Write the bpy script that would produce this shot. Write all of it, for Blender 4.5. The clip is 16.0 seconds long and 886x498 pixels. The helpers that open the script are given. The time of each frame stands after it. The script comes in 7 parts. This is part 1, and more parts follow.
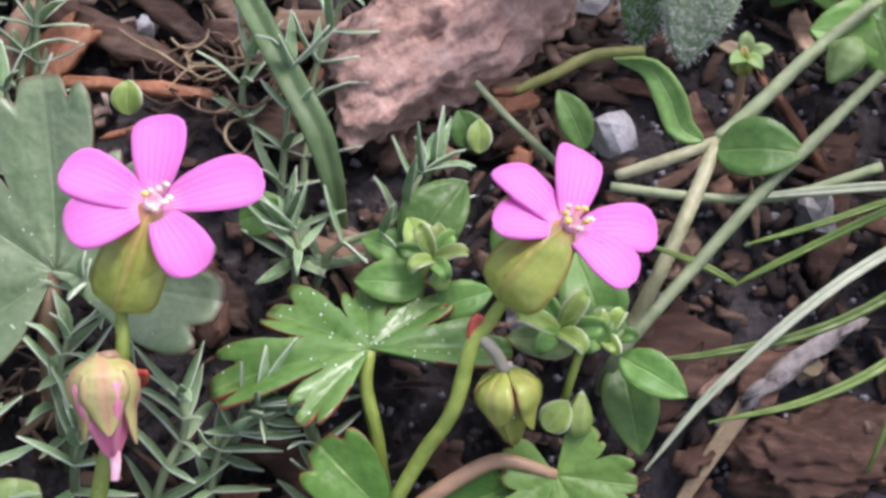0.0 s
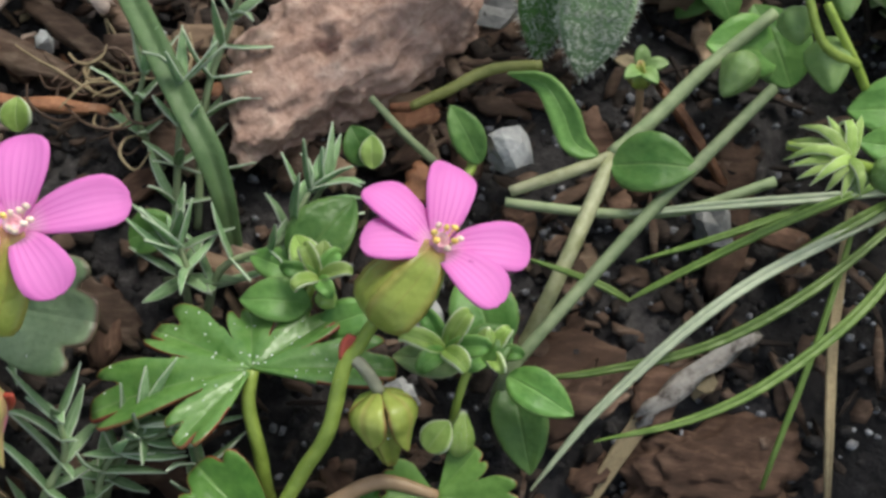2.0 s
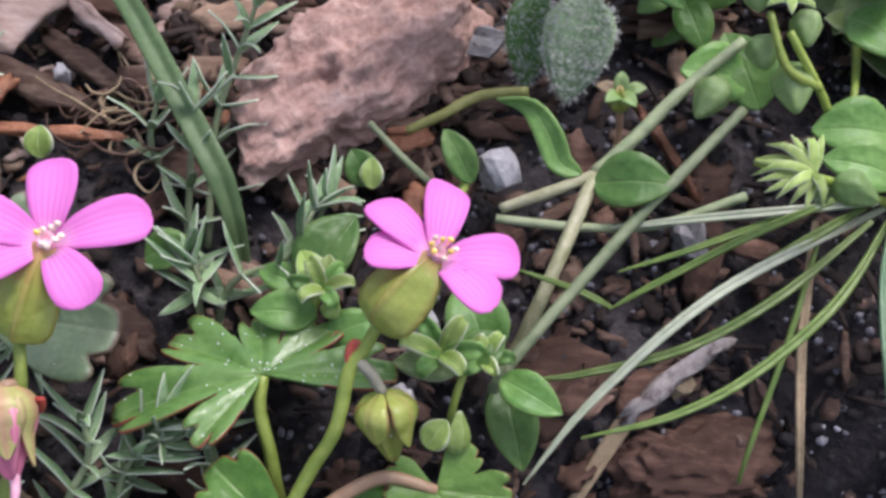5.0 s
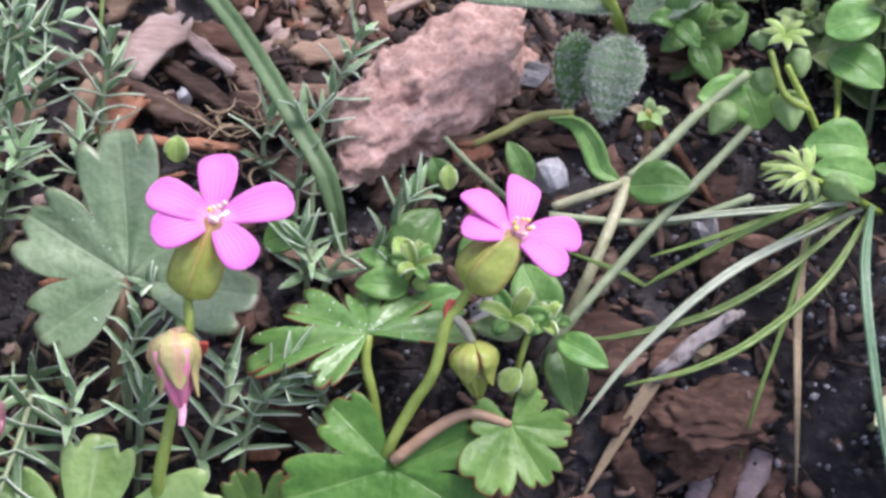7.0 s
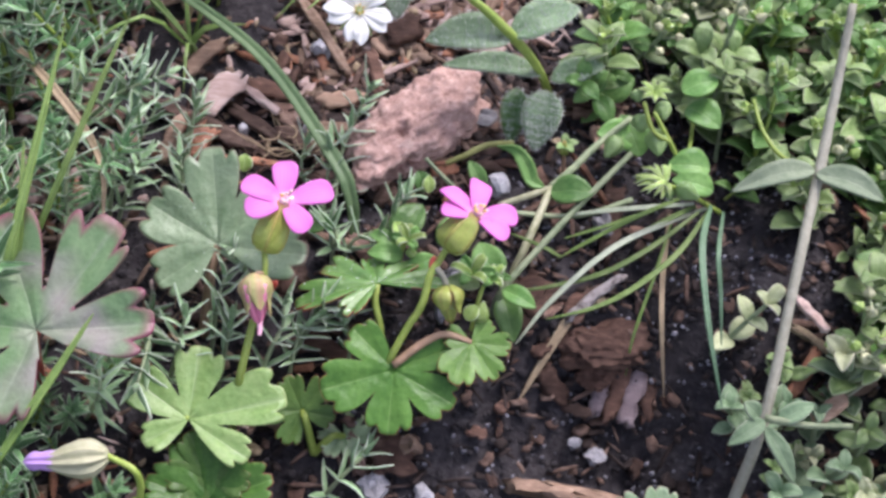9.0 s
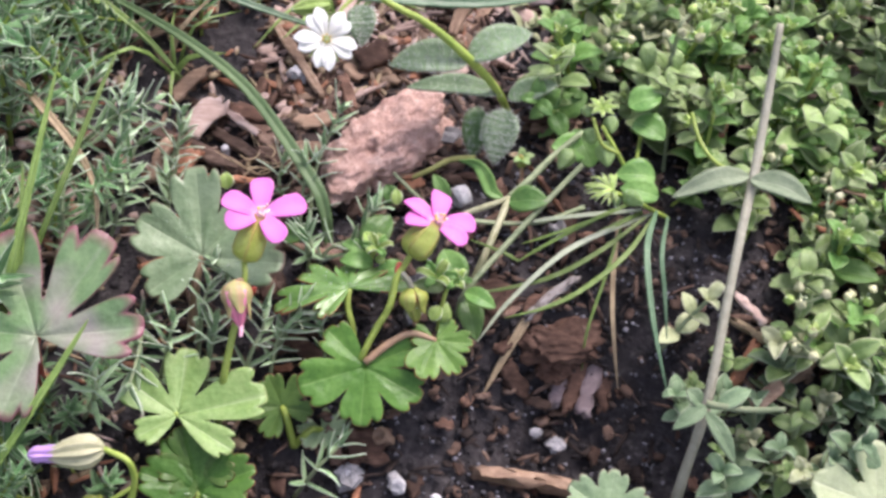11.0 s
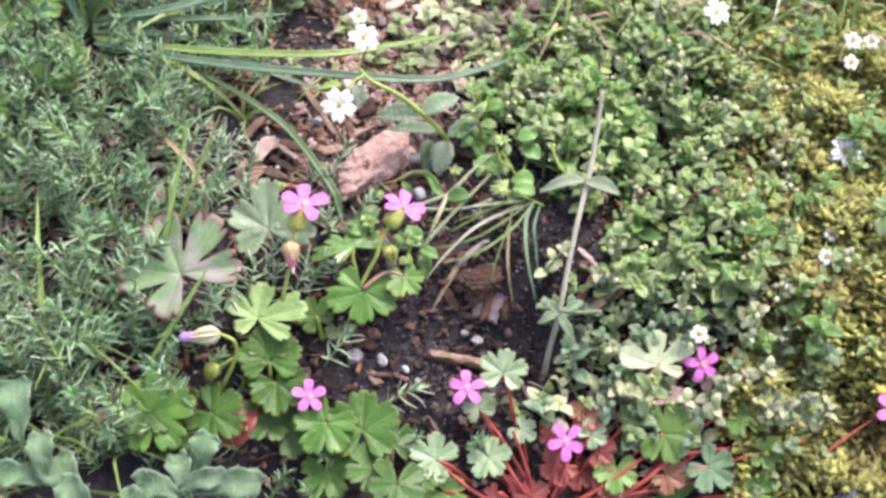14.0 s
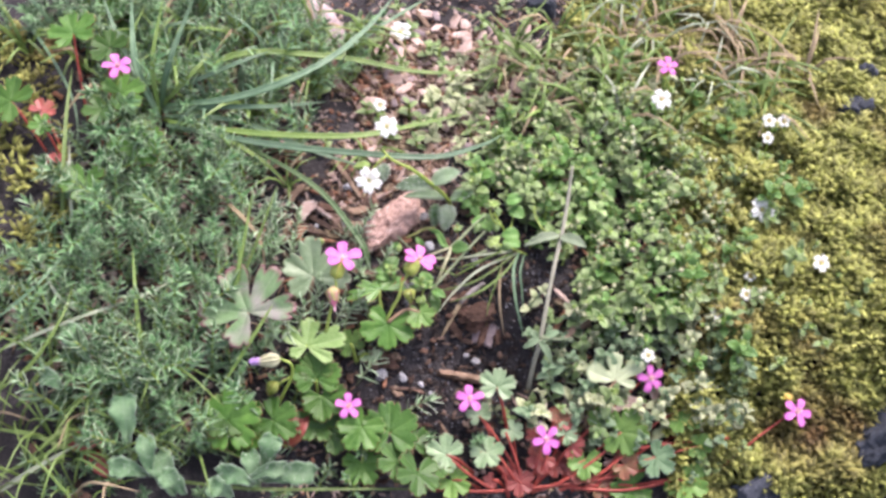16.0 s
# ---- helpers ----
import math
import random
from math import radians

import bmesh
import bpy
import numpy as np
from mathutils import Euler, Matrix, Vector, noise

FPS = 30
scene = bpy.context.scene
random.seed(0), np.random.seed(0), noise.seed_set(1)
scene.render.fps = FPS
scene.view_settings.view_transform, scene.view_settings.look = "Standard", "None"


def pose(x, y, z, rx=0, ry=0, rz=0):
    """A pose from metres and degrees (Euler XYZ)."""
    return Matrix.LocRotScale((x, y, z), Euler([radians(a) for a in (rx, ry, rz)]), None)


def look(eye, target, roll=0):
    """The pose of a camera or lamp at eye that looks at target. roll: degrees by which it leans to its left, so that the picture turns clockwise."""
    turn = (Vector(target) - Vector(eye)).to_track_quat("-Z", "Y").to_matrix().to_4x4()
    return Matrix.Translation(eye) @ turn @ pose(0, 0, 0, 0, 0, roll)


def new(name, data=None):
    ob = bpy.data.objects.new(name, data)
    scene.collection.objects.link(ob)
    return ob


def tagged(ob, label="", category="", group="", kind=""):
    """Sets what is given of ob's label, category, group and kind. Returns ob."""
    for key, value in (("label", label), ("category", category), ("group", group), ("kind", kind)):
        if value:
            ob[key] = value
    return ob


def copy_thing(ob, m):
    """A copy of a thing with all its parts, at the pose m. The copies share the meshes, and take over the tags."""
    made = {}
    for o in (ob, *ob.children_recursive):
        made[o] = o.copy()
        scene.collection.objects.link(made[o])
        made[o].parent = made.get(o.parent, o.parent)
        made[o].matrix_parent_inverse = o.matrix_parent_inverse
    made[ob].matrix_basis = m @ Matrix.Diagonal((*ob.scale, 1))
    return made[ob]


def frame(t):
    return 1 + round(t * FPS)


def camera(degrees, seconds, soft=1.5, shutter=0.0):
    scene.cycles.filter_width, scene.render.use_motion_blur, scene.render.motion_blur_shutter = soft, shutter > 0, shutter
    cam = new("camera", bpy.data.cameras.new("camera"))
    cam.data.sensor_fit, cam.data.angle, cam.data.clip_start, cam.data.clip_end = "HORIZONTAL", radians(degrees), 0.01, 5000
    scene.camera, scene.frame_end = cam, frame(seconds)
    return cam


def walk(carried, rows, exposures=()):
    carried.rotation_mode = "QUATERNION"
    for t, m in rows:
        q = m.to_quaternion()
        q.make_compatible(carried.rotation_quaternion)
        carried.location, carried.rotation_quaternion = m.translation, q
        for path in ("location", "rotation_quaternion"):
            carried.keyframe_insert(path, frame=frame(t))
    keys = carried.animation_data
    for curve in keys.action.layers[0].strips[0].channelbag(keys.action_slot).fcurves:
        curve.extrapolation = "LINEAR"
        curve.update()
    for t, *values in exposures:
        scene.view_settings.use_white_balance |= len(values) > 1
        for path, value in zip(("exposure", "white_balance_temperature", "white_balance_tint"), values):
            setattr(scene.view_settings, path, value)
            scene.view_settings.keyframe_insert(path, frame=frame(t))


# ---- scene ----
# All plan numbers below are millimetres; part() and put() turn them into metres.
MM = 0.001

# ---- camera and its walk ----
cam = camera(42.0, 16.0, soft=3.1)
PATH = [
    (0, pose(-0.00322, -0.03578, 0.08295, 26.601, 1.477, 5.451)),
    (0.5, pose(-0.00266, -0.03369, 0.08346, 26.354, 1.191, 5.180)),
    (1, pose(0.00119, -0.03227, 0.08295, 26.328, 1.454, 5.163)),
    (1.5, pose(0.00360, -0.03405, 0.08168, 26.642, 1.496, 5.222)),
    (2, pose(0.00464, -0.03377, 0.08243, 26.795, 1.383, 5.080)),
    (2.5, pose(0.00440, -0.03564, 0.08243, 27.129, 0.984, 4.870)),
    (3, pose(0.00256, -0.03708, 0.08436, 27.198, 0.484, 4.702)),
    (3.5, pose(0.00236, -0.03755, 0.08434, 27.274, 0.263, 4.606)),
    (3.7, pose(0.00333, -0.03672, 0.08502, 27.316, 0.631, 4.588)),
    (5.8, pose(0.00464, -0.04184, 0.08959, 29.505, 1.173, 4.236)),
    (6, pose(0.00197, -0.04428, 0.09057, 29.881, 1.019, 4.221)),
    (6.5, pose(0.00189, -0.04729, 0.09407, 30.539, 1.036, 4.296)),
    (7, pose(-0.00352, -0.05500, 0.10366, 31.076, -0.307, 3.829)),
    (7.5, pose(-0.01089, -0.07109, 0.12836, 31.876, -1.999, 3.061)),
    (8, pose(-0.01668, -0.07850, 0.14297, 31.232, -3.969, 2.742)),
    (8.5, pose(-0.01324, -0.08475, 0.14534, 32.052, -3.663, 2.984)),
    (8.7, pose(-0.00871, -0.09162, 0.14453, 34.033, -3.171, 2.945)),
    (10.8, pose(-0.00234, -0.10133, 0.15728, 34.859, -1.999, 1.904)),
    (11, pose(-0.00137, -0.10469, 0.15660, 35.314, -2.154, 1.763)),
    (11.5, pose(0.00069, -0.10964, 0.15609, 35.813, -2.256, 1.696)),
    (12, pose(0.00161, -0.11823, 0.16785, 35.828, -1.883, 1.845)),
    (12.5, pose(0.00792, -0.13464, 0.18288, 36.468, -1.649, 2.142)),
    (13, pose(0.00945, -0.15979, 0.21483, 36.799, -1.559, 1.716)),
    (13.5, pose(0.01036, -0.18067, 0.24430, 36.402, -1.463, 1.375)),
    (14, pose(0.00657, -0.18945, 0.25888, 35.965, -1.763, 1.095)),
    (14.5, pose(0.00679, -0.19745, 0.27712, 35.924, -1.836, 0.880)),
    (15, pose(-0.00232, -0.20648, 0.30398, 35.927, -2.186, 0.436)),
    (15.5, pose(-0.00819, -0.21957, 0.31655, 36.399, -2.427, 0.188)),
    (16, pose(-0.00820, -0.23297, 0.33712, 36.489, -2.800, -0.138))]
EXPOSURES = [(0.0, 0.75, 6200, 25), (1.0, 0.77, 6200, 25), (1.5, 0.71, 6500, 10), (2.0, 0.31, 6650, 1), (2.5, 0.59, 6550, 3), (3.0, 0.31, 6200, 19),
             (3.7, 0.34, 6150, 19), (5.8, 0.78, 6050, 25), (7.0, 0.93, 5950, 25), (8.0, 0.91, 5950, 25), (8.7, 0.88, 6000, 25), (11.0, 1.05, 6400, 24),
             (12.5, 1.18, 6450, 24), (13.3, 1.12, 6500, 24), (14.0, 1.36, 6400, 25), (15.0, 1.38, 6400, 25), (15.5, 1.22, 6400, 25), (16.0, 1.23, 6450, 25)]
walk(cam, PATH, EXPOSURES)

# ---- daylight: bright haze with a soft sun from behind on the right ----
SUN_ELEVATION, SUN_TURN = 58.0, 35.0
world = bpy.data.worlds.new("sky")
scene.world = world
world.use_nodes = True
sky = world.node_tree.nodes.new("ShaderNodeTexSky")
sky.sky_type, sky.sun_disc = "NISHITA", False
sky.sun_elevation, sky.sun_rotation = radians(SUN_ELEVATION), radians(SUN_TURN)
sky.dust_density = 4.0
background = world.node_tree.nodes["Background"]
background.inputs["Strength"].default_value = 0.15
haze = world.node_tree.nodes.new("ShaderNodeHueSaturation")
haze.inputs["Saturation"].default_value = 0.6
world.node_tree.links.new(sky.outputs["Color"], haze.inputs["Color"])
world.node_tree.links.new(haze.outputs["Color"], background.inputs["Color"])
sun_data = bpy.data.lights.new("sun", "SUN")
sun_data.energy, sun_data.angle, sun_data.color = 1.5, radians(20), (1.0, 0.95, 0.88)
sun = new("sun", sun_data)
sun_way = Vector((math.sin(radians(SUN_TURN)) * math.cos(radians(SUN_ELEVATION)),
                  math.cos(radians(SUN_TURN)) * math.cos(radians(SUN_ELEVATION)), math.sin(radians(SUN_ELEVATION))))
sun.matrix_world = look(sun_way * 3, (0, 0, 0))


# ---- materials ----
def nodes_of(name):
    m = bpy.data.materials.new(name)
    m.use_nodes = True
    return m, m.node_tree.nodes, m.node_tree.links, m.node_tree.nodes["Principled BSDF"]


def ramp_of(nodes, stops):
    r = nodes.new("ShaderNodeValToRGB")
    while len(r.color_ramp.elements) < len(stops):
        r.color_ramp.elements.new(0.5)
    for e, (at, colour) in zip(r.color_ramp.elements, stops):
        e.position, e.color = at, (*colour, 1)
    return r


def noise_of(nodes, links, coords, scale, detail=3.0, rough=0.55, distortion=0.0):
    n = nodes.new("ShaderNodeTexNoise")
    n.inputs["Scale"].default_value, n.inputs["Detail"].default_value = scale, detail
    n.inputs["Roughness"].default_value, n.inputs["Distortion"].default_value = rough, distortion
    links.new(coords, n.inputs["Vector"])
    return n


def mix_of(nodes, links, factor, a, b, blend="MIX"):
    m = nodes.new("ShaderNodeMix")
    m.data_type, m.blend_type = "RGBA", blend
    for socket, value in ((m.inputs[0], factor), (m.inputs[6], a), (m.inputs[7], b)):
        if isinstance(value, tuple):
            socket.default_value = (*value, 1)
        elif isinstance(value, float):
            socket.default_value = value
        else:
            links.new(value, socket)
    return m.outputs[2]


def math_of(nodes, links, kind, a, b=0.0, clamp=False):
    m = nodes.new("ShaderNodeMath")
    m.operation, m.use_clamp = kind, clamp
    for socket, value in zip(m.inputs, (a, b)):
        if isinstance(value, float):
            socket.default_value = value
        else:
            links.new(value, socket)
    return m.outputs[0]


def bump_of(nodes, links, height, strength, distance):
    b = nodes.new("ShaderNodeBump")
    b.inputs["Strength"].default_value, b.inputs["Distance"].default_value = strength, distance
    links.new(height, b.inputs["Height"])
    return b.outputs["Normal"]


def earthy(name, stops, coarse=120.0, fine=900.0, roughness=0.85, bump=0.6, depth=0.0006, stretch=(1, 1, 1), vary=0.25, spec=0.3):
    """Soil, bark, stone, straw: colours from a coarse and a fine noise, with relief."""
    m, n, l, bsdf = nodes_of(name)
    tc, mp, info = n.new("ShaderNodeTexCoord"), n.new("ShaderNodeMapping"), n.new("ShaderNodeObjectInfo")
    mp.inputs["Scale"].default_value = stretch
    l.new(tc.outputs["Object"], mp.inputs["Vector"])
    a = noise_of(n, l, mp.outputs["Vector"], coarse, 4)
    b = noise_of(n, l, mp.outputs["Vector"], fine, 5, 0.65)
    both = mix_of(n, l, 0.5, a.outputs["Fac"], b.outputs["Fac"])
    r = ramp_of(n, stops)
    l.new(both, r.inputs["Fac"])
    lift = math_of(n, l, "MULTIPLY_ADD", info.outputs["Random"], 2 * vary)
    lift.node.inputs[2].default_value = 1 - vary
    hsv = n.new("ShaderNodeHueSaturation")
    l.new(r.outputs["Color"], hsv.inputs["Color"])
    l.new(lift, hsv.inputs["Value"])
    l.new(hsv.outputs["Color"], bsdf.inputs["Base Color"])
    bsdf.inputs["Roughness"].default_value = roughness
    bsdf.inputs["Specular IOR Level"].default_value = spec
    l.new(bump_of(n, l, both, bump, depth), bsdf.inputs["Normal"])
    return m


def muted(colour, by=0.1):
    """A colour drawn a little towards its own grey."""
    if not colour:
        return colour
    grey = 0.3 * colour[0] + 0.5 * colour[1] + 0.2 * colour[2]
    return tuple(c + by * (grey - c) for c in colour)


def leafy(name, dark, light, vein=None, edge=None, edge_from=0.9, roughness=0.42, translucent=0.22, vary=0.2, fine=1400.0,
          blush=None, blush_scale=70.0, blush_from=0.5, vein_width=0.07, bump=0.45, spec=0.5, islands=False):
    """Living leaf: mottled green, pale veins along u = 0.5, tinted rim where v nears 1, light through the blade."""
    dark, light, vein, edge, blush = (muted(c) for c in (dark, light, vein, edge, blush))
    m, n, l, bsdf = nodes_of(name)
    tc, info = n.new("ShaderNodeTexCoord"), n.new("ShaderNodeObjectInfo")
    a = noise_of(n, l, tc.outputs["Object"], 160.0, 3)
    b = noise_of(n, l, tc.outputs["Object"], fine, 3, 0.6)
    both = mix_of(n, l, 0.35, a.outputs["Fac"], b.outputs["Fac"])
    r = ramp_of(n, [(0.32, dark), (0.68, light)])
    l.new(both, r.inputs["Fac"])
    colour = r.outputs["Color"]
    uv = n.new("ShaderNodeSeparateXYZ")
    l.new(tc.outputs["UV"], uv.inputs[0])
    if blush:
        s = noise_of(n, l, tc.outputs["Object"], blush_scale, 2)
        f = math_of(n, l, "MULTIPLY", math_of(n, l, "SUBTRACT", s.outputs["Fac"], blush_from, True), 4.0, True)
        colour = mix_of(n, l, f, colour, blush)
    relief = b.outputs["Fac"]
    if vein:
        away = math_of(n, l, "ABSOLUTE", math_of(n, l, "SUBTRACT", uv.outputs["X"], 0.5))
        line = math_of(n, l, "SUBTRACT", 1.0, math_of(n, l, "DIVIDE", away, vein_width), True)
        colour = mix_of(n, l, math_of(n, l, "MULTIPLY", line, 0.38), colour, vein)
        relief = math_of(n, l, "SUBTRACT", b.outputs["Fac"], line)
    if edge:
        rim = math_of(n, l, "MULTIPLY", math_of(n, l, "SUBTRACT", uv.outputs["Y"], edge_from, True), 1 / (1 - edge_from), True)
        rim = math_of(n, l, "MULTIPLY", rim, math_of(n, l, "MULTIPLY", a.outputs["Fac"], 1.7, True), True)
        colour = mix_of(n, l, rim, colour, edge)
    hsv = n.new("ShaderNodeHueSaturation")
    chance = info.outputs["Random"]
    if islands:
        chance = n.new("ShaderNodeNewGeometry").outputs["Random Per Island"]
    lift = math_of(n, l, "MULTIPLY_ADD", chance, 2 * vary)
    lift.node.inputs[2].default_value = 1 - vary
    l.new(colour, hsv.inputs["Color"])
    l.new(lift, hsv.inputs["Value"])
    l.new(hsv.outputs["Color"], bsdf.inputs["Base Color"])
    bsdf.inputs["Roughness"].default_value = roughness
    bsdf.inputs["Specular IOR Level"].default_value = spec
    quilt = noise_of(n, l, tc.outputs["Object"], 420.0, 2)
    normal = bump_of(n, l, relief, bump, 0.0002)
    soft = bump_of(n, l, quilt.outputs["Fac"], 0.32, 0.0012)
    l.new(soft, normal.node.inputs["Normal"])
    l.new(normal, bsdf.inputs["Normal"])
    t, mix, out = n.new("ShaderNodeBsdfTranslucent"), n.new("ShaderNodeMixShader"), n["Material Output"]
    l.new(hsv.outputs["Color"], t.inputs["Color"])
    mix.inputs["Fac"].default_value = translucent
    l.new(bsdf.outputs[0], mix.inputs[1])
    l.new(t.outputs[0], mix.inputs[2])
    l.new(mix.outputs[0], out.inputs["Surface"])
    return m


def petal_material(name, root, body, line, translucent=0.3):
    """Petal: pale at the claw, streaked lengthwise, full colour towards the tip."""
    m, n, l, bsdf = nodes_of(name)
    tc = n.new("ShaderNodeTexCoord")
    uv = n.new("ShaderNodeSeparateXYZ")
    l.new(tc.outputs["UV"], uv.inputs[0])
    r = ramp_of(n, [(0.06, root), (0.24, tuple(0.5 * (a + b) for a, b in zip(root, body))), (0.42, body), (0.9, body), (1.0, tuple(0.82 * c for c in body))])
    l.new(uv.outputs["Y"], r.inputs["Fac"])
    wave = math_of(n, l, "SINE", math_of(n, l, "MULTIPLY", uv.outputs["X"], 44.0))
    streak = math_of(n, l, "MULTIPLY", math_of(n, l, "SUBTRACT", wave, 0.2, True), 0.85)
    fade = math_of(n, l, "MULTIPLY", streak, math_of(n, l, "SUBTRACT", 1.0, uv.outputs["Y"], True))
    colour = mix_of(n, l, fade, r.outputs["Color"], line)
    s = noise_of(n, l, tc.outputs["Object"], 900.0, 3)
    mottle = noise_of(n, l, tc.outputs["Object"], 260.0, 2)
    rim = math_of(n, l, "POWER", math_of(n, l, "MULTIPLY", math_of(n, l, "ABSOLUTE", math_of(n, l, "SUBTRACT", uv.outputs["X"], 0.5)), 2.0), 2.2)
    rim = math_of(n, l, "MULTIPLY", math_of(n, l, "ADD", rim, math_of(n, l, "POWER", uv.outputs["Y"], 5.0), True), math_of(n, l, "MULTIPLY", mottle.outputs["Fac"], 1.5, True), True)
    colour = mix_of(n, l, rim, colour, tuple(0.35 * a + 0.65 * b for a, b in zip(line, body)))
    l.new(colour, bsdf.inputs["Base Color"])
    bsdf.inputs["Roughness"].default_value = 0.6
    bsdf.inputs["Specular IOR Level"].default_value = 0.2
    l.new(bump_of(n, l, math_of(n, l, "ADD", s.outputs["Fac"], wave), 0.07, 0.0002), bsdf.inputs["Normal"])
    t, mix, out = n.new("ShaderNodeBsdfTranslucent"), n.new("ShaderNodeMixShader"), n["Material Output"]
    l.new(colour, t.inputs["Color"])
    mix.inputs["Fac"].default_value = translucent
    l.new(bsdf.outputs[0], mix.inputs[1])
    l.new(t.outputs[0], mix.inputs[2])
    l.new(mix.outputs[0], out.inputs["Surface"])
    return m


SOIL = earthy("soil", [(0.34, (0.0115, 0.0105, 0.012)), (0.5, (0.029, 0.026, 0.028)), (0.6, (0.062, 0.056, 0.057)), (0.72, (0.19, 0.178, 0.178))], 90, 800, bump=1.0, depth=0.0014)
DUFF = earthy("dark leaf mould", [(0.3, (0.012, 0.0085, 0.0075)), (0.5, (0.042, 0.029, 0.024)), (0.7, (0.14, 0.1, 0.085))], 200, 1500, stretch=(0.4, 1, 1), vary=0.5)
BARK = earthy("bark", [(0.3, (0.02, 0.0115, 0.0085)), (0.5, (0.082, 0.045, 0.031)), (0.7, (0.23, 0.14, 0.1))], 150, 1100, stretch=(0.35, 1, 1), vary=0.55)
WOOD = earthy("weathered wood", [(0.3, (0.12, 0.075, 0.05)), (0.5, (0.28, 0.19, 0.13)), (0.7, (0.45, 0.35, 0.26))], 150, 1300, stretch=(0.2, 1, 1), vary=0.4)
NEEDLE = earthy("dry needle", [(0.3, (0.13, 0.05, 0.028)), (0.6, (0.33, 0.155, 0.085)), (0.75, (0.46, 0.28, 0.18))], 200, 1500, roughness=0.5, vary=0.4)
PALEWOOD = earthy("bleached wood chip", [(0.3, (0.24, 0.16, 0.13)), (0.5, (0.46, 0.34, 0.29)), (0.7, (0.66, 0.55, 0.49))], 150, 1200, stretch=(0.25, 1, 1), vary=0.35)
STRAW = earthy("dry straw", [(0.3, (0.2, 0.15, 0.09)), (0.6, (0.42, 0.33, 0.2)), (0.75, (0.55, 0.48, 0.34))], 200, 1500, roughness=0.6, vary=0.3)
ASHY = earthy("ashy twig", [(0.36, (0.07, 0.05, 0.045)), (0.48, (0.4, 0.36, 0.33)), (0.7, (0.62, 0.57, 0.53))], 260, 1300, vary=0.15)
CLAY = earthy("crumbly brown stone", [(0.33, (0.32, 0.2, 0.165)), (0.45, (0.44, 0.285, 0.235)), (0.55, (0.54, 0.37, 0.31)), (0.7, (0.68, 0.51, 0.435))], 420, 1500, roughness=0.95, bump=0.8, depth=0.001, vary=0.05, spec=0.1)
GREY = earthy("grey pebble", [(0.3, (0.1, 0.1, 0.11)), (0.5, (0.28, 0.28, 0.29)), (0.7, (0.55, 0.55, 0.56))], 200, 1800, roughness=0.6, bump=0.4, vary=0.4)
GRIT = earthy("dark grit", [(0.3, (0.04, 0.04, 0.046)), (0.5, (0.12, 0.12, 0.135)), (0.7, (0.34, 0.34, 0.37))], 200, 1800, roughness=0.4, bump=0.4, vary=0.5)
QUARTZ = earthy("pale quartz", [(0.3, (0.26, 0.26, 0.265)), (0.5, (0.43, 0.43, 0.44)), (0.7, (0.66, 0.66, 0.66))], 420, 1600, roughness=0.5, bump=0.8, vary=0.25, spec=0.4)
SLATY = earthy("purplish grey bark", [(0.3, (0.12, 0.09, 0.09)), (0.5, (0.27, 0.21, 0.21)), (0.7, (0.45, 0.38, 0.37))], 120, 1000, stretch=(0.4, 1, 1), vary=0.2)
ROCK = earthy("dark blue-grey rock", [(0.3, (0.012, 0.015, 0.02)), (0.5, (0.045, 0.052, 0.066)), (0.7, (0.15, 0.16, 0.19))], 60, 700, bump=0.8, vary=0.1)
PINK = petal_material("pink petal", (0.96, 0.9, 0.94), (0.86, 0.29, 0.71), (0.55, 0.05, 0.42))
VIOLET = petal_material("violet petal", (0.8, 0.72, 0.84), (0.6, 0.4, 0.74), (0.4, 0.18, 0.55))
CRIMSON = petal_material("withered petal", (0.9, 0.6, 0.62), (0.84, 0.32, 0.45), (0.62, 0.07, 0.2))
WHITE = petal_material("white petal", (0.75, 0.8, 0.6), (0.86, 0.87, 0.83), (0.74, 0.78, 0.7), 0.25)
YELLOW = earthy("anther yellow", [(0.3, (0.7, 0.45, 0.05)), (0.6, (0.85, 0.65, 0.2))], 300, 2500, roughness=0.7, bump=0.3, depth=0.0002)
CREAM = earthy("pale stigma", [(0.3, (0.75, 0.5, 0.45)), (0.6, (0.88, 0.76, 0.62))], 300, 2500, roughness=0.6, bump=0.2, depth=0.0002)
CALYX = leafy("calyx", (0.23, 0.31, 0.028), (0.43, 0.5, 0.08), vein=(0.3, 0.12, 0.04), edge=(0.5, 0.26, 0.1), edge_from=0.8, vein_width=0.16, roughness=0.28, translucent=0.15, bump=0.35, blush=(0.36, 0.19, 0.05), blush_scale=130.0)
SEEDBUD = leafy("seed bud", (0.25, 0.33, 0.03), (0.46, 0.51, 0.1), vein=(0.42, 0.28, 0.1), edge=(0.3, 0.12, 0.05), edge_from=0.86, vein_width=0.12, roughness=0.25, translucent=0.2, bump=0.35)
FADED = leafy("faded calyx", (0.42, 0.42, 0.1), (0.6, 0.58, 0.22), vein=(0.75, 0.14, 0.24), edge=(0.6, 0.4, 0.2), edge_from=0.8, vein_width=0.26, translucent=0.2, blush=(0.74, 0.36, 0.36), blush_scale=150.0, blush_from=0.52)
PALECALYX = leafy("pale calyx", (0.48, 0.5, 0.25), (0.68, 0.68, 0.42), vein=(0.75, 0.72, 0.5), edge=(0.4, 0.2, 0.5), edge_from=0.8, vein_width=0.15, translucent=0.25)
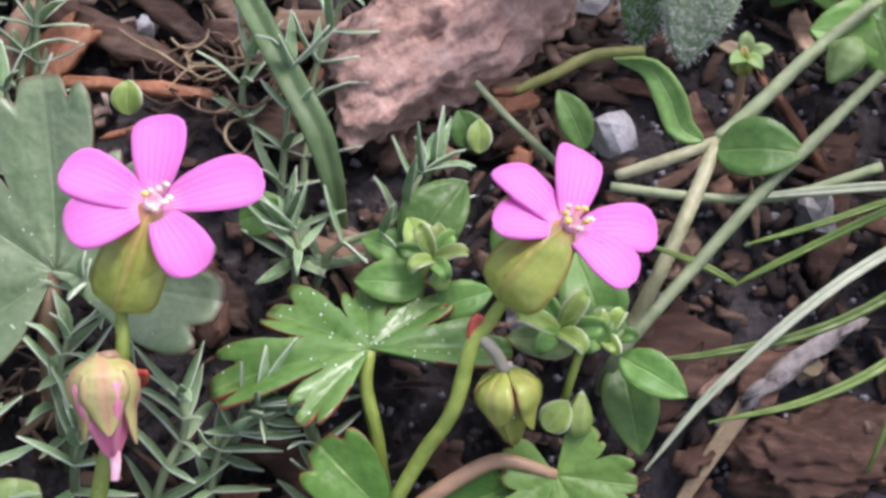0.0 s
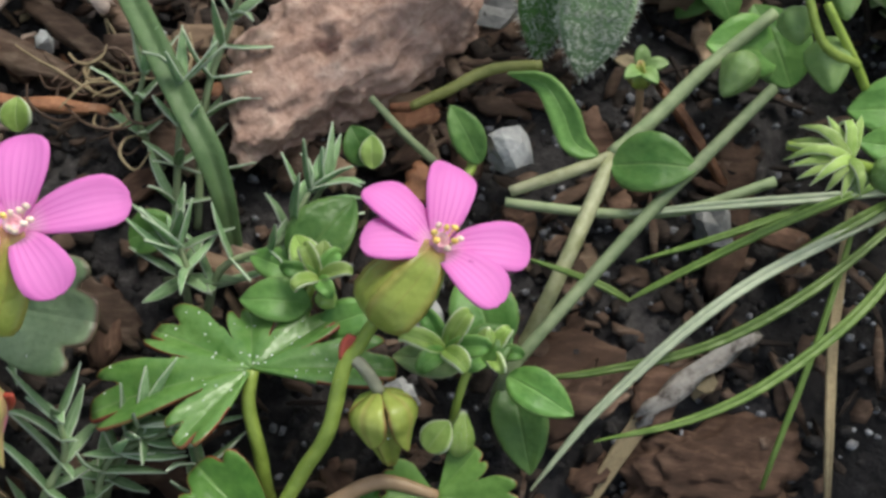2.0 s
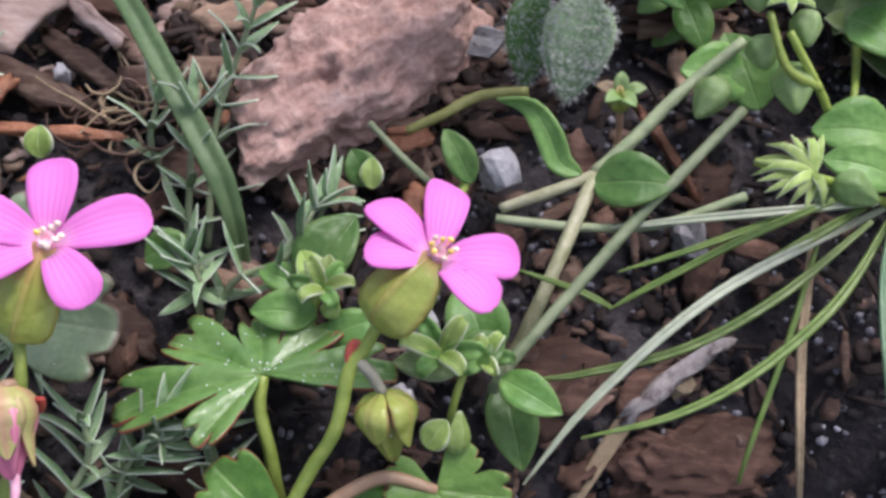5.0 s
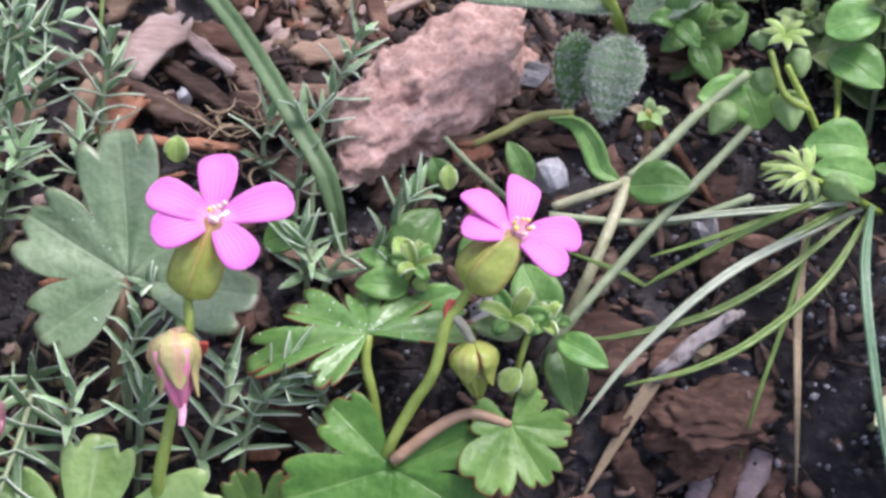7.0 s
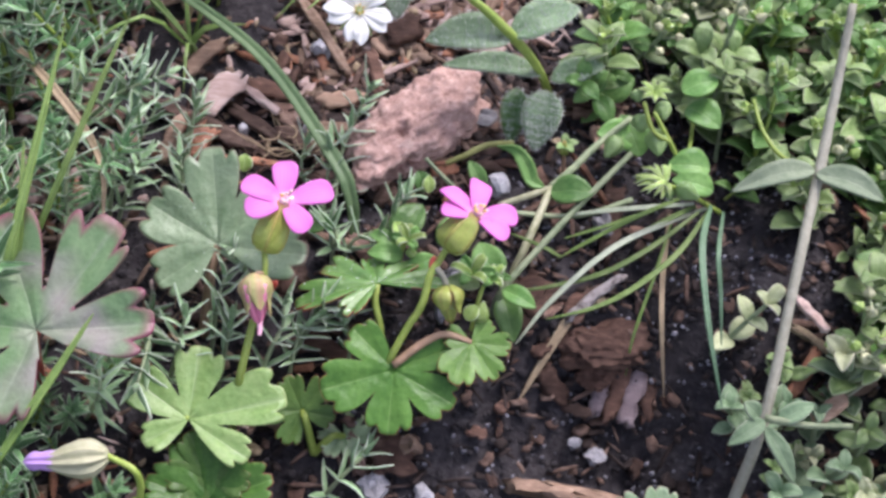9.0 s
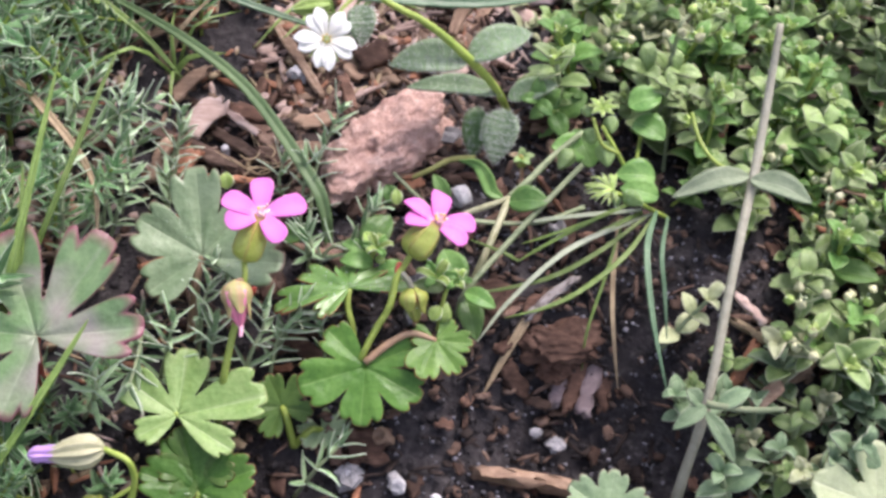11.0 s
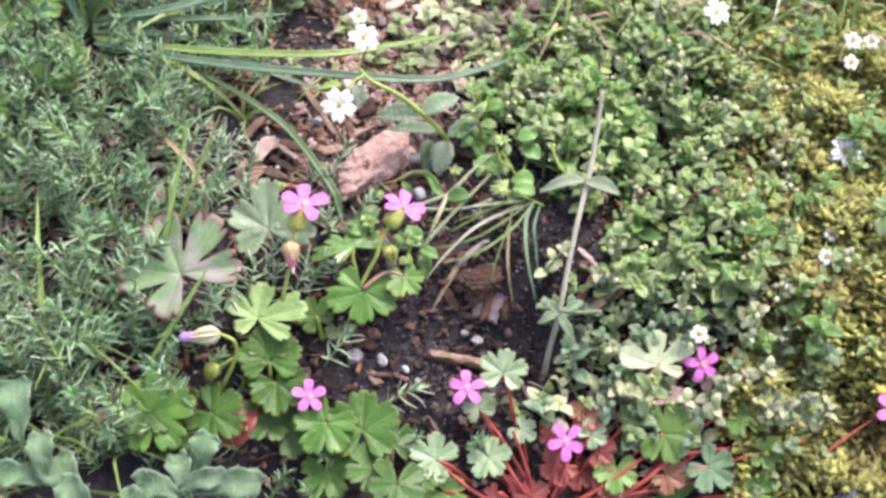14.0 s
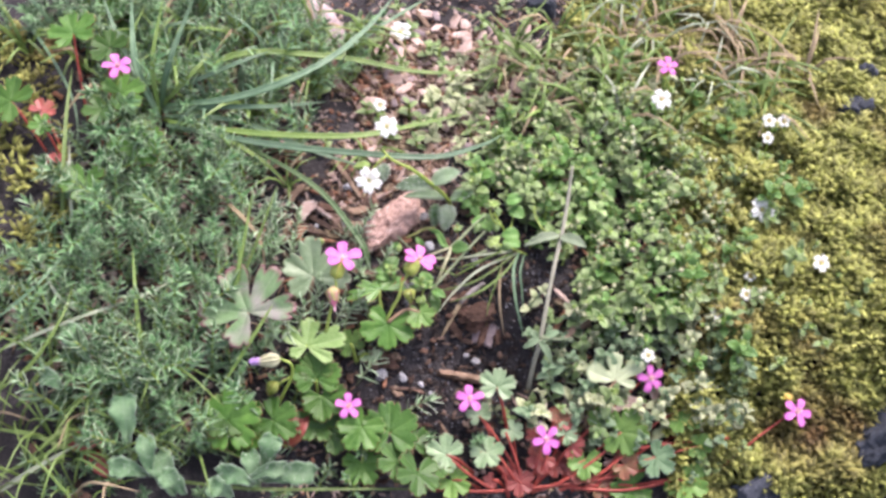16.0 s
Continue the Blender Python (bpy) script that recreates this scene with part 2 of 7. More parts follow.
LOBED = leafy("cranesbill leaf", (0.07, 0.18, 0.02), (0.18, 0.34, 0.062), vein=(0.26, 0.4, 0.13), edge=(0.3, 0.06, 0.04), edge_from=0.982, vein_width=0.035, roughness=0.36, vary=0.38, spec=0.3)
LOBED_WET = leafy("wet cranesbill leaf", (0.06, 0.17, 0.024), (0.165, 0.32, 0.072), vein=(0.28, 0.42, 0.17), edge=(0.3, 0.06, 0.04), edge_from=0.982, vein_width=0.035, roughness=0.27, spec=0.6)
LOBED_DARK = leafy("dark cranesbill leaf", (0.036, 0.122, 0.011), (0.104, 0.24, 0.033), vein=(0.19, 0.33, 0.08), edge=(0.22, 0.05, 0.03), edge_from=0.984, vein_width=0.035, roughness=0.34, vary=0.35, spec=0.28)
# Base greens lightened to carry sky sheen that the gloss alone doesn't give.
LOBED_PALE = leafy("pale cranesbill leaf with sky sheen", (0.15, 0.275, 0.105), (0.35, 0.48, 0.26), vein=(0.34, 0.46, 0.25), edge=(0.2, 0.12, 0.08), edge_from=0.97, vein_width=0.04, roughness=0.36, spec=0.65)
LOBED_FRESH = leafy("fresh light green cranesbill leaf", (0.14, 0.3, 0.045), (0.34, 0.5, 0.15), vein=(0.42, 0.54, 0.26), edge=(0.3, 0.4, 0.12), edge_from=0.97, vein_width=0.05, roughness=0.44, spec=0.55)
# Shaded copy of the cranesbill leaf: shade on low leaves put into its green.
LOBED_SHADED = leafy("shaded cranesbill leaf", (0.024, 0.092, 0.008), (0.075, 0.185, 0.024), vein=(0.15, 0.27, 0.06), edge=(0.2, 0.05, 0.03), edge_from=0.98, vein_width=0.04, roughness=0.4, spec=0.35)
LOBED_RED = leafy("purple-tinged cranesbill leaf", (0.1, 0.225, 0.07), (0.25, 0.39, 0.17), vein=(0.38, 0.44, 0.3), edge=(0.26, 0.05, 0.1), edge_from=0.87, blush=(0.5, 0.33, 0.42), blush_scale=62.0, vein_width=0.04, roughness=0.34, blush_from=0.465, bump=0.5)
LOBED_CREAM = leafy("creamy cranesbill leaf", (0.4, 0.5, 0.24), (0.58, 0.67, 0.4), vein=(0.6, 0.66, 0.45), vein_width=0.04, roughness=0.45)
ROSETTE = leafy("grey-green rosette leaf", (0.07, 0.19, 0.065), (0.21, 0.36, 0.17), vein=(0.26, 0.36, 0.25), edge=(0.3, 0.4, 0.3), edge_from=0.94, vein_width=0.03, roughness=0.6)
REDLEAF = leafy("old red leaf", (0.2, 0.022, 0.02), (0.45, 0.1, 0.07), vein=(0.45, 0.16, 0.1), vein_width=0.04, blush=(0.22, 0.13, 0.04))
OVAL = leafy("chickweed leaf", (0.06, 0.19, 0.028), (0.185, 0.37, 0.08), vein=(0.24, 0.4, 0.12), edge=(0.18, 0.32, 0.08), edge_from=0.9, vein_width=0.05, roughness=0.38, vary=0.35, spec=0.35)
OVAL_PALE = leafy("downy chickweed leaf", (0.135, 0.25, 0.055), (0.33, 0.465, 0.16), vein=(0.33, 0.43, 0.2), edge=(0.4, 0.46, 0.25), edge_from=0.94, vein_width=0.05, roughness=0.45, vary=0.3)
OVAL_DUSTY = leafy("dusty pale leaf", (0.24, 0.3, 0.13), (0.48, 0.52, 0.28), vein=(0.5, 0.54, 0.32), edge=(0.5, 0.5, 0.34), edge_from=0.93, vein_width=0.05, roughness=0.55, vary=0.4)
OVAL_DOWNY = leafy("grey-green downy leaf", (0.1, 0.2, 0.085), (0.25, 0.37, 0.19), vein=(0.3, 0.4, 0.24), edge=(0.35, 0.42, 0.28), edge_from=0.94, vein_width=0.05, roughness=0.6, vary=0.2)
DRYSTEM = leafy("dry downy stem", (0.28, 0.28, 0.19), (0.45, 0.44, 0.33), roughness=0.7, translucent=0.05)
GREYLEAF = leafy("grey downy leaf", (0.15, 0.22, 0.115), (0.3, 0.37, 0.23), vein=(0.36, 0.42, 0.29), vein_width=0.05, roughness=0.7, vary=0.1)
OVAL_LIME = leafy("young chickweed leaf", (0.19, 0.34, 0.04), (0.4, 0.54, 0.13), vein=(0.42, 0.52, 0.23), edge=(0.62, 0.68, 0.48), edge_from=0.9, vein_width=0.06, roughness=0.5, vary=0.3)
SILVER = leafy("silvery leaf", (0.13, 0.29, 0.105), (0.38, 0.56, 0.28), vein=(0.46, 0.6, 0.38), edge=(0.66, 0.74, 0.58), edge_from=0.93, vein_width=0.12, roughness=0.5, vary=0.3, spec=0.35)
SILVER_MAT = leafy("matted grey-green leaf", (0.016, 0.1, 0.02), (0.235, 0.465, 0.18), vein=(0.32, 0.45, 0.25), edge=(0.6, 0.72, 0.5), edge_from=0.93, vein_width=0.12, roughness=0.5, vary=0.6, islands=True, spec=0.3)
GRASS = leafy("grass blade", (0.12, 0.23, 0.03), (0.25, 0.38, 0.08), vein=(0.27, 0.39, 0.17), vein_width=0.08, roughness=0.4, vary=0.35)
GRASS_DULL = leafy("dull grass blade", (0.095, 0.18, 0.06), (0.15, 0.25, 0.09), vein=(0.2, 0.3, 0.13), vein_width=0.2, roughness=0.45, vary=0.1)
GRASS_BLUE = leafy("bluish grass blade", (0.08, 0.19, 0.09), (0.2, 0.34, 0.18), vein=(0.34, 0.46, 0.32), vein_width=0.12, roughness=0.4, vary=0.25)
GRASS_PALE = leafy("bleached grass blade", (0.3, 0.38, 0.22), (0.52, 0.57, 0.42), vein=(0.6, 0.62, 0.5), vein_width=0.12, roughness=0.5, vary=0.2)
STEM = leafy("green stem", (0.2, 0.31, 0.025), (0.37, 0.48, 0.07), roughness=0.4, translucent=0.12)
STEM_PALE = leafy("pale downy stem", (0.17, 0.24, 0.11), (0.33, 0.39, 0.21), roughness=0.6, translucent=0.1)
STEM_OLD = leafy("old pale stalk", (0.19, 0.21, 0.06), (0.52, 0.52, 0.32), roughness=0.5, translucent=0.1)
STEM_OLIVE = leafy("olive stalk", (0.16, 0.18, 0.03), (0.34, 0.35, 0.1), roughness=0.4, translucent=0.1)
STEM_RED = leafy("red stem", (0.32, 0.03, 0.02), (0.55, 0.1, 0.06), roughness=0.35, translucent=0.12)
STEM_ROSY = leafy("rosy stem", (0.3, 0.2, 0.1), (0.5, 0.3, 0.18), roughness=0.4, translucent=0.12)
BUDGREEN = leafy("downy green bud", (0.13, 0.27, 0.055), (0.31, 0.45, 0.15), roughness=0.5, translucent=0.2)
BUDCREAM = leafy("creamy bud", (0.42, 0.45, 0.2), (0.64, 0.64, 0.4), roughness=0.5, translucent=0.2)
DEW = earthy("dew", [(0.3, (0.6, 0.65, 0.6)), (0.6, (0.8, 0.84, 0.8))], 300, 2000, roughness=0.08, bump=0.0, depth=0.0001, spec=0.9)
HAIR = earthy("white hairs", [(0.3, (0.6, 0.65, 0.58)), (0.6, (0.85, 0.87, 0.82))], 300, 2000, roughness=0.4, bump=0.1, depth=0.0001)
MOSS = leafy("golden moss", (0.2, 0.235, 0.02), (0.58, 0.6, 0.15), roughness=0.6, translucent=0.4, vary=0.55, islands=True, blush=(0.24, 0.145, 0.045), blush_scale=30.0)
ROSY = earthy("pink throat", [(0.3, (0.62, 0.2, 0.32)), (0.6, (0.85, 0.55, 0.62))], 300, 2500, roughness=0.5, bump=0.2, depth=0.0001)
SHRED = earthy("dark fibrous litter", [(0.3, (0.04, 0.024, 0.017)), (0.5, (0.12, 0.075, 0.055)), (0.7, (0.3, 0.22, 0.17))], 200, 1500, stretch=(0.3, 1, 1), vary=0.5)


# ---- building helpers ----
def ground_z(x, y):
    """Height of the bed in mm: level at the back, falling away to the front, less so on the left."""
    s = (-8 - y) / 12.0
    drop = 0.62 * 12 * (math.log1p(math.exp(-abs(s))) + max(s, 0.0))
    drop *= 0.62 + 0.38 / (1 + math.exp(max(-60.0, min(60.0, -(x + 25) / 14.0))))
    drop += 11 * math.exp(-(((x - 26) / 17) ** 2 + ((y + 22) / 14) ** 2) ** 1.5)
    return -60 * math.tanh(drop / 60)


def mesh_object(name, geo, material):
    verts, faces, uvs = geo
    me = bpy.data.meshes.new(name)
    me.from_pydata((np.asarray(verts, float) * MM).tolist(), [], faces)
    me.polygons.foreach_set("use_smooth", np.ones(len(me.polygons), bool))
    if uvs is not None:
        loops = np.empty(len(me.loops), np.int32)
        me.loops.foreach_get("vertex_index", loops)
        me.uv_layers.new().data.foreach_set("uv", np.asarray(uvs, float)[loops].ravel())
    me.materials.append(material)
    me.update()
    return new(name, me)


def thing(name, base, label, category, group="", kind=""):
    """The Empty at a thing's base, in mm."""
    ob = new(name)
    ob.empty_display_size = 0.005
    ob.location = Vector(base) * MM
    return tagged(ob, label, category, group, kind)


def part(name, geo, material, parent, label=""):
    """Links geometry given in plan millimetres as one mesh under a thing or under a part."""
    top = parent
    while top.parent:
        top = top.parent
    base = np.array(top.location) / MM
    ob = mesh_object(name, (np.asarray(geo[0], float) - base, geo[1], geo[2]), material)
    ob.parent = parent
    return tagged(ob, label)


def lone(name, geo, material, label, category, group="", kind="", faceted=False):
    """A thing of a single mesh, its origin at its middle bottom."""
    v = np.asarray(geo[0], float)
    base = np.r_[(v[:, :2].max(0) + v[:, :2].min(0)) / 2, v[:, 2].min()]
    ob = mesh_object(name, (v - base, geo[1], geo[2]), material)
    ob.location = Vector(base) * MM
    if faceted:
        ob.data.polygons.foreach_set("use_smooth", np.zeros(len(ob.data.polygons), bool))
    return tagged(ob, label, category, group, kind)


def joined(geos):
    verts, faces, uvs, n = [], [], [], 0
    for v, f, u in geos:
        verts.append(np.asarray(v, float))
        faces += [tuple(i + n for i in q) for q in f]
        uvs.append(np.zeros((len(v), 2)) if u is None else np.asarray(u, float))
        n += len(v)
    return np.concatenate(verts), faces, np.concatenate(uvs)


def moved(geo, m):
    m = np.array(m)
    return np.asarray(geo[0]) @ m[:3, :3].T + m[:3, 3], geo[1], geo[2]


def spline(points, n):
    """A smooth curve of n points through the given ones."""
    p = np.asarray(points, float)
    if len(p) == 2:
        return p[0] + np.linspace(0, 1, n)[:, None] * (p[1] - p[0])
    p = np.vstack([2 * p[0] - p[1], p, 2 * p[-1] - p[-2]])
    out = []
    for s in np.linspace(0, len(p) - 3 - 1e-6, n):
        i, t = int(s), s - int(s)
        a, b, c, d = p[i : i + 4]
        out.append(0.5 * (2 * b + (c - a) * t + (2 * a - 5 * b + 4 * c - d) * t * t + (3 * b - a - 3 * c + d) * t**3))
    return np.array(out)


def unit(v):
    v = np.asarray(v, float)
    return v / (np.linalg.norm(v, axis=-1, keepdims=True) + 1e-12)


def grid_faces(nu, nv, closed=False, flip=False):
    out = []
    for i in range(nu - 1):
        for j in range(nv if closed else nv - 1):
            k = (j + 1) % nv
            q = (i * nv + j, (i + 1) * nv + j, (i + 1) * nv + k, i * nv + k)
            out.append(q[::-1] if flip else q)
    return out


def tube(points, radii, sides=8, n=None, rough=0.0, seed=0):
    """A stem along points, its radius running through radii, closed at both ends."""
    n = n or max(6, 5 * len(points))
    c = spline(points, n)
    r = np.interp(np.linspace(0, 1, n), np.linspace(0, 1, len(radii)), radii)
    t = unit(np.gradient(c, axis=0))
    side = unit(np.cross(t[0], (0.31, 0.2, 0.93)))
    rng = np.random.default_rng(seed)
    a = np.arange(sides) / sides * 2 * np.pi
    verts, uvs = [], []
    for i in range(n):
        side = unit(side - t[i] * (side @ t[i]))
        up = np.cross(t[i], side)
        wob = 1 + rough * rng.uniform(-1, 1, sides)
        verts.append(c[i] + r[i] * wob[:, None] * (np.cos(a)[:, None] * side + np.sin(a)[:, None] * up))
        uvs.append(np.c_[a / (2 * np.pi), np.full(sides, i / (n - 1))])
    v = np.concatenate(verts)
    f = grid_faces(n, sides, True)
    f += [tuple(range(sides)), tuple(range((n - 1) * sides, n * sides))[::-1]]
    return v, f, np.concatenate(uvs)


def shell(p, thick, uv):
    """A closed leaf-like shell of a grid of points p (nu, nv, 3)."""
    nu, nv, _ = p.shape
    normal = unit(np.cross(np.gradient(p, axis=0), np.gradient(p, axis=1)))
    top, low = (p + normal * thick / 2).reshape(-1, 3), (p - normal * thick / 2).reshape(-1, 3)
    k = nu * nv
    f = grid_faces(nu, nv) + [tuple(i + k for i in q) for q in grid_faces(nu, nv, flip=True)]
    rim = [i * nv for i in range(nu)] + [(nu - 1) * nv + j for j in range(1, nv)]
    rim += [i * nv + nv - 1 for i in range(nu - 2, -1, -1)] + list(range(nv - 2, 0, -1))
    f += [(a, a + k, b + k, b) for a, b in zip(rim, rim[1:] + rim[:1])]
    uv = uv.reshape(-1, 2)
    return np.concatenate([top, low]), f, np.concatenate([uv, uv])


def blade(points, width, up=(0, 0, 1), n=None, across=5, fold=0.25, thick=0.18, shape=None, twist=0.0, wave=0.0, along=False):
    """A blade or leaf along points: its half-width follows shape(u), its sides lift by fold towards up."""
    n = n or max(8, 5 * len(points))
    u = 0.5 - 0.5 * np.cos(np.linspace(0, 1, n) * np.pi)
    c = spline(points, 4 * n)
    c = np.stack([np.interp(u, np.linspace(0, 1, 4 * n), c[:, k]) for k in range(3)], 1)
    t = unit(np.gradient(c, axis=0))
    side = unit(np.cross(t, np.asarray(up, float)))
    lift = np.cross(side, t)
    if twist:
        a = (twist * u)[:, None]
        side, lift = np.cos(a) * side + np.sin(a) * lift, np.cos(a) * lift - np.sin(a) * side
    half = width / 2 * np.array([(shape or grass_shape)(x) for x in u])
    v = np.linspace(-1, 1, across)
    ripple = wave * width * np.sin(u * 17)[:, None] * v[None] ** 2
    p = c[:, None] + side[:, None] * (half[:, None] * v)[..., None] + lift[:, None] * (fold * half[:, None] * np.abs(v) ** 1.5 + ripple)[..., None]
    uv = np.stack(np.broadcast_arrays((v / 2 + 0.5)[None], np.maximum(u[:, None] ** 6, np.abs(v)[None])), -1).copy()
    if along:
        uv[..., 1] = u[:, None]
    return shell(p, thick, uv)


def grass_shape(u):
    return max(0.03, min(1.0, 0.55 + u * 2) * (1 - u**3) ** 0.8)


def oval_shape(u):
    return max(0.04, math.sin(math.pi * min(1, u**0.8)) ** 0.75)


def spoon_shape(u):
    return max(0.05, 0.22 * (1 - u) + math.sin(math.pi * u**1.6) ** 0.8 * 0.95)


def lance_shape(u):
    return max(0.05, math.sin(math.pi * min(1.0, 0.12 + 0.88 * u) ** 0.75) ** 0.8)


def needle_shape(u):
    return max(0.05, (1 - u**2.2) * min(1, 0.5 + 3 * u))


def petal_shape(u):
    if u < 0.76:
        return 0.13 + 0.87 * math.sin(math.pi / 2 * u / 0.76) ** 1.75
    return max(0.05, (1 - ((u - 0.76) / 0.243) ** 2.5) ** 0.5)


def lobed_leaf(centre, tip, up=(0, 0, 1), lobes=5, spread=300, cut=0.58, teeth=3, cup=0.12, ripple=0.05, droop=0.0, thick=0.3, seed=0, tooth=0.11, sharp=5.0, gap=1.08, angles=None, reach=None):
    """A round, palmately cut leaf: its stalk joins at centre, its middle lobe ends at tip."""
    rng = np.random.default_rng(seed)
    centre, tip = np.asarray(centre, float), np.asarray(tip, float)
    size = np.linalg.norm(tip - centre)
    ax = unit(tip - centre)
    nz = unit(np.asarray(up, float) - ax * (np.asarray(up, float) @ ax))
    ay = np.cross(nz, ax)
    lobes = len(angles) if angles else lobes
    T, K = 34 * lobes + 1, 10
    th = np.linspace(-1, 1, T)
    ph = (th + 1) / 2 * lobes
    index = np.minimum(ph.astype(int), lobes - 1)
    frac = ph - index
    d = np.minimum(1.0, gap * np.abs(2 * frac - 1))
    lobe = np.maximum(0, 1 - d**sharp) ** 0.62
    off = np.abs(2 * frac - 1) - (0.36 + rng.uniform(-0.05, 0.05, lobes))[index]
    notch = np.exp(-((off / 0.085) ** 2)) if teeth > 1 else 0.0 * off
    crown = 1 - 0.16 * np.abs(2 * frac - 1) ** 2 + 0.04 * np.exp(-((off - 0.3) / 0.16) ** 2)
    scale = (1 - 0.22 * np.abs(th) ** 2) * (1 + rng.uniform(-0.07, 0.07, lobes))[index]
    out = size * scale * (1 - cut + cut * lobe) * (1 - lobe * (1 - crown)) * (1 - tooth * notch * lobe)
    a = np.radians(spread / 2) * th + np.interp(th, np.linspace(-1, 1, 7), rng.uniform(-0.05, 0.05, 7))
    if angles:
        w = np.asarray(angles, float)
        ends = min(34, (w[1] - w[0]) / 2), min(34, (w[-1] - w[-2]) / 2)
        cuts = np.r_[w[0] - ends[0], (w[1:] + w[:-1]) / 2, w[-1] + ends[1]]
        knots = np.sort(np.r_[np.arange(lobes + 1), np.arange(lobes) + 0.5])
        a = np.radians(np.interp(ph, knots, np.sort(np.r_[cuts, w])))
        out = out / scale * np.asarray(reach or np.ones(lobes))[index]
    k = (np.linspace(0, 1, K) ** 0.8)[:, None]
    r = np.maximum(k, 0.015) * out[None]
    rel = r / size
    tilt = np.interp(th, np.linspace(-1, 1, lobes), rng.uniform(-1, 1, lobes))
    z = size * (cup * rel**2 - droop * rel**3 + ripple * rel * (1.6 * np.cos(np.pi * frac[None]) ** 2 - 0.6) + 0.03 * rel * np.sin(2 * np.pi * frac[None]) ** 2 + 0.08 * rel**2 * tilt[None] * (1 + abs(droop)))
    p = centre + (r * np.cos(a)[None])[..., None] * ax + (r * np.sin(a)[None])[..., None] * ay + z[..., None] * nz
    uv = np.stack(np.broadcast_arrays(frac[None], k), -1)
    return shell(p, thick, uv)


def lathe(base, axis, profile, sides=20, ribs=0, depth=0.0, keeled=False):
    """A body turned round axis from base: rows of (height, radius); ribs swell it."""
    axis = unit(axis)
    sx = unit(np.cross(axis, (0.13, 0.9, 0.31)))
    sy = np.cross(axis, sx)
    a = np.arange(sides) / sides * 2 * np.pi
    verts, uvs = [], []
    top = profile[-1][0]
    for h, r in profile:
        swell = 1 - 2 * np.abs(np.sin(ribs * a / 2)) ** 0.7 if keeled else np.cos(ribs * a)
        rr = r * (1 + depth * swell)
        verts.append(np.asarray(base) + axis * h + rr[:, None] * (np.cos(a)[:, None] * sx + np.sin(a)[:, None] * sy))
        uvs.append(np.c_[(a / (2 * np.pi) * max(1, ribs) + 0.5) % 1, np.full(sides, h / top)])
    f = grid_faces(len(profile), sides, True)
    f += [tuple(range(sides)), tuple(range((len(profile) - 1) * sides, len(profile) * sides))[::-1]]
    return np.concatenate(verts), f, np.concatenate(uvs)


def lump(centre, size, seed, turn=(0, 0, 0), detail=3, rough=0.22, flat=0.0, freq=1.3, crumb=0.0):
    """A stone or crumb: a sphere broken up by noise, then scaled to size."""
    bm = bmesh.new()
    bmesh.ops.create_icosphere(bm, subdivisions=detail, radius=1)
    m = Euler([radians(t) for t in turn]).to_matrix()
    shift = Vector((seed * 3.7, seed * 1.9, seed * 5.3))
    for v in bm.verts:
        k = 1 + rough * noise.noise(v.co * freq + shift) * 1.6 + rough * 0.6 * noise.noise(v.co * freq * 2.7 + shift) + rough * 0.35 * noise.noise(v.co * freq * 6.5 + shift)
        p = v.co * k
        if flat:
            p = Vector([math.copysign(abs(c) ** (1 - flat), c) for c in p])
        v.co = Vector((p.x * size[0], p.y * size[1], p.z * size[2]))
        if crumb:
            out = Vector((p.x / size[0], p.y / size[1], p.z / size[2])).normalized()
            v.co += out * crumb * (noise.noise(v.co * 0.45 + shift) + 0.55 * noise.noise(v.co * 1.15 + shift) + 0.3 * abs(noise.noise(v.co * 2.1 + shift)))
        v.co = m @ v.co
    verts = np.array([v.co[:] for v in bm.verts]) + np.asarray(centre, float)
    faces = [tuple(v.index for v in f.verts) for f in bm.faces]
    bm.free()
    return verts, faces, None


def slab(size, seed, nx=7, ny=4, rough=0.18, arch=0.1):
    """A splinter of bark or wood: a warped, ragged slab round the origin."""
    rng = np.random.default_rng(seed)
    x, y = np.linspace(-1, 1, nx), np.linspace(-1, 1, ny)
    p = np.stack(np.broadcast_arrays(x[:, None], y[None], np.zeros((nx, ny))), -1).copy()
    ends = rng.uniform(-0.35, 0.1, (2, ny))
    p[0, :, 0] -= ends[0]
    p[-1, :, 0] += ends[1]
    p[:, :, 1] *= (1 + rng.uniform(-rough, rough, nx))[:, None]
    p[:, :, 1] *= np.interp(x, [-1, -0.6, 0.5, 1], [0.55 + 0.3 * rng.random(), 1, 1, 0.4 + 0.4 * rng.random()])[:, None]
    p[:, :, 2] += arch * (1 - x[:, None] ** 2) * size[0] / size[2] / 2 + rng.uniform(-0.5, 0.5, (nx, ny))
    p[:, :, 1] += 0.25 * np.sin(x * 2 + rng.uniform(0, 6))[:, None]
    p *= np.array(size) / 2
    uv = np.stack(np.broadcast_arrays((y / 2 + 0.5)[None], (x / 2 + 0.5)[:, None]), -1)
    return shell(p, size[2], uv)


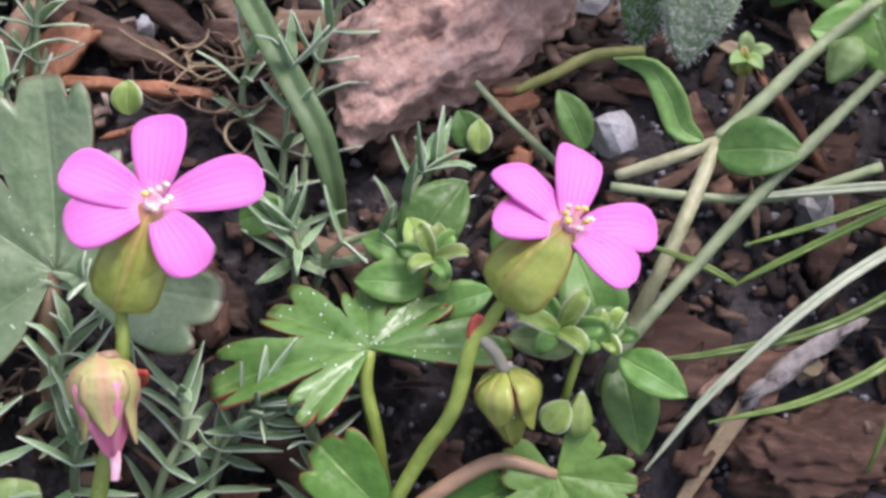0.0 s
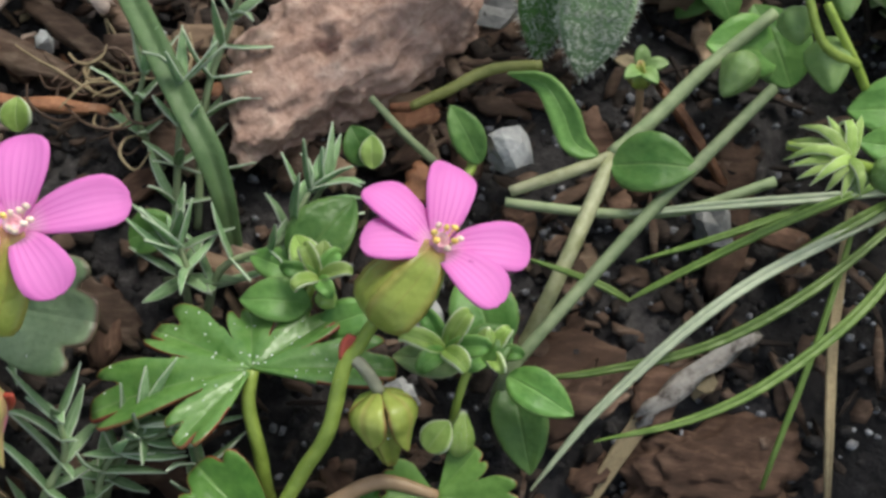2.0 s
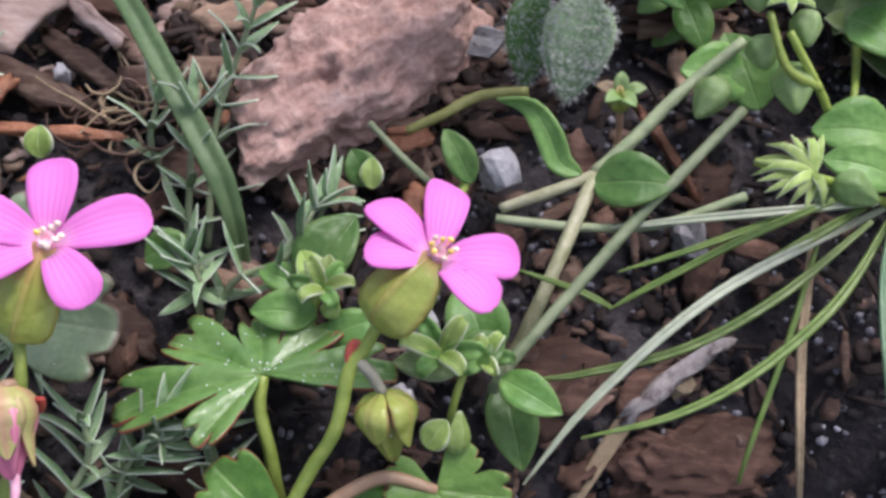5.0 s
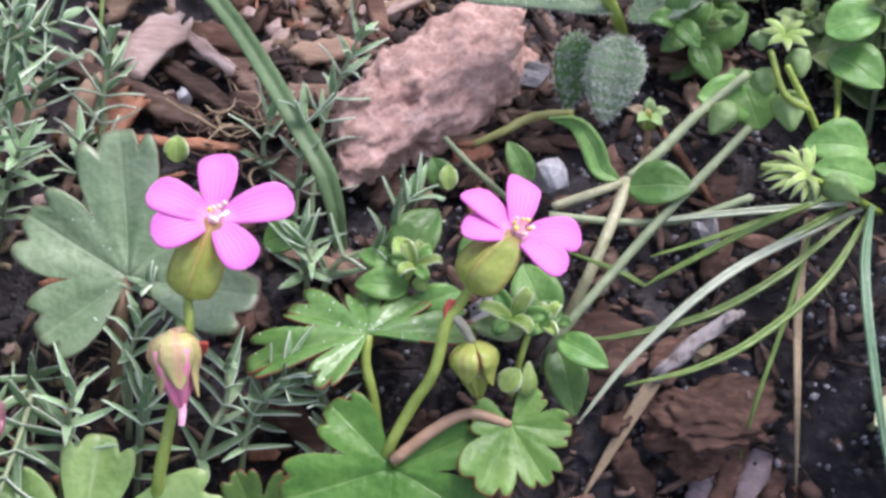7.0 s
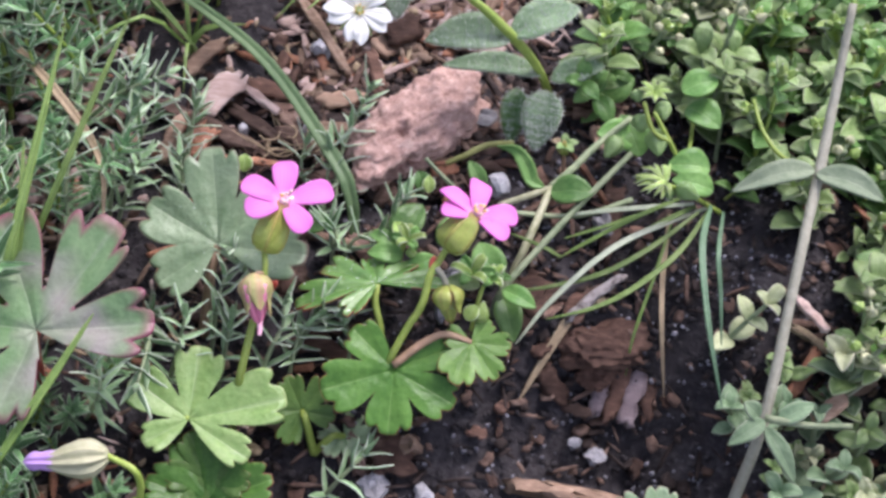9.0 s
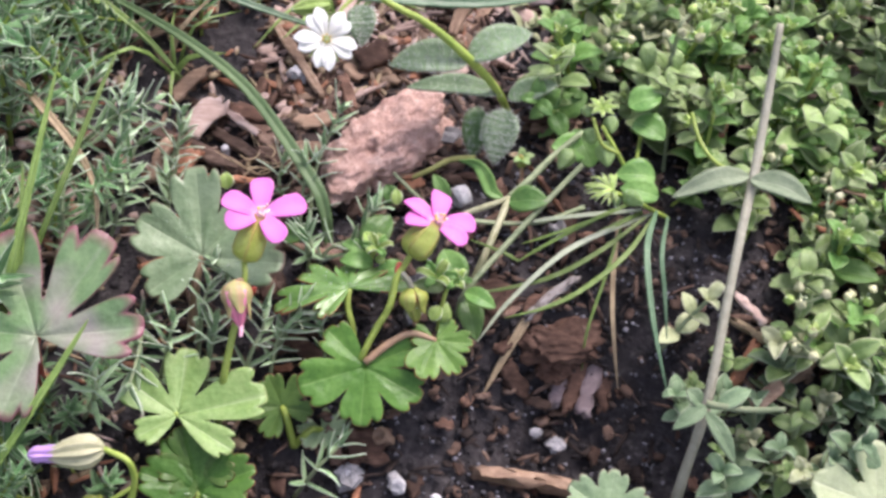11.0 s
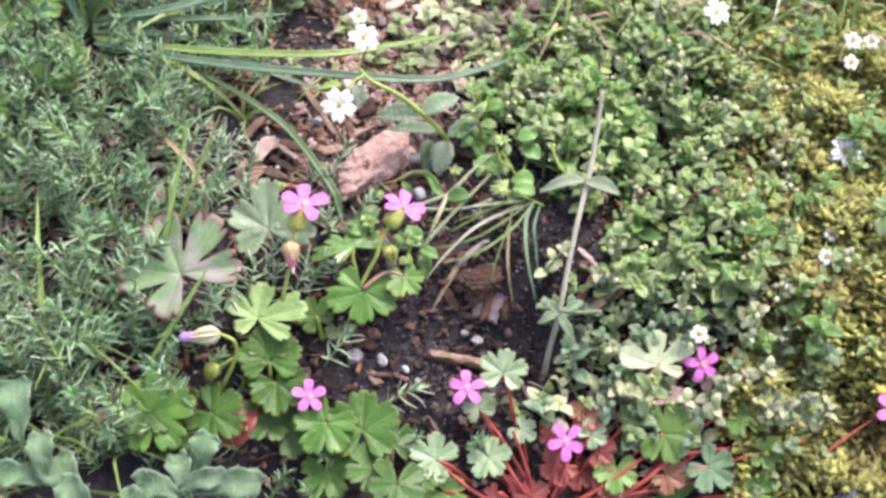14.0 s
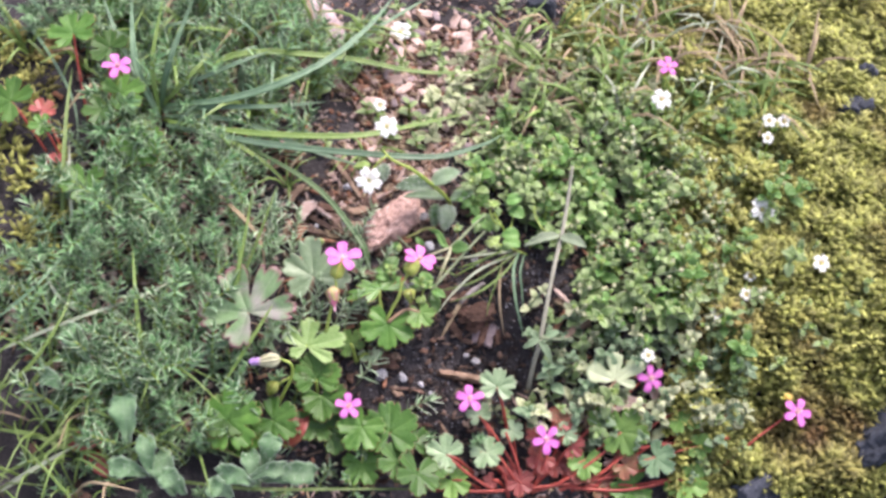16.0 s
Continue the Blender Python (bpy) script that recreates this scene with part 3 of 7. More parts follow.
# ---- the ground: one sheet out to the horizon ----
def build_ground():
    def axis(lo, hi, step):
        fine = np.arange(lo, hi + 0.1, step)
        far = 60.0 * 1.55 ** np.arange(0, 16)
        return np.concatenate([(lo - far)[::-1], fine, hi + far])
    xs, ys = axis(-230, 230, 2.2), axis(-110, 240, 2.2)
    verts = []
    for x in xs:
        for y in ys:
            near = 1.0 if -230 <= x <= 230 and -110 <= y <= 240 else 0.0
            q = Vector((x, y, 0))
            z = ground_z(max(-400, min(400, x)), max(-300, y))
            z += near * (2.2 * noise.noise(q / 22) + 1.3 * noise.noise(q / 7) + 0.9 * noise.noise(q / 2.9) - 1.0)
            verts.append((x, y, z))
    geo = np.array(verts), grid_faces(len(xs), len(ys)), None
    return tagged(mesh_object("ground", geo, SOIL), "dark crumbly garden soil strewn with bark litter", "soil", kind="structure")


build_ground()


# ---- flowers ----
def tilted(axis, turn):
    """Right, up and the axis itself as a frame, turned about the axis."""
    axis = unit(axis)
    r = unit(np.cross((0.0, 1.0, 0.0), axis))
    u = np.cross(axis, r)
    c, s = math.cos(radians(turn)), math.sin(radians(turn))
    return c * r + s * u, c * u - s * r, axis


def pink_flower(parent, centre, axis, size, turn=0, calyx=6.5, calyx_way=None, girth=2.5, lift=0.35, seed=0, plan=None):
    """Five spoon-shaped pink petals round a pale throat, on a swollen ribbed calyx."""
    rng = np.random.default_rng(seed)
    centre = np.asarray(centre, float)
    rx, ry, ax = tilted(axis, turn)
    head = part("flower", lathe(centre - ax * 1.0, ax, [(0, 0.45), (0.6, 0.62), (1.3, 0.66), (1.9, 0.6), (2.0, 0.42), (1.5, 0.3)], 12), ROSY, parent, "pink five-petalled flower")
    for k in range(5):
        a, long = 2 * math.pi * k / 5 + rng.uniform(-0.1, 0.1), size * (1 + rng.uniform(-0.06, 0.06))
        if plan:
            a, long = radians(plan[k][0]), plan[k][1]
        out = math.cos(a) * ry - math.sin(a) * rx
        up = lift + rng.uniform(-0.08, 0.08)
        path = [centre + out * 0.35 - ax * 0.9, centre + out * 0.2 * long + ax * 0.1, centre + out * 0.6 * long + ax * up * 0.6 * long * 0.5, centre + out * long * 0.98 + ax * up * 0.1 * long]
        part("petal", blade(path, size * 0.55, ax, n=16, across=9, fold=0.16, thick=0.16, shape=petal_shape, twist=rng.uniform(-0.35, 0.35), wave=0.02, along=True), PINK, head)
    for k in range(8):
        a = 2 * math.pi * k / 8 + rng.uniform(-0.3, 0.3)
        foot = centre + (math.cos(a) * rx + math.sin(a) * ry) * 0.3
        tip = foot + ax * rng.uniform(0.9, 1.6) + (math.cos(a) * rx + math.sin(a) * ry) * rng.uniform(0.15, 0.7) + rx * 0.25 + ry * 0.2
        geo = joined([tube([foot - ax * 0.5, tip], [0.08, 0.06], 5, 4), lump(tip, (0.3, 0.22, 0.24), k + seed, (k * 50, k * 30, 0), detail=1)])
        part("stamen", geo, YELLOW if (k % 3 and seed == 2) or k % 5 == 4 else CREAM, head)
    if calyx:
        way = unit(calyx_way if calyx_way is not None else -ax)
        rows = [(0, 0.22), (0.03, 0.5), (0.09, 0.8), (0.2, 0.97), (0.38, 1.0), (0.6, 0.92), (0.8, 0.7), (0.93, 0.45), (1.0, 0.3)]
        foot = centre + way * calyx
        part("calyx", lathe(foot, -way, [(h * calyx, r * girth) for h, r in rows], 50, 5, 0.14, keeled=True), CALYX, head, "swollen yellow-green ribbed calyx")
        if plan:
            dew(parent, head.children[-1], 9, seed)
    return head


def spent_bud(parent, tip, foot, girth, material, name="bud", tuft=None, ribs=5, label="", groove=0.2):
    """A closed, ribbed bud from foot to tip."""
    tip, foot = np.asarray(tip, float), np.asarray(foot, float)
    long = np.linalg.norm(tip - foot)
    rows = [(0, 0.3), (0.08, 0.62), (0.22, 0.96), (0.42, 1.0), (0.62, 0.8), (0.8, 0.52), (0.93, 0.3), (1.0, 0.12)]
    bud = part(name, lathe(foot, tip - foot, [(h * long, r * girth) for h, r in rows], 40, ribs, groove), material, parent, label)
    if tuft:
        rng = np.random.default_rng(3)
        for k in range(4):
            side = rng.uniform(-0.5, 0.5, 3)
            part("petal", blade([foot + (tip - foot) * 0.8, tip + side * 0.5, tip + unit(tip - foot) * 2 + side], 1.3, (0, 0, 1), n=8, across=3, thick=0.2, shape=spoon_shape), tuft, bud)
    return bud


def stem(parent, points, radii, material=None, name="stem", label=""):
    return part(name, tube(points, radii, 8, rough=0.04), material or STEM, parent, label)


def hairs(parent, leaf, count, long, seed):
    """Fine white hairs standing off a leaf, stem or bud."""
    rng = np.random.default_rng(seed)
    base = np.array(parent.location) / MM
    faces = leaf.data.polygons
    out = []
    area = np.array([f.area for f in faces])
    for i in rng.choice(len(faces), 3 * count, p=area / area.sum()):
        corners = np.array([leaf.data.vertices[v].co[:] for v in faces[i].vertices]) / MM
        share = rng.dirichlet(np.ones(len(corners)))
        a = share @ corners + base
        way = unit(np.array(faces[i].normal) + rng.uniform(-0.6, 0.6, 3)) * long * rng.uniform(0.5, 1.2)
        out.append(tube([a, a + way * 0.6, a + way + np.array([0, 0, -0.05])], [0.028, 0.014], 3, 3))
    return part("hairs", joined(out), HAIR, leaf)


def dew(parent, leaf, count, seed):
    """Small round drops lying on a leaf."""
    rng = np.random.default_rng(seed)
    base = np.array(parent.location) / MM
    faces = leaf.data.polygons
    drops = []
    for i in rng.integers(0, len(faces) // 2, count):
        c = np.array(faces[i].center) / MM + base
        r = rng.uniform(0.04, 0.1)
        drops.append(lump(c, (r, r, r * 0.8), int(i), detail=2, rough=0.05))
    return part("dew", joined(drops), DEW, leaf, "clear dew drops")


def leaf_on(parent, centre, tip, foot, material, stalk=0.55, stalk_material=None, bow=0.0, name="leaf", label="", **shape):
    """A lobed leaf with its stalk from foot to the blade's centre."""
    ob = part(name, lobed_leaf(centre, tip, **shape), material, parent, label)
    c, f = np.asarray(centre, float), np.asarray(foot, float)
    mid = (c * 0.6 + f * 0.4) + np.array([bow, 0, 2.0])
    part("stalk", tube([f, mid, c - np.array([0, 0, 0.1])], [stalk * 1.15, stalk, stalk * 0.8], 8, 14), stalk_material or STEM, ob)
    return ob


def sepal_bud(parent, top, low, girth, core, sepal, label, sepals=5, reach=0.62, core_girth=0.72):
    """A hanging bud: a ribbed core in a loose cup of keeled sepals."""
    top, low = np.asarray(top, float), np.asarray(low, float)
    long = np.linalg.norm(low - top)
    bx, by, bz = tilted(low - top, 20)
    rows = [(0, 0.2), (0.08, 0.62), (0.25, 1.0), (0.45, 0.92), (0.66, 0.68), (0.85, 0.42), (0.96, 0.26), (1.0, 0.1)]
    bud = part("bud", lathe(top, low - top, [(h * long, r * girth * core_girth) for h, r in rows], 40, 5, 0.25), core, parent, label)
    for k in range(sepals):
        a = 2 * math.pi * k / sepals
        out = math.cos(a) * bx + math.sin(a) * by
        tip = reach * (1 + 0.1 * (k % 3))
        path = [top + out * 0.15 * girth, top + bz * 0.13 * long + out * 0.85 * girth, top + bz * 0.34 * long + out * girth, top + bz * 0.52 * long + out * 0.82 * girth, top + bz * tip * long + out * 0.74 * girth]
        part("sepal", blade(path, girth * 1.4, out, n=14, across=7, fold=-0.35, thick=0.2, shape=oval_shape), sepal, bud)
    return bud


# ---- the two-flowered cranesbill in the middle ----
crane = thing("cranesbill", (-10.7, -15.1, -6.9), "shining cranesbill with two pink flowers and lobed green leaves", "wildflower")
F1, F2 = (-26.3, -2.9, 19.8), (-0.2, -0.8, 16.8)
pink_flower(crane, F1, (0.25, -0.1, 0.96), 6.4, calyx=7.4, calyx_way=(-0.3, -0.72, -0.63), girth=2.15, seed=1, plan=((6, 6.3), (78, 6.1), (121, 5.6), (-138, 5.4), (-63, 7.3)))
pink_flower(crane, F2, (0.2, 0.1, 0.97), 6.2, calyx=6.4, calyx_way=(-0.6, -0.7, -0.38), girth=2.4, seed=2, plan=((-5, 6.5), (54, 6.2), (98, 5.1), (-130, 5.6), (-84, 6.1)))
main = stem(crane, [(-28.5, -8.0, 15.3), (-28.2, -10.5, 14.0), (-28.7, -13.2, 11.0), (-29.8, -16.4, 8.0), (-31.1, -21.3, 3.0), (-32.3, -22.5, -4.0), (-33.2, -22.9, -9.6)], [0.42, 0.45, 0.5, 0.55, 0.6, 0.62, 0.65])
side = stem(crane, [(-3.9, -5.2, 14.6), (-4.9, -6.3, 13.0), (-5.9, -7.7, 12.0), (-6.8, -11.0, 9.0), (-8.7, -13.3, 6.0), (-10.7, -16.4, 2.6), (-10.9, -17.0, -2.0), (-11.2, -16.8, -9.4)], [0.42, 0.48, 0.55, 0.52, 0.54, 0.58, 0.62])
sepal_bud(crane, (-29.5, -11.0, 14.2), (-28.5, -16.6, 10.5), 2.25, CRIMSON, FADED, "faded yellow bud with withered pink petals", 5, 0.74, 0.86)
stem(crane, [(-28.5, -15.8, 10.8), (-28.3, -17.0, 10.1), (-28.3, -17.9, 9.6)], [0.45, 0.36, 0.3], ROSY, "withered_petal", "pale pink withered petal")
stem(crane, [(-28.5, -10.9, 13.9), (-29.0, -11.2, 14.3), (-29.5, -11.3, 14.0)], [0.4, 0.45, 0.4], STEM_ROSY)
hanging = sepal_bud(crane, (-3.5, -8.5, 10.6), (-2.6, -12.4, 6.9), 2.2, SEEDBUD, SEEDBUD, "hanging ribbed yellow-green seed bud", 4, 0.62)
dew(crane, hanging, 8, 4)
stem(crane, [(-5.6, -6.9, 12.6), (-4.5, -7.6, 12.0), (-3.5, -8.6, 10.6)], [0.42, 0.45, 0.4], DRYSTEM, label="pale curved bud stalk")
part("bract", blade([(-5.3, -5.9, 13.4), (-5.7, -6.7, 12.8), (-5.9, -7.6, 12.2)], 1.2, (0.3, -0.5, 0.8), n=8, thick=0.3), STEM_RED, crane, "red-tipped bract")
part("bract", blade([(-28.1, -11.8, 11.5), (-27.2, -11.7, 12.5), (-26.5, -11.7, 13.5)], 1.4, (0.3, -0.5, 0.8), n=8, thick=0.3), STEM_RED, crane, "red bract")
FOOT = ((-11.2, -16.4, -8.3))
glossy = part("leaf", lobed_leaf((-13.4, -5.8, 5.4), (-25.0, -8.8, 5.7), up=(-0.05, 0.3, 0.95), angles=(-188, -147, -92, -38, 0, 43), reach=(0.86, 0.62, 0.5, 0.76, 1.0, 0.63), cut=0.5, droop=0.1, cup=0.0, ripple=0.08, tooth=0.18, gap=1.07, seed=4), LOBED_WET, crane, "glossy lobed leaf with reddish rim")
part("stalk", tube([(-13.4, -5.8, 5.3), (-13.5, -8.1, 4.0), (-12.6, -10.8, 2.0), (-12.1, -13.2, -1.0), (-12.0, -14.0, -7.0)], [0.5, 0.52, 0.55, 0.6], 8, 18), STEM, glossy)
leaf_on(crane, (-10.1, -17.7, 2.0), (-10.3, -26.2, -1.2), (-9.5, -18.5, -9.0), LOBED_DARK, up=(0.03, -0.35, 0.93), angles=(-130, -69, 0, 65, 117), reach=(0.92, 1.17, 1.0, 1.08, 0.98), cut=0.55, seed=5, cup=0.05, tooth=0.1, gap=1.04, label="dark lobed leaf with rounded teeth")
small = part("leaf", lobed_leaf((0.5, -13.3, 3.5), (4.0, -18.2, 2.1), up=(0.1, -0.2, 0.97), angles=(-138, -52, 0, 53, 109), reach=(0.66, 1.15, 1.05, 0.92, 0.7), cut=0.34, tooth=0.12, gap=1.03, seed=6), LOBED, crane)
part("stalk", tube([(-10.2, -17.3, 2.6), (-6.5, -14.6, 4.3), (-3.3, -12.9, 4.5), (0.5, -13.3, 3.4)], [0.62, 0.6, 0.55, 0.45], 8, 16), STEM_ROSY, small, "thick rosy leaf stalk")
broad = leaf_on(crane, (-36.3, -3.0, 8.5), (-38.2, 10.4, 12.6), (-38.7, -10.5, -4.3), LOBED_PALE, up=(-0.1, -0.3, 0.94), angles=(-104, -48, 0, 54, 120), reach=(0.95, 0.74, 1.0, 0.86, 0.72), cut=0.46, seed=7, stalk=0.75, gap=1.03, stalk_material=STEM_ROSY, label="large pale glossy lobed leaf")
leaf_on(crane, (-56.9, -20.7, 12.0), (-47.3, -8.0, 18.1), (-60.8, -19.8, -6.2), LOBED_RED, up=(-0.2, -0.3, 0.93), angles=(-52, 0, 60, 120, 199), reach=(1.0, 1.03, 0.98, 0.99, 0.75), cut=0.66, seed=8, stalk=0.7, gap=1.17, sharp=7.0, ripple=0.06, tooth=0.14, stalk_material=STEM_RED, label="broad leaf tinged purple at the rim")
leaf_on(crane, (-37.4, -26.8, 1.0), (-24.6, -22.8, 0.5), (-44.4, -19.3, -5.6), LOBED_FRESH, up=(0.1, -0.2, 0.97), angles=(-46, 0, 72, 133, 198), reach=(0.74, 1.0, 0.76, 0.72, 0.5), cut=0.64, seed=9, gap=1.12, stalk_material=STEM, label="light green lobed leaf")
leaf_on(crane, (-33.8, -36.0, -5.0), (-34.4, -27.2, -2.5), (-33.3, -41.2, -15.5), LOBED_DARK, up=(0.0, -0.4, 1), lobes=6, spread=290, cut=0.17, seed=10, label="round crenate bright green leaf")
leaf_on(crane, (-31.7, -41.1, -7.0), (-27.4, -48.9, -8.5), (-33.0, -44.1, -16.8), LOBED_DARK, up=(0.0, -0.4, 1), lobes=6, spread=290, cut=0.17, seed=11, label="round crenate leaf below the other")
leaf_on(crane, ((-22.9, -21.5, -5.0)), ((-25.7, -17.3, -2.0)), ((-21.0, -25.6, -10.3)), LOBED, up=(0.0, -0.3, 1), lobes=5, spread=320, cut=0.5, seed=12)
leaf_on(crane, ((-16.8, -23.1, -9.0)), ((-14.6, -26.9, -9.0)), ((-21.0, -25.6, -10.3)), LOBED_PALE, up=(0.2, -0.3, 1), lobes=5, spread=320, cut=0.35, seed=13)

hairs(crane, main, 90, 0.35, 5)
hairs(crane, side, 110, 0.35, 6)
dew(crane, glossy, 60, 1)
dew(crane, broad, 24, 2)

# ---- the crumbly brown stone and its neighbours ----
lone("stone", lump((-10.2, 25.6, 3.0), (13.2, 6.0, 5.4), 4, (0, -4, 47), 6, 0.26, 0.12, crumb=0.75), CLAY, "crumbly reddish-brown stone half sunk in soil", "stone")
lone("pebble", lump((4.0, 15.3, 3.0), (1.9, 1.7, 1.9), 9, (20, 10, 30), 2, 0.55, 0.3), QUARTZ, "small white quartz pebble on the soil", "pebble", "pebbles", "", True)


# ---- chickweed, sprigs and grass round the flowers ----
def oval(parent, base, tip, width, material=None, arch=0.12, fold=0.3, up=(0, -0.2, 1), name="leaf", shape=oval_shape, twist=0.0, label=""):
    base, tip = np.asarray(base, float), np.asarray(tip, float)
    mid = (base + tip) / 2 + unit(up) * arch * np.linalg.norm(tip - base)
    return part(name, blade([base, mid, tip], width, up, n=12, across=7, fold=fold, thick=0.28, shape=shape, twist=twist), material or OVAL, parent, label)


weed = thing("chickweed", (-1.8, -3.9, -3.7), "low green chickweed with smooth oval leaves", "weed")
stem(weed, [(0.7, -7.1, -4.6), (1.2, -6.0, 1.5), (2.0, -3.5, 3.0), (3.3, -1.8, 3.5)], [0.36, 0.34, 0.32, 0.3])
stem(weed, [(-11.5, 0.0, -2.8), (-10.6, 0.5, 4.0), (-9.6, 2.7, 5.5)], [0.5, 0.45, 0.4])
stem(weed, [(-0.3, 9.8, -1.4), (-0.1, 11.3, 3.0), (0.9, 13.6, 4.0), (-0.8, 16.7, 6.0)], [0.45, 0.4, 0.4, 0.35])
for base, tip, width, material in (
    (((-11.5, 2.6, 4.5)), ((-7.7, 8.3, 6.0)), 5.0, OVAL),
    (((-10.1, -0.0, 4.5)), ((-15.3, -0.3, 5.0)), 3.4, OVAL),
    (((-7.3, 12.8, 3.5)), ((-8.9, 15.1, 5.5)), 2.9, OVAL),
    (((-6.9, 12.2, 4.0)), ((-7.1, 14.4, 5.5)), 2.0, OVAL_LIME),
    (((1.5, 13.3, 4.0)), ((-1.1, 16.6, 7.0)), 2.7, OVAL),
    (((3.8, -1.5, 1.0)), ((1.2, 4.9, 2.0)), 5.2, OVAL),
    (((4.8, -3.9, 3.0)), ((9.7, -6.6, 3.0)), 3.2, OVAL),
    (((5.1, -3.1, 0.0)), ((7.0, -9.7, -2.0)), 4.2, OVAL),
    (((2.0, -3.4, 4.0)), ((4.9, -0.9, 4.5)), 3.2, OVAL),
    (((1.5, -3.3, 3.0)), ((-3.7, -3.3, 3.5)), 2.8, OVAL_PALE),
    (((-11.2, 2.4, 4.0)), ((-15.4, 3.9, 4.0)), 2.6, OVAL),
    (((-0.4, -10.6, 5.0)), ((1.0, -8.7, 6.0)), 2.3, OVAL_LIME),
    (((-9.2, -1.6, 3.5)), ((-4.9, 0.2, 4.0)), 3.0, OVAL),
    (((-9.5, 1.4, 6.0)), ((-11.8, 4.8, 6.0)), 2.4, OVAL_LIME),
    (((-9.3, 1.5, 6.0)), ((-9.3, 4.1, 7.0)), 2.0, OVAL_LIME),
    (((-25.3, 5.0, 3.0)), ((-20.9, 5.8, 4.0)), 3.6, OVAL),
    (((-35.0, 12.3, 6.0)), ((-35.1, 14.6, 7.5)), 2.6, OVAL_LIME),
    (((-4.9, 3.5, 3.0)), ((-3.0, 7.5, 5.0)), 2.5, OVAL),
):
    oval(weed, base, tip, width, material)
for foot, tip, girth in ((((-9.8, 1.7, 5.5)), ((-10.1, 3.5, 7.0)), 0.75), (((-9.0, -0.2, 4.5)), ((-8.7, 0.8, 6.0)), 0.8), (((1.7, -10.7, 4.5)), ((1.9, -7.9, 6.0)), 1.0), (((3.0, -2.3, 4.5)), ((3.2, -1.5, 6.0)), 0.7)):
    hairs(weed, spent_bud(weed, tip, foot, girth, OVAL_LIME, ribs=5, label="closed green bud", groove=0.08), 110, 0.55, 3)

for n, (at, size) in enumerate(((((0.2, -3.1, 5.0)), 3.2), (((-9.5, 1.4, 6.0)), 2.6), (((3.4, -2.7, 3.5)), 2.4))):
    for k in range(6):
        a = 1.05 * k + n
        out = np.array([math.cos(a), math.sin(a) * 0.8, 0.35 + 0.25 * (k % 2)]) * size
        c = np.array(at, float)
        part("young_leaf", blade([c, c + out * 0.45 + np.array([0, 0, 0.5]), c + out * 0.85 + np.array([0, 0, 0.5]), c + out + np.array([0, 0, -0.2])], size * 0.5, (0, -0.2, 1), n=12, across=5, fold=0.6, thick=0.2, shape=oval_shape, twist=0.5 * (k % 3 - 1)), OVAL_LIME if k % 2 else OVAL, weed)

# The pale forked stalks that cross behind the second flower.
stalk = thing("chickweed_stalk", (6.0, 1.9, -2.6), "old pale chickweed stalk with a fork and oval leaves", "weed")
stem(stalk, [(5.7, 0.1, -3.0), (8.6, 5.7, 2.5), (11.9, 14.8, 4.0)], [0.68, 0.62, 0.66], STEM_OLD)
stem(stalk, [(11.9, 14.8, 4.0), (15.3, 18.2, 5.0), (18.7, 21.7, 6.5), (24.1, 26.6, 8.0)], [0.7, 0.62, 0.6, 0.5], STEM_PALE)
stem(stalk, [(11.9, 14.8, 4.0), (8.3, 12.9, 4.0), (4.0, 11.5, 3.0)], [0.5, 0.52, 0.45], STEM_OLD)
oval(stalk, ((11.8, 13.7, 4.2)), ((18.2, 12.9, 6.0)), 5.0, OVAL, 0.1)
part("leaf", blade([(10.7, 14.4, 4.5), (8.8, 15.2, 5.0), (7.7, 17.1, 6.5), (6.0, 19.2, 7.2), (3.2, 20.3, 6.5)], 2.4, (0.3, -0.5, 0.8), n=18, across=7, fold=0.35, thick=0.28, shape=oval_shape, twist=0.9), OVAL, stalk, "curled narrow leaf")
stem(stalk, [(3.9, -4.1, -3.9), (5.4, -2.4, 2.0), (14.8, 9.6, 4.5), (18.4, 13.5, 6.0), (23.8, 19.4, 8.0)], [0.55, 0.5, 0.5, 0.5, 0.45], STEM_PALE)
stem(stalk, [(3.7, 10.8, 2.5), (11.2, 10.1, 3.0), (17.6, 10.6, 3.5), (24.3, 12.8, 5.0)], [0.4, 0.4, 0.42, 0.42], STEM_PALE)

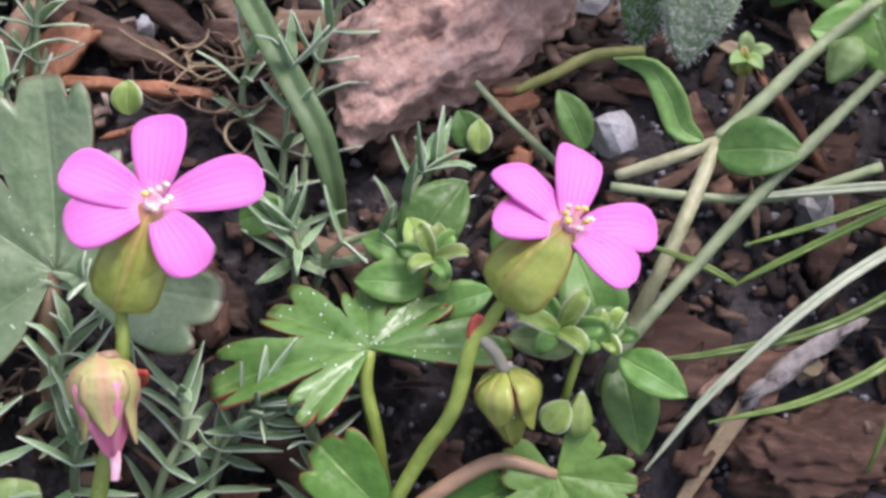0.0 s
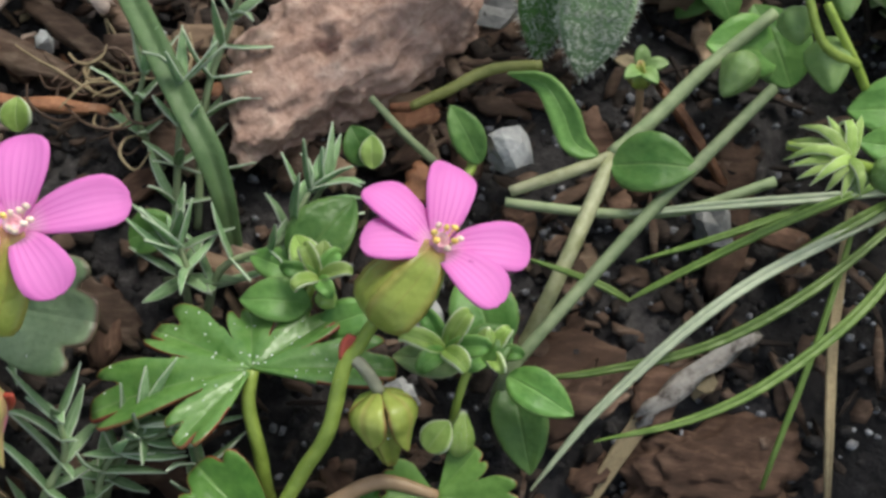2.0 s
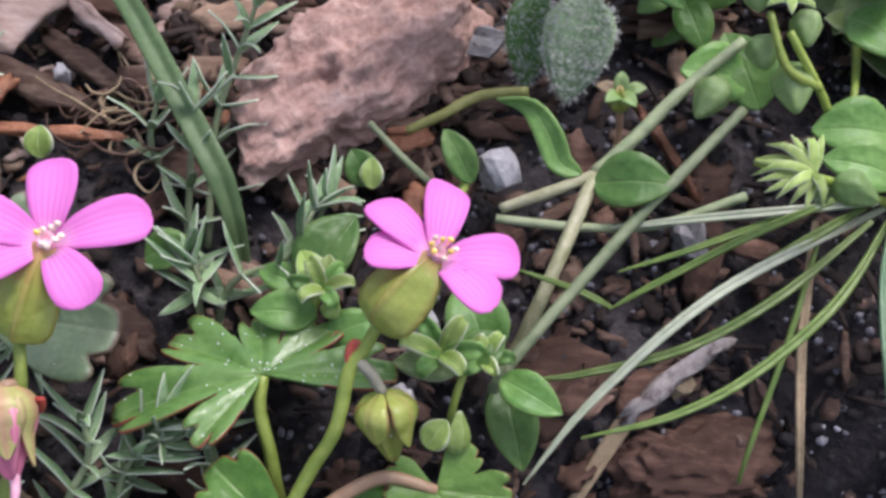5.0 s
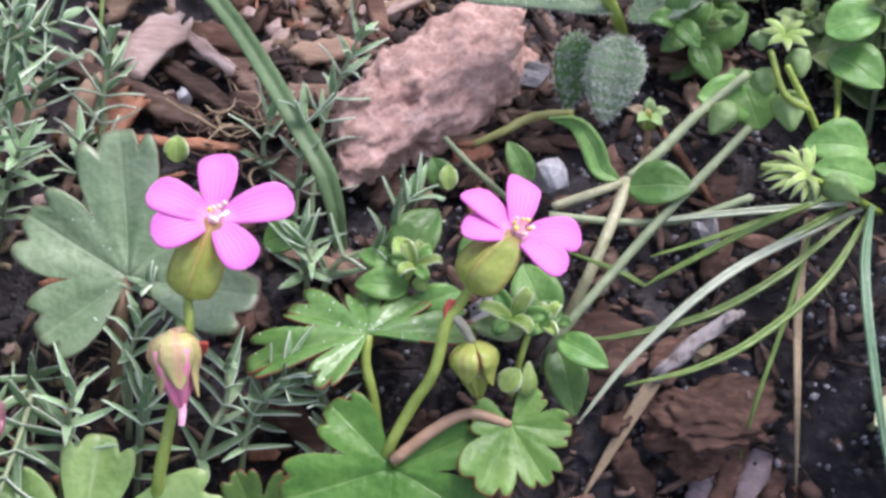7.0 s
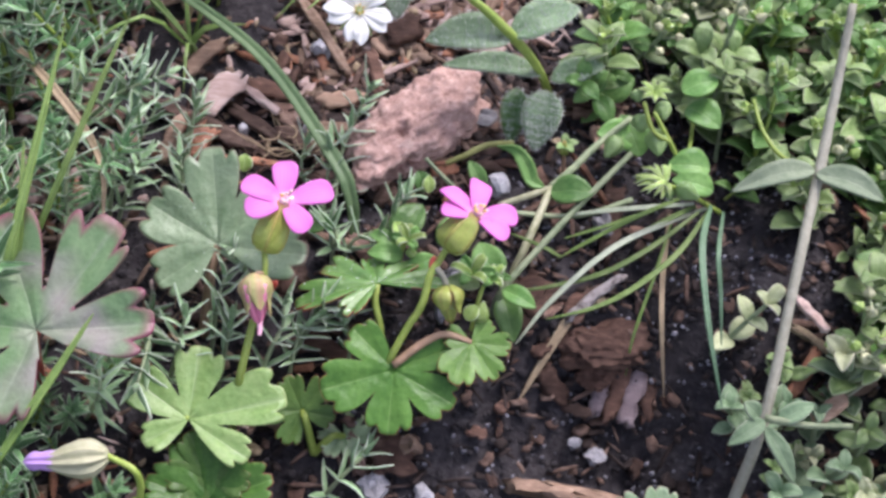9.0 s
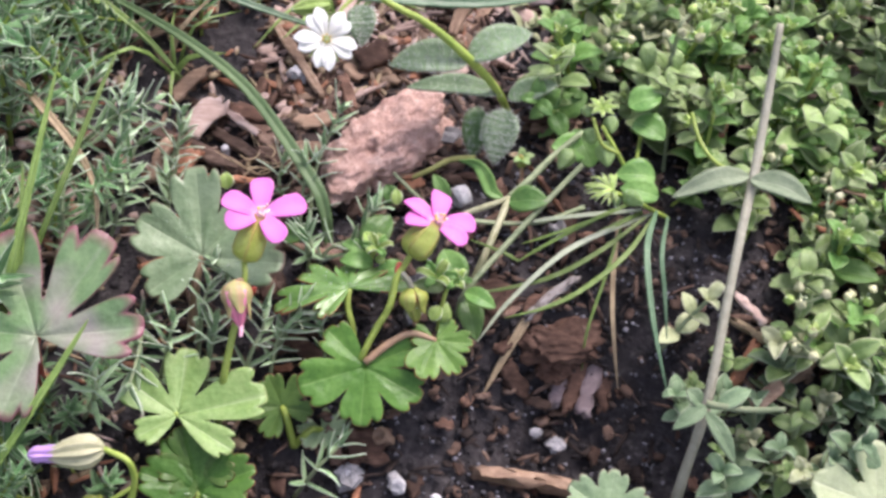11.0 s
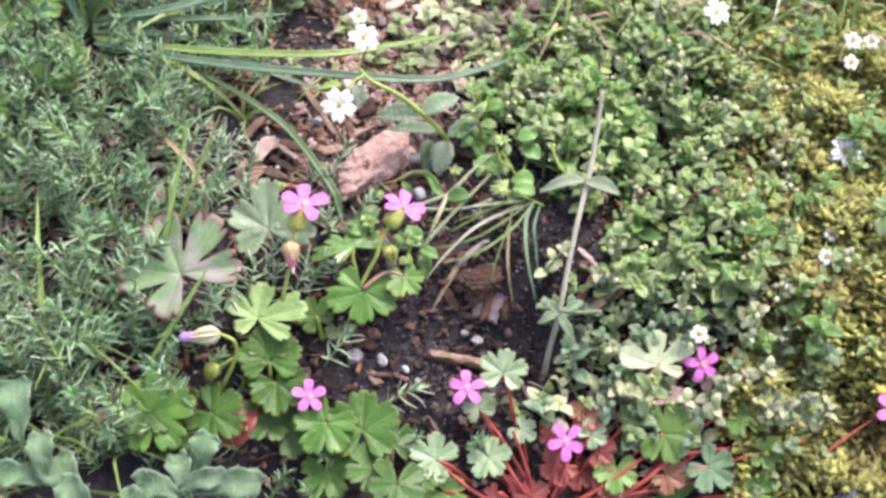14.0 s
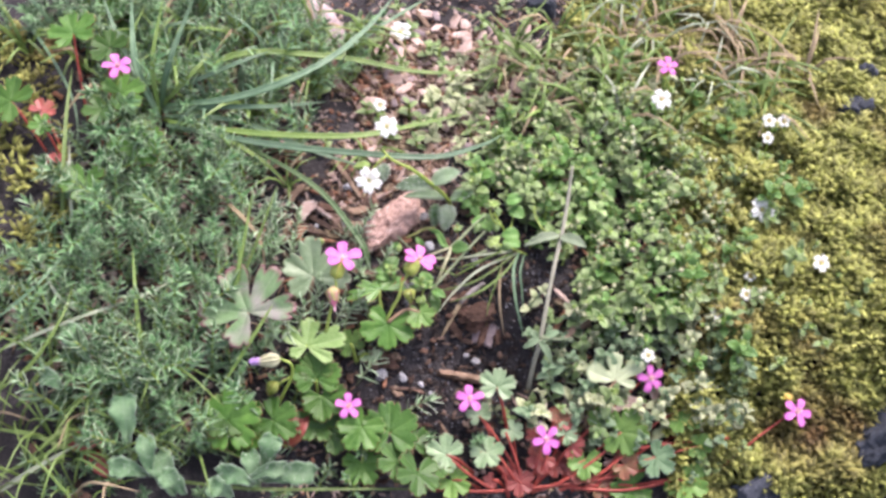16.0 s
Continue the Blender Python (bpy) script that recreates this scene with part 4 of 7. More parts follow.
# The hairy-leaved plant beyond the stalks.
mouse = thing("mouse_ear", (11.2, 25.3, -0.4), "hairy mouse-ear with a white flower and downy leaves", "weed")
stem(mouse, [(12.6, 35.7, -0.2), (9.1, 31.7, 12.0), (3.8, 28.8, 22.0), (-2.8, 29.9, 28.0), (-10.0, 30.8, 32.0), (-13.7, 33.5, 34.0)], [0.75, 0.7, 0.75, 0.6, 0.5, 0.4], STEM)
stem(mouse, [(-12.3, 31.5, 33.5), (-15.4, 27.6, 34.0), (-17.3, 24.2, 33.0), (-18.6, 22.5, 31.0)], [0.35, 0.32, 0.3, 0.35], STEM)
for base, tip, width, shade, fuzz in (
    (((3.8, 28.9, 21.5)), ((-9.0, 27.6, 21.0)), 6.4, OVAL_DOWNY, 160),
    (((3.8, 29.3, 21.5)), ((13.9, 34.5, 23.0)), 6.0, OVAL_DOWNY, 160),
    (((10.7, 30.0, 9.0)), ((9.1, 22.1, 4.0)), 6.2, OVAL_DOWNY, 420),
    (((6.0, 31.2, 8.0)), ((5.5, 25.0, 2.0)), 4.4, OVAL, 200),
    (((-13.3, 28.2, 33.0)), ((-13.0, 22.7, 30.0)), 4.4, OVAL_DOWNY, 160),
    (((11.2, 31.7, 10.0)), ((19.5, 34.6, 11.0)), 4.2, OVAL_DOWNY, 80),
    (((9.7, 32.0, 11.0)), ((-6.2, 28.5, 15.0)), 4.0, OVAL_DOWNY, 80),
):
    ob = oval(mouse, base, tip, width, shade, 0.1, 0.35)
    hairs(mouse, ob, fuzz * 2, 0.6, int(fuzz))


def white_flower(parent, centre, axis, size, seed=0):
    """Five white petals, each cleft in two, over green sepals."""
    rng = np.random.default_rng(seed)
    centre = np.asarray(centre, float)
    rx, ry, ax = tilted(axis, rng.uniform(0, 72))
    head = part("flower", lathe(centre - ax * 1.2, ax, [(0, 0.3), (0.4, 0.9), (1.0, 1.0), (1.4, 0.6), (1.7, 0.2)], 10), OVAL_LIME, parent, "white flower with cleft petals")
    for k in range(5):
        for half in (-1, 1):
            a = 2 * math.pi * k / 5 + half * 0.2
            out = math.cos(a) * ry - math.sin(a) * rx
            path = [centre + out * 0.4, centre + out * size * 0.55 + ax * 0.9, centre + out * size * rng.uniform(0.92, 1.05) + ax * 0.7]
            part("petal", blade(path, size * 0.46, ax, n=8, across=4, thick=0.15, shape=spoon_shape, fold=0.3), WHITE, head)
        a = 2 * math.pi * (k + 0.5) / 5
        out = math.cos(a) * ry - math.sin(a) * rx
        part("sepal", blade([centre - ax * 0.6, centre + out * size * 0.45 - ax * 0.1, centre + out * size * 0.8 + ax * 0.1], size * 0.28, ax, n=7, across=3, thick=0.2, shape=needle_shape), OVAL_LIME, head)
    for k in range(6):
        a = k / 6 * 2 * math.pi
        foot = centre + (math.cos(a) * rx + math.sin(a) * ry) * 0.6
        part("stamen", tube([foot, foot + ax * 1.3], [0.08, 0.16], 5, 3), YELLOW, head)
    return head


white_flower(mouse, (-18.1, 20.6, 32.8), (0.15, -0.5, 0.85), 4.8, 1)
spent_bud(mouse, ((-23.8, 25.4, 34.0)), ((-17.9, 26.5, 34.5)), 1.4, OVAL_LIME, ribs=5, label="hairy closed bud")

# Downy buds over the grass fan.
budding = thing("chickweed", (33.0, 25.3, -0.4), "budding chickweed with downy round buds", "weed")
for points in ([(34.4, 18.8, -0.8), (30.7, 19.8, 8.0), (26.4, 22.8, 14.0)], [(29.6, 20.4, 10.0), (26.5, 20.8, 12.0), (24.9, 24.8, 14.0)], [(39.7, 15.8, -1.0), (32.5, 11.1, 9.0), (28.1, 10.1, 12.5), (23.2, 11.0, 13.0)], [(36.6, 38.3, 1.8), (34.4, 27.6, 6.0), (32.8, 20.0, 8.0)]):
    stem(budding, points, [0.4, 0.38, 0.32], STEM)
for foot, tip, girth in (
    (((21.9, 21.6, 9.0)), ((19.8, 18.3, 8.0)), 1.5), (((27.5, 22.8, 10.0)), ((27.8, 18.5, 9.0)), 1.8), (((25.0, 24.7, 11.0)), ((25.1, 21.7, 10.5)), 1.5),
    (((28.0, 25.9, 13.0)), ((28.2, 22.7, 12.5)), 1.3), (((23.9, 27.3, 14.0)), ((24.4, 25.6, 13.0)), 1.1), (((29.2, 10.0, 12.5)), ((32.7, 8.8, 11.5)), 1.4), (((28.3, 10.1, 12.0)), ((28.8, 9.2, 10.0)), 0.8)):
    b = spent_bud(budding, tip, foot, girth, BUDGREEN, ribs=5, label="downy green bud", groove=0.07)
    hairs(budding, b, 170, 0.8, int(girth * 100))
for k in range(14):
    a = radians(80 + k * 15)
    c = np.array(((27.5, 10.2, 13.0)))
    part("sepal", blade([c, c + np.array([math.cos(a) * 2.6, math.sin(a) * 2.0, 0.8 + 0.5 * math.sin(k * 2)]), c + np.array([math.cos(a) * 4.6, math.sin(a) * 3.2, 0.6 * math.cos(k * 3)])], 0.85, (0, -0.3, 1), n=8, across=3, thick=0.2, shape=needle_shape), OVAL_LIME, budding)
for k in range(8):
    a = radians(k * 45)
    c = np.array(((26.4, 26.4, 14.0)))
    part("sepal", blade([c, c + np.array([math.cos(a) * 1.6, math.sin(a) * 1.5, 1.0]), c + np.array([math.cos(a) * 2.8, math.sin(a) * 2.4, 0.8])], 1.1, (0, -0.3, 1), n=7, across=3, thick=0.2, shape=needle_shape), OVAL_LIME, budding)
for base, tip, width, shade in (
    (((24.7, 24.4, 5.0)), ((18.8, 23.9, 7.0)), 5.5, OVAL), (((26.1, 22.3, 4.0)), ((22.9, 28.9, 6.0)), 5.5, OVAL), (((36.1, 18.2, 7.0)), ((29.5, 18.3, 7.0)), 5.5, OVAL),
    (((36.3, 14.0, 7.0)), ((30.0, 15.2, 7.5)), 4.5, OVAL), (((20.2, 35.7, 8.0)), ((12.6, 36.6, 9.0)), 5.0, OVAL_PALE), (((31.5, 29.3, 12.0)), ((37.1, 31.3, 13.0)), 5.0, OVAL), (((33.0, 28.9, 9.0)), ((37.8, 24.8, 9.0)), 5.5, OVAL)):
    oval(budding, base, tip, width, shade)


def grass_blade(parent, points, width, material=None, fold=0.5, twist=0.0, name="blade", label=""):
    return part(name, blade(points, width, (0.1, -0.4, 0.9), n=7 * len(points), across=5, fold=fold, thick=0.25, twist=twist), material or GRASS, parent, label)


# The fan of pale blades on the right.
fan = thing("grass_tuft", (37.6, 17.4, -0.8), "fan of pale bent grass blades", "grass", "grass tufts")
grass_blade(fan, [(35.8, 12.9, 4.0), (21.4, 2.8, 7.0), (12.1, -5.5, 4.0), (7.0, -11.7, 1.0)], 0.78, GRASS_PALE)
grass_blade(fan, [(31.4, 11.0, 9.0), (24.6, 8.3, 7.0), (16.6, 4.5, 4.0), (13.4, 3.0, 2.3)], 0.59)
grass_blade(fan, [(13.5, 3.2, 2.2), (10.5, 4.0, 3.5), (5.4, 4.3, 6.0)], 0.50)
grass_blade(fan, [(34.0, 10.4, 6.0), (26.2, 3.2, 6.0), (19.1, -1.2, 5.0), (11.6, -3.4, 4.0), (6.7, -4.2, 3.5)], 0.71)
grass_blade(fan, [(35.8, 11.2, 6.0), (30.6, 3.0, 6.0), (23.9, -3.2, 5.0), (18.0, -6.5, 4.0), (11.2, -8.4, 3.0)], 0.78)
grass_blade(fan, [(36.0, 11.8, 6.0), (33.2, 2.0, 9.0), (33.6, -9.3, 7.0), (36.5, -19.0, 0.0)], 0.99, GRASS_BLUE)
grass_blade(fan, [(37.8, 10.7, 6.0), (35.5, 1.1, 9.0), (36.1, -4.4, 6.0), (37.0, -9.6, 1.0)], 0.68, GRASS_BLUE)
grass_blade(fan, [(30.6, 10.6, 4.0), (27.6, 1.0, 2.0), (24.8, -7.3, -2.0), (25.1, -9.7, -11.1)], 0.43)
grass_blade(fan, [(30.1, 11.3, 4.0), (29.1, 2.3, 1.0), (29.1, -5.7, -2.0), (31.3, -11.5, -12.5)], 0.81, STRAW, label="dry orange-brown blade")
grass_blade(fan, [(28.1, 11.5, 5.0), (20.7, 8.4, 4.0), (14.0, 6.1, 3.0)], 0.50)
grass_blade(fan, [(33.5, 12.0, 6.0), (21.0, 10.5, 5.0), (11.8, 9.9, 3.0)], 0.68, GRASS_PALE)
grass_blade(fan, [(33.9, 12.3, 5.0), (27.0, 7.2, 6.0), (21.4, 3.4, 5.0)], 0.74)
grass_blade(fan, [(17.2, -1.5, -2.6), (13.5, -7.1, -5.0), (8.5, -15.4, -10.0)], 1.49, STRAW, label="flat withered blade on the soil")

# The long blade that bows past the stone.
bow = thing("tall_grass", (-17.9, 6.6, -1.7), "long arching green grass blade", "grass")
grass_blade(bow, [(-17.8, 6.0, -1.7), (-18.7, 9.8, 5.0), (-21.8, 14.9, 8.0), (-33.8, 32.6, 8.0), (-46.1, 43.1, 9.0), (-59.9, 52.3, 9.0), (-72.0, 62.5, 6.0)], 2.2, GRASS_DULL, 0.4)
left = thing("grass_tuft", (-66.7, -13.9, -4.6), "upright thin green grass blades", "grass", "grass tufts")
grass_blade(left, [(-64.8, -17.0, 6.0), (-62.0, -11.8, 15.0), (-59.3, 0.2, 24.0), (-57.1, 15.6, 32.0)], 1.3)
grass_blade(left, [(-63.4, -15.2, 8.0), (-56.5, -1.7, 20.0), (-52.1, 10.1, 27.0), (-49.2, 18.6, 31.0)], 0.9)
grass_blade(left, [(-64.5, -18.0, 6.0), (-61.5, -13.7, 12.0), (-60.8, -6.4, 19.0), (-61.6, 2.0, 23.0)], 1.1)
grass_blade(left, [(-63.7, -40.5, 0.0), (-55.5, -31.0, 10.0), (-51.7, -25.8, 14.0), (-48.2, -21.1, 18.0)], 1.1)
grass_blade(left, [(-77.2, 35.4, 9.0), (-62.2, 17.6, 14.0), (-55.5, 9.6, 10.0), (-53.7, 0.6, 7.0)], 1.3, STRAW, label="bleached hanging blade")


# Curled dry fibres by the needle and under the broad leaf.
fibres = thing("dry_roots", (-30.1, 20.6, -0.5), "tangle of curled dry root fibres", "litter")
r = np.random.default_rng(4)
for n in range(48):
    c = np.array(((-29.6, 19.6, 1.4)) if n < 36 else ((-39.0, -8.3, -0.8))) + np.r_[r.uniform(-5, 5), r.uniform(-4, 4), r.uniform(-1, 1.5)]
    a, bend, long = r.uniform(0, 6.28), r.uniform(-1.6, 1.6), r.uniform(1.0, 2.2)
    pts = [c]
    for k in range(4):
        a += bend * r.uniform(0.4, 1.2)
        pts.append(pts[-1] + np.array([math.cos(a), math.sin(a), r.uniform(-0.25, 0.35)]) * long)
    part("fibre", tube(pts, [0.1, 0.16, 0.07], 5, 16), SHRED if n % 2 else STRAW, fibres)
stem(stalk, [(-7.8, 18.7, 4.3), (-4.5, 15.8, 3.1), (-0.4, 13.3, 0.9)], [0.3, 0.34, 0.34], STEM_PALE, label="thin dry stalk")
cup = spent_bud(stalk, (13.6, 22.4, 6.4), (14.0, 21.0, 4.5), 0.9, CALYX, label="dried brownish seed cup", groove=0.3)
for k in range(5):
    a = 1.257 * k + 0.3
    out = np.array([math.cos(a), math.sin(a) * 0.8, 0.25 + 0.2 * (k % 2)])
    foot = np.array([13.8, 21.9, 5.6])
    part("sepal", blade([foot, foot + out * 1.2 + np.array([0, 0, 0.4]), foot + out * 2.3], 1.3, (0, -0.2, 1), n=8, across=5, fold=0.3, thick=0.2, shape=oval_shape), (BUDGREEN, BUDGREEN, STRAW)[k % 3], cup)
stem(stalk, [(13.9, 21.2, 4.5), (14.1, 20.4, 2.0), (13.8, 19.2, -0.7)], [0.35, 0.3, 0.3], STEM_ROSY)

# ---- silvery sprigs with narrow whorled leaves ----
def sprig_geometry(points, long, width, gap, seed, per=4):
    """Stem and single leaves of one sprig along points."""
    rng = np.random.default_rng(seed)
    total = np.linalg.norm(np.diff(np.asarray(points, float), axis=0), axis=1).sum()
    nodes = max(3, int(total / gap))
    c = spline(points, nodes + 1)
    t = unit(np.gradient(c, axis=0))
    leaves = []
    for i in range(1, nodes + 1):
        grow = 1 - 0.45 * (i / nodes) ** 3
        start = rng.uniform(0, 6.3)
        side = unit(np.cross(t[i], (0.3, 0.9, 0.2)))
        other = np.cross(t[i], side)
        for k in range(per + (2 if i == nodes else 0)):
            a = start + 2 * math.pi * k / per + rng.uniform(-0.3, 0.3)
            out = math.cos(a) * side + math.sin(a) * other
            rise = rng.uniform(0.2, 0.85) + 0.8 * (i / nodes) ** 4
            l = long * grow * rng.uniform(0.7, 1.15)
            p0 = c[i]
            p1 = p0 + (out * 0.9 + t[i] * rise * 0.85) * l * 0.5
            p2 = p0 + (out * rng.uniform(0.85, 1.05) + t[i] * rise * rng.uniform(0.55, 1.25)) * l * 0.92 + np.array([0, 0, rng.uniform(-0.2, 0.12) * l])
            leaves.append(blade([p0, p1, p2], width * rng.uniform(0.8, 1.2), t[i], n=6, across=3, fold=0.3, thick=0.16, shape=lance_shape))
    return tube(points, [0.36, 0.3, 0.2], 6), leaves


def near_sprig(points, long, width, gap, seed, per=4):
    ob = thing("sprig", points[0], "grey-green sprig with narrow pointed leaves", "weed", "silvery sprigs")
    body, leaves = sprig_geometry(points, long, width, gap, seed, per)
    part("stem", body, STEM_PALE, ob)
    for g in leaves:
        part("leaf", g, SILVER, ob)


for n, points in enumerate((
    [(-23.2, 7.2, -1.5), (-22.8, 11.8, 3.0), (-22.2, 16.3, 8.0)], [(-21.5, 8.5, -1.4), (-21.0, 16.6, 5.0), (-19.1, 21.3, 9.0), (-17.2, 23.9, 13.0)],
    [(-19.7, 1.1, -2.4), (-17.7, 3.4, 2.5), (-13.1, 4.6, 5.0), (-11.0, 8.1, 7.0)], [(-20.9, 1.0, -2.4), (-20.8, 3.4, 3.0), (-21.1, 4.5, 5.0)],
    [(-30.7, -19.0, -7.2), (-27.8, -15.3, 1.0), (-26.3, -12.5, 3.0), (-26.1, -10.8, 6.0)], [(-35.7, -20.0, -7.2), (-33.9, -16.1, 2.0), (-33.3, -13.3, 5.0)],
    [(-25.8, -18.0, -7.1), (-24.4, -13.4, 0.0), (-22.8, -11.2, 2.0), (-21.1, -10.1, 4.0)], [(-17.8, -18.3, -7.7), (-16.7, -13.6, -1.0), (-17.4, -10.7, 2.0)],
    [(-33.2, -1.9, -2.6), (-33.2, -3.2, 5.0), (-34.1, -3.6, 8.0)], [(-23.3, 3.9, -1.9), (-20.2, 2.2, 3.0), (-20.5, 3.6, 5.0)],
    [(-15.7, 5.2, -1.9), (-12.2, 7.5, 3.0), (-10.2, 9.2, 6.0)], [(-45.3, 14.1, -0.8), (-44.2, 18.4, 6.0), (-43.3, 23.5, 11.0)],
    [(-53.4, 11.3, -0.9), (-51.9, 16.2, 6.0), (-49.3, 20.0, 10.0)], [(-54.4, 5.1, -1.4), (-51.3, 8.4, 7.0), (-49.2, 9.3, 11.0)],
    [(-46.0, 5.8, -1.4), (-44.4, 10.3, 4.0), (-44.5, 12.5, 8.0)], [(-43.0, -20.1, -6.9), (-40.1, -17.4, 4.0), (-39.0, -15.0, 8.0)],
    [(-37.2, -13.7, -5.2), (-35.8, -10.2, 4.0), (-34.9, -7.4, 7.0)], [(-59.8, 26.5, -0.3), (-54.4, 23.4, 10.0), (-53.2, 24.8, 13.0)],
    [(-25.3, 13.7, -0.9), (-27.0, 16.1, 3.0), (-26.6, 19.2, 5.0)], [(-25.7, -13.8, -5.7), (-22.9, -11.4, 1.0), (-19.1, -10.1, 3.0)],
    [(-55.4, 4.4, -1.5), (-54.1, 10.9, 7.0), (-51.9, 16.4, 12.0)], [(-45.9, 9.3, -1.1), (-45.3, 16.6, 5.0), (-43.7, 21.6, 8.0)],
    [(-65.4, 21.1, -0.4), (-55.8, 22.2, 10.0), (-47.8, 23.5, 14.0)], [(-69.9, 19.6, -0.5), (-62.1, 24.6, 9.0), (-58.2, 29.2, 14.0)],
    [(-59.3, -0.0, -2.0), (-59.7, 4.0, 8.0), (-58.8, 9.2, 13.0)], [(-53.7, -23.7, -7.6), (-48.7, -25.8, 6.0), (-49.5, -22.8, 9.0)],
    [(-20.5, -32.8, -13.4), (-16.7, -31.2, -6.0), (-13.5, -28.3, -4.0)], [(-5.0, -42.5, -19.5), (0.2, -40.3, -14.0), (4.3, -39.3, -12.0)],
    [(-75.9, 28.0, -0.2), (-72.2, 30.2, 12.0), (-69.6, 35.7, 16.0)], [(-48.0, -7.3, -3.4), (-44.3, -15.7, 4.0), (-43.7, -25.1, 7.0)],
)):
    near_sprig(points, 5.4 if n < 20 else 6.2, 0.85, 2.8, n, 3)

# ---- bark, twigs and stones on the soil round the flowers ----
def chip(points, width, thick, material, label, seed, name="bark_chip", category="bark chip", group="bark litter"):
    """A splinter lying from the first point to the second."""
    label += "" if len(label.split()) > 3 else " lying on the soil"
    a, b = np.asarray(points[0], float), np.asarray(points[1], float)
    x = unit(b - a)
    y = unit(np.cross((0.05, -0.25, 1.0), x))
    m = np.eye(4)
    m[:3, 0], m[:3, 1], m[:3, 2], m[:3, 3] = x, y, np.cross(x, y), (a + b) / 2
    return lone(name, moved(slab((np.linalg.norm(b - a), width, thick), seed, 9, 5), m), material, label, category, group)


chip([(15.0, -4.3, -3.2), (23.6, 2.2, 0.2)], 1.3, 0.9, ASHY, "charred silver-white twig piece on the soil", 1, "twig", "twig")
lone("bark_lump", lump((21.3, -6.8, -6.4), (6.0, 3.2, 2.2), 3, (10, 5, 10), 5, 0.5, 0.25, crumb=0.6), BARK, "crumbling red-brown lump of bark", "bark chip", "bark litter")
lone("bark_lump", lump((20.8, -9.5, -10.2), (3.6, 2.6, 1.8), 5, (10, 25, 30), 5, 0.5, 0.25, crumb=0.6), BARK, "dark crumbling piece of rotten bark", "bark chip", "bark litter")
chip([(6.7, 1.5, -2.7), (12.6, -3.6, -3.1)], 6.0, 1.2, BARK, "flat brown bark chip on the soil", 2)
chip([(18.3, -0.3, -2.3), (15.1, -4.9, -3.9)], 3.0, 1.0, BARK, "narrow reddish bark splinter", 3)
chip([(-48.7, 18.0, 1.5), (-29.7, 17.3, 1.8)], 0.9, 0.7, NEEDLE, "orange-brown dry stem piece", 4, "twig", "twig")
chip([(-46.9, 18.1, 1.5), (-42.9, 24.1, 2.7)], 2.3, 0.8, NEEDLE, "reddish wood splinter", 5)
chip([(-44.5, 16.9, 2.4), (-41.1, 23.1, 2.6)], 1.6, 0.8, NEEDLE, "reddish wood splinter", 6)
chip([(-43.6, 26.0, 2.7), (-39.3, 34.5, 3.8)], 4.4, 0.8, PALEWOOD, "pale curled bark flake", 7)
chip([(-39.5, 33.2, 2.8), (-31.2, 26.9, 2.7)], 1.4, 1.0, PALEWOOD, "bleached twig piece", 8, "twig", "twig")
chip([(-56.2, 30.1, 1.8), (-32.4, 20.0, 0.5)], 2.2, 1.6, SHRED, "long brown twig on the litter", 9, "twig", "twig")
chip([(-26.6, 26.3, 0.7), (-20.6, 26.4, 0.7)], 2.2, 1.2, WOOD, "short weathered wood splinter", 10)
chip([(-10.5, 15.1, 0.1), (-10.0, 12.1, 0.9)], 2.0, 1.2, WOOD, "small pale wood crumb", 11)
chip([(14.6, 33.5, 0.8), (24.9, 33.8, 0.8)], 3.6, 1.6, WOOD, "weathered plank-like wood chip", 12)
chip([(14.2, 33.5, 2.8), (23.8, 33.8, 2.8)], 1.5, 0.9, BARK, "purplish bark strip", 13)
chip([(15.8, 24.6, 0.5), (21.5, 15.0, -0.0)], 0.65, 0.6, NEEDLE, "thin orange-brown stalk", 14, "twig", "twig")
chip([(23.4, 20.8, -0.6), (20.2, 5.1, -2.1)], 3.0, 1.2, BARK, "long dark bark strip", 15)
bent = thing("twig", (-2.0, 20.5, 0.0), "smooth bent olive stalk with an orange-brown end", "twig", "bark litter")
stem(bent, [(-4.6, 18.7, 3.3), (-1.7, 20.0, 4.0), (1.7, 21.9, 4.6), (5.9, 22.4, 5.0)], [0.4, 0.46, 0.5, 0.48, 0.42], STEM_OLIVE)
stem(bent, [(-6.3, 18.7, 3.0), (-4.6, 18.7, 3.3)], [0.34, 0.46], NEEDLE, "broken_end", "orange-brown broken end")
chip([(-7.1, 18.6, 0.3), (-2.3, 20.5, 0.4)], 1.6, 0.9, NEEDLE, "reddish stick", 17, "twig", "twig")
chip([(19.4, 31.1, 0.7), (20.8, 25.8, 0.6)], 1.5, 0.8, WOOD, "brown splinter", 18)
chip([(-25.3, 6.4, -0.6), (-14.9, 4.1, -1.0)], 1.1, 0.9, WOOD, "thin brown twig", 19, "twig", "twig")
chip([(5.8, -26.7, -13.0), (27.3, -26.4, -21.3)], 2.2, 2.0, WOOD, "thick reddish-brown stick", 20, "twig", "twig")
for n, (a, b, width) in enumerate((((27.6, -7.4, -10.6), (25.6, -15.6, -15.4), 2.6), ((24.9, -6.6, -9.8), (23.0, -15.2, -14.8), 2.4), ((22.4, -7.8, -10.4), (20.6, -14.6, -14.6), 2.0), ((30.0, -9.0, -11.8), (28.4, -14.8, -15.4), 1.8))):
    chip([a, b], width, 1.4, (SLATY, BARK)[n % 2], "broken slab of pinkish brown bark", 210 + n)
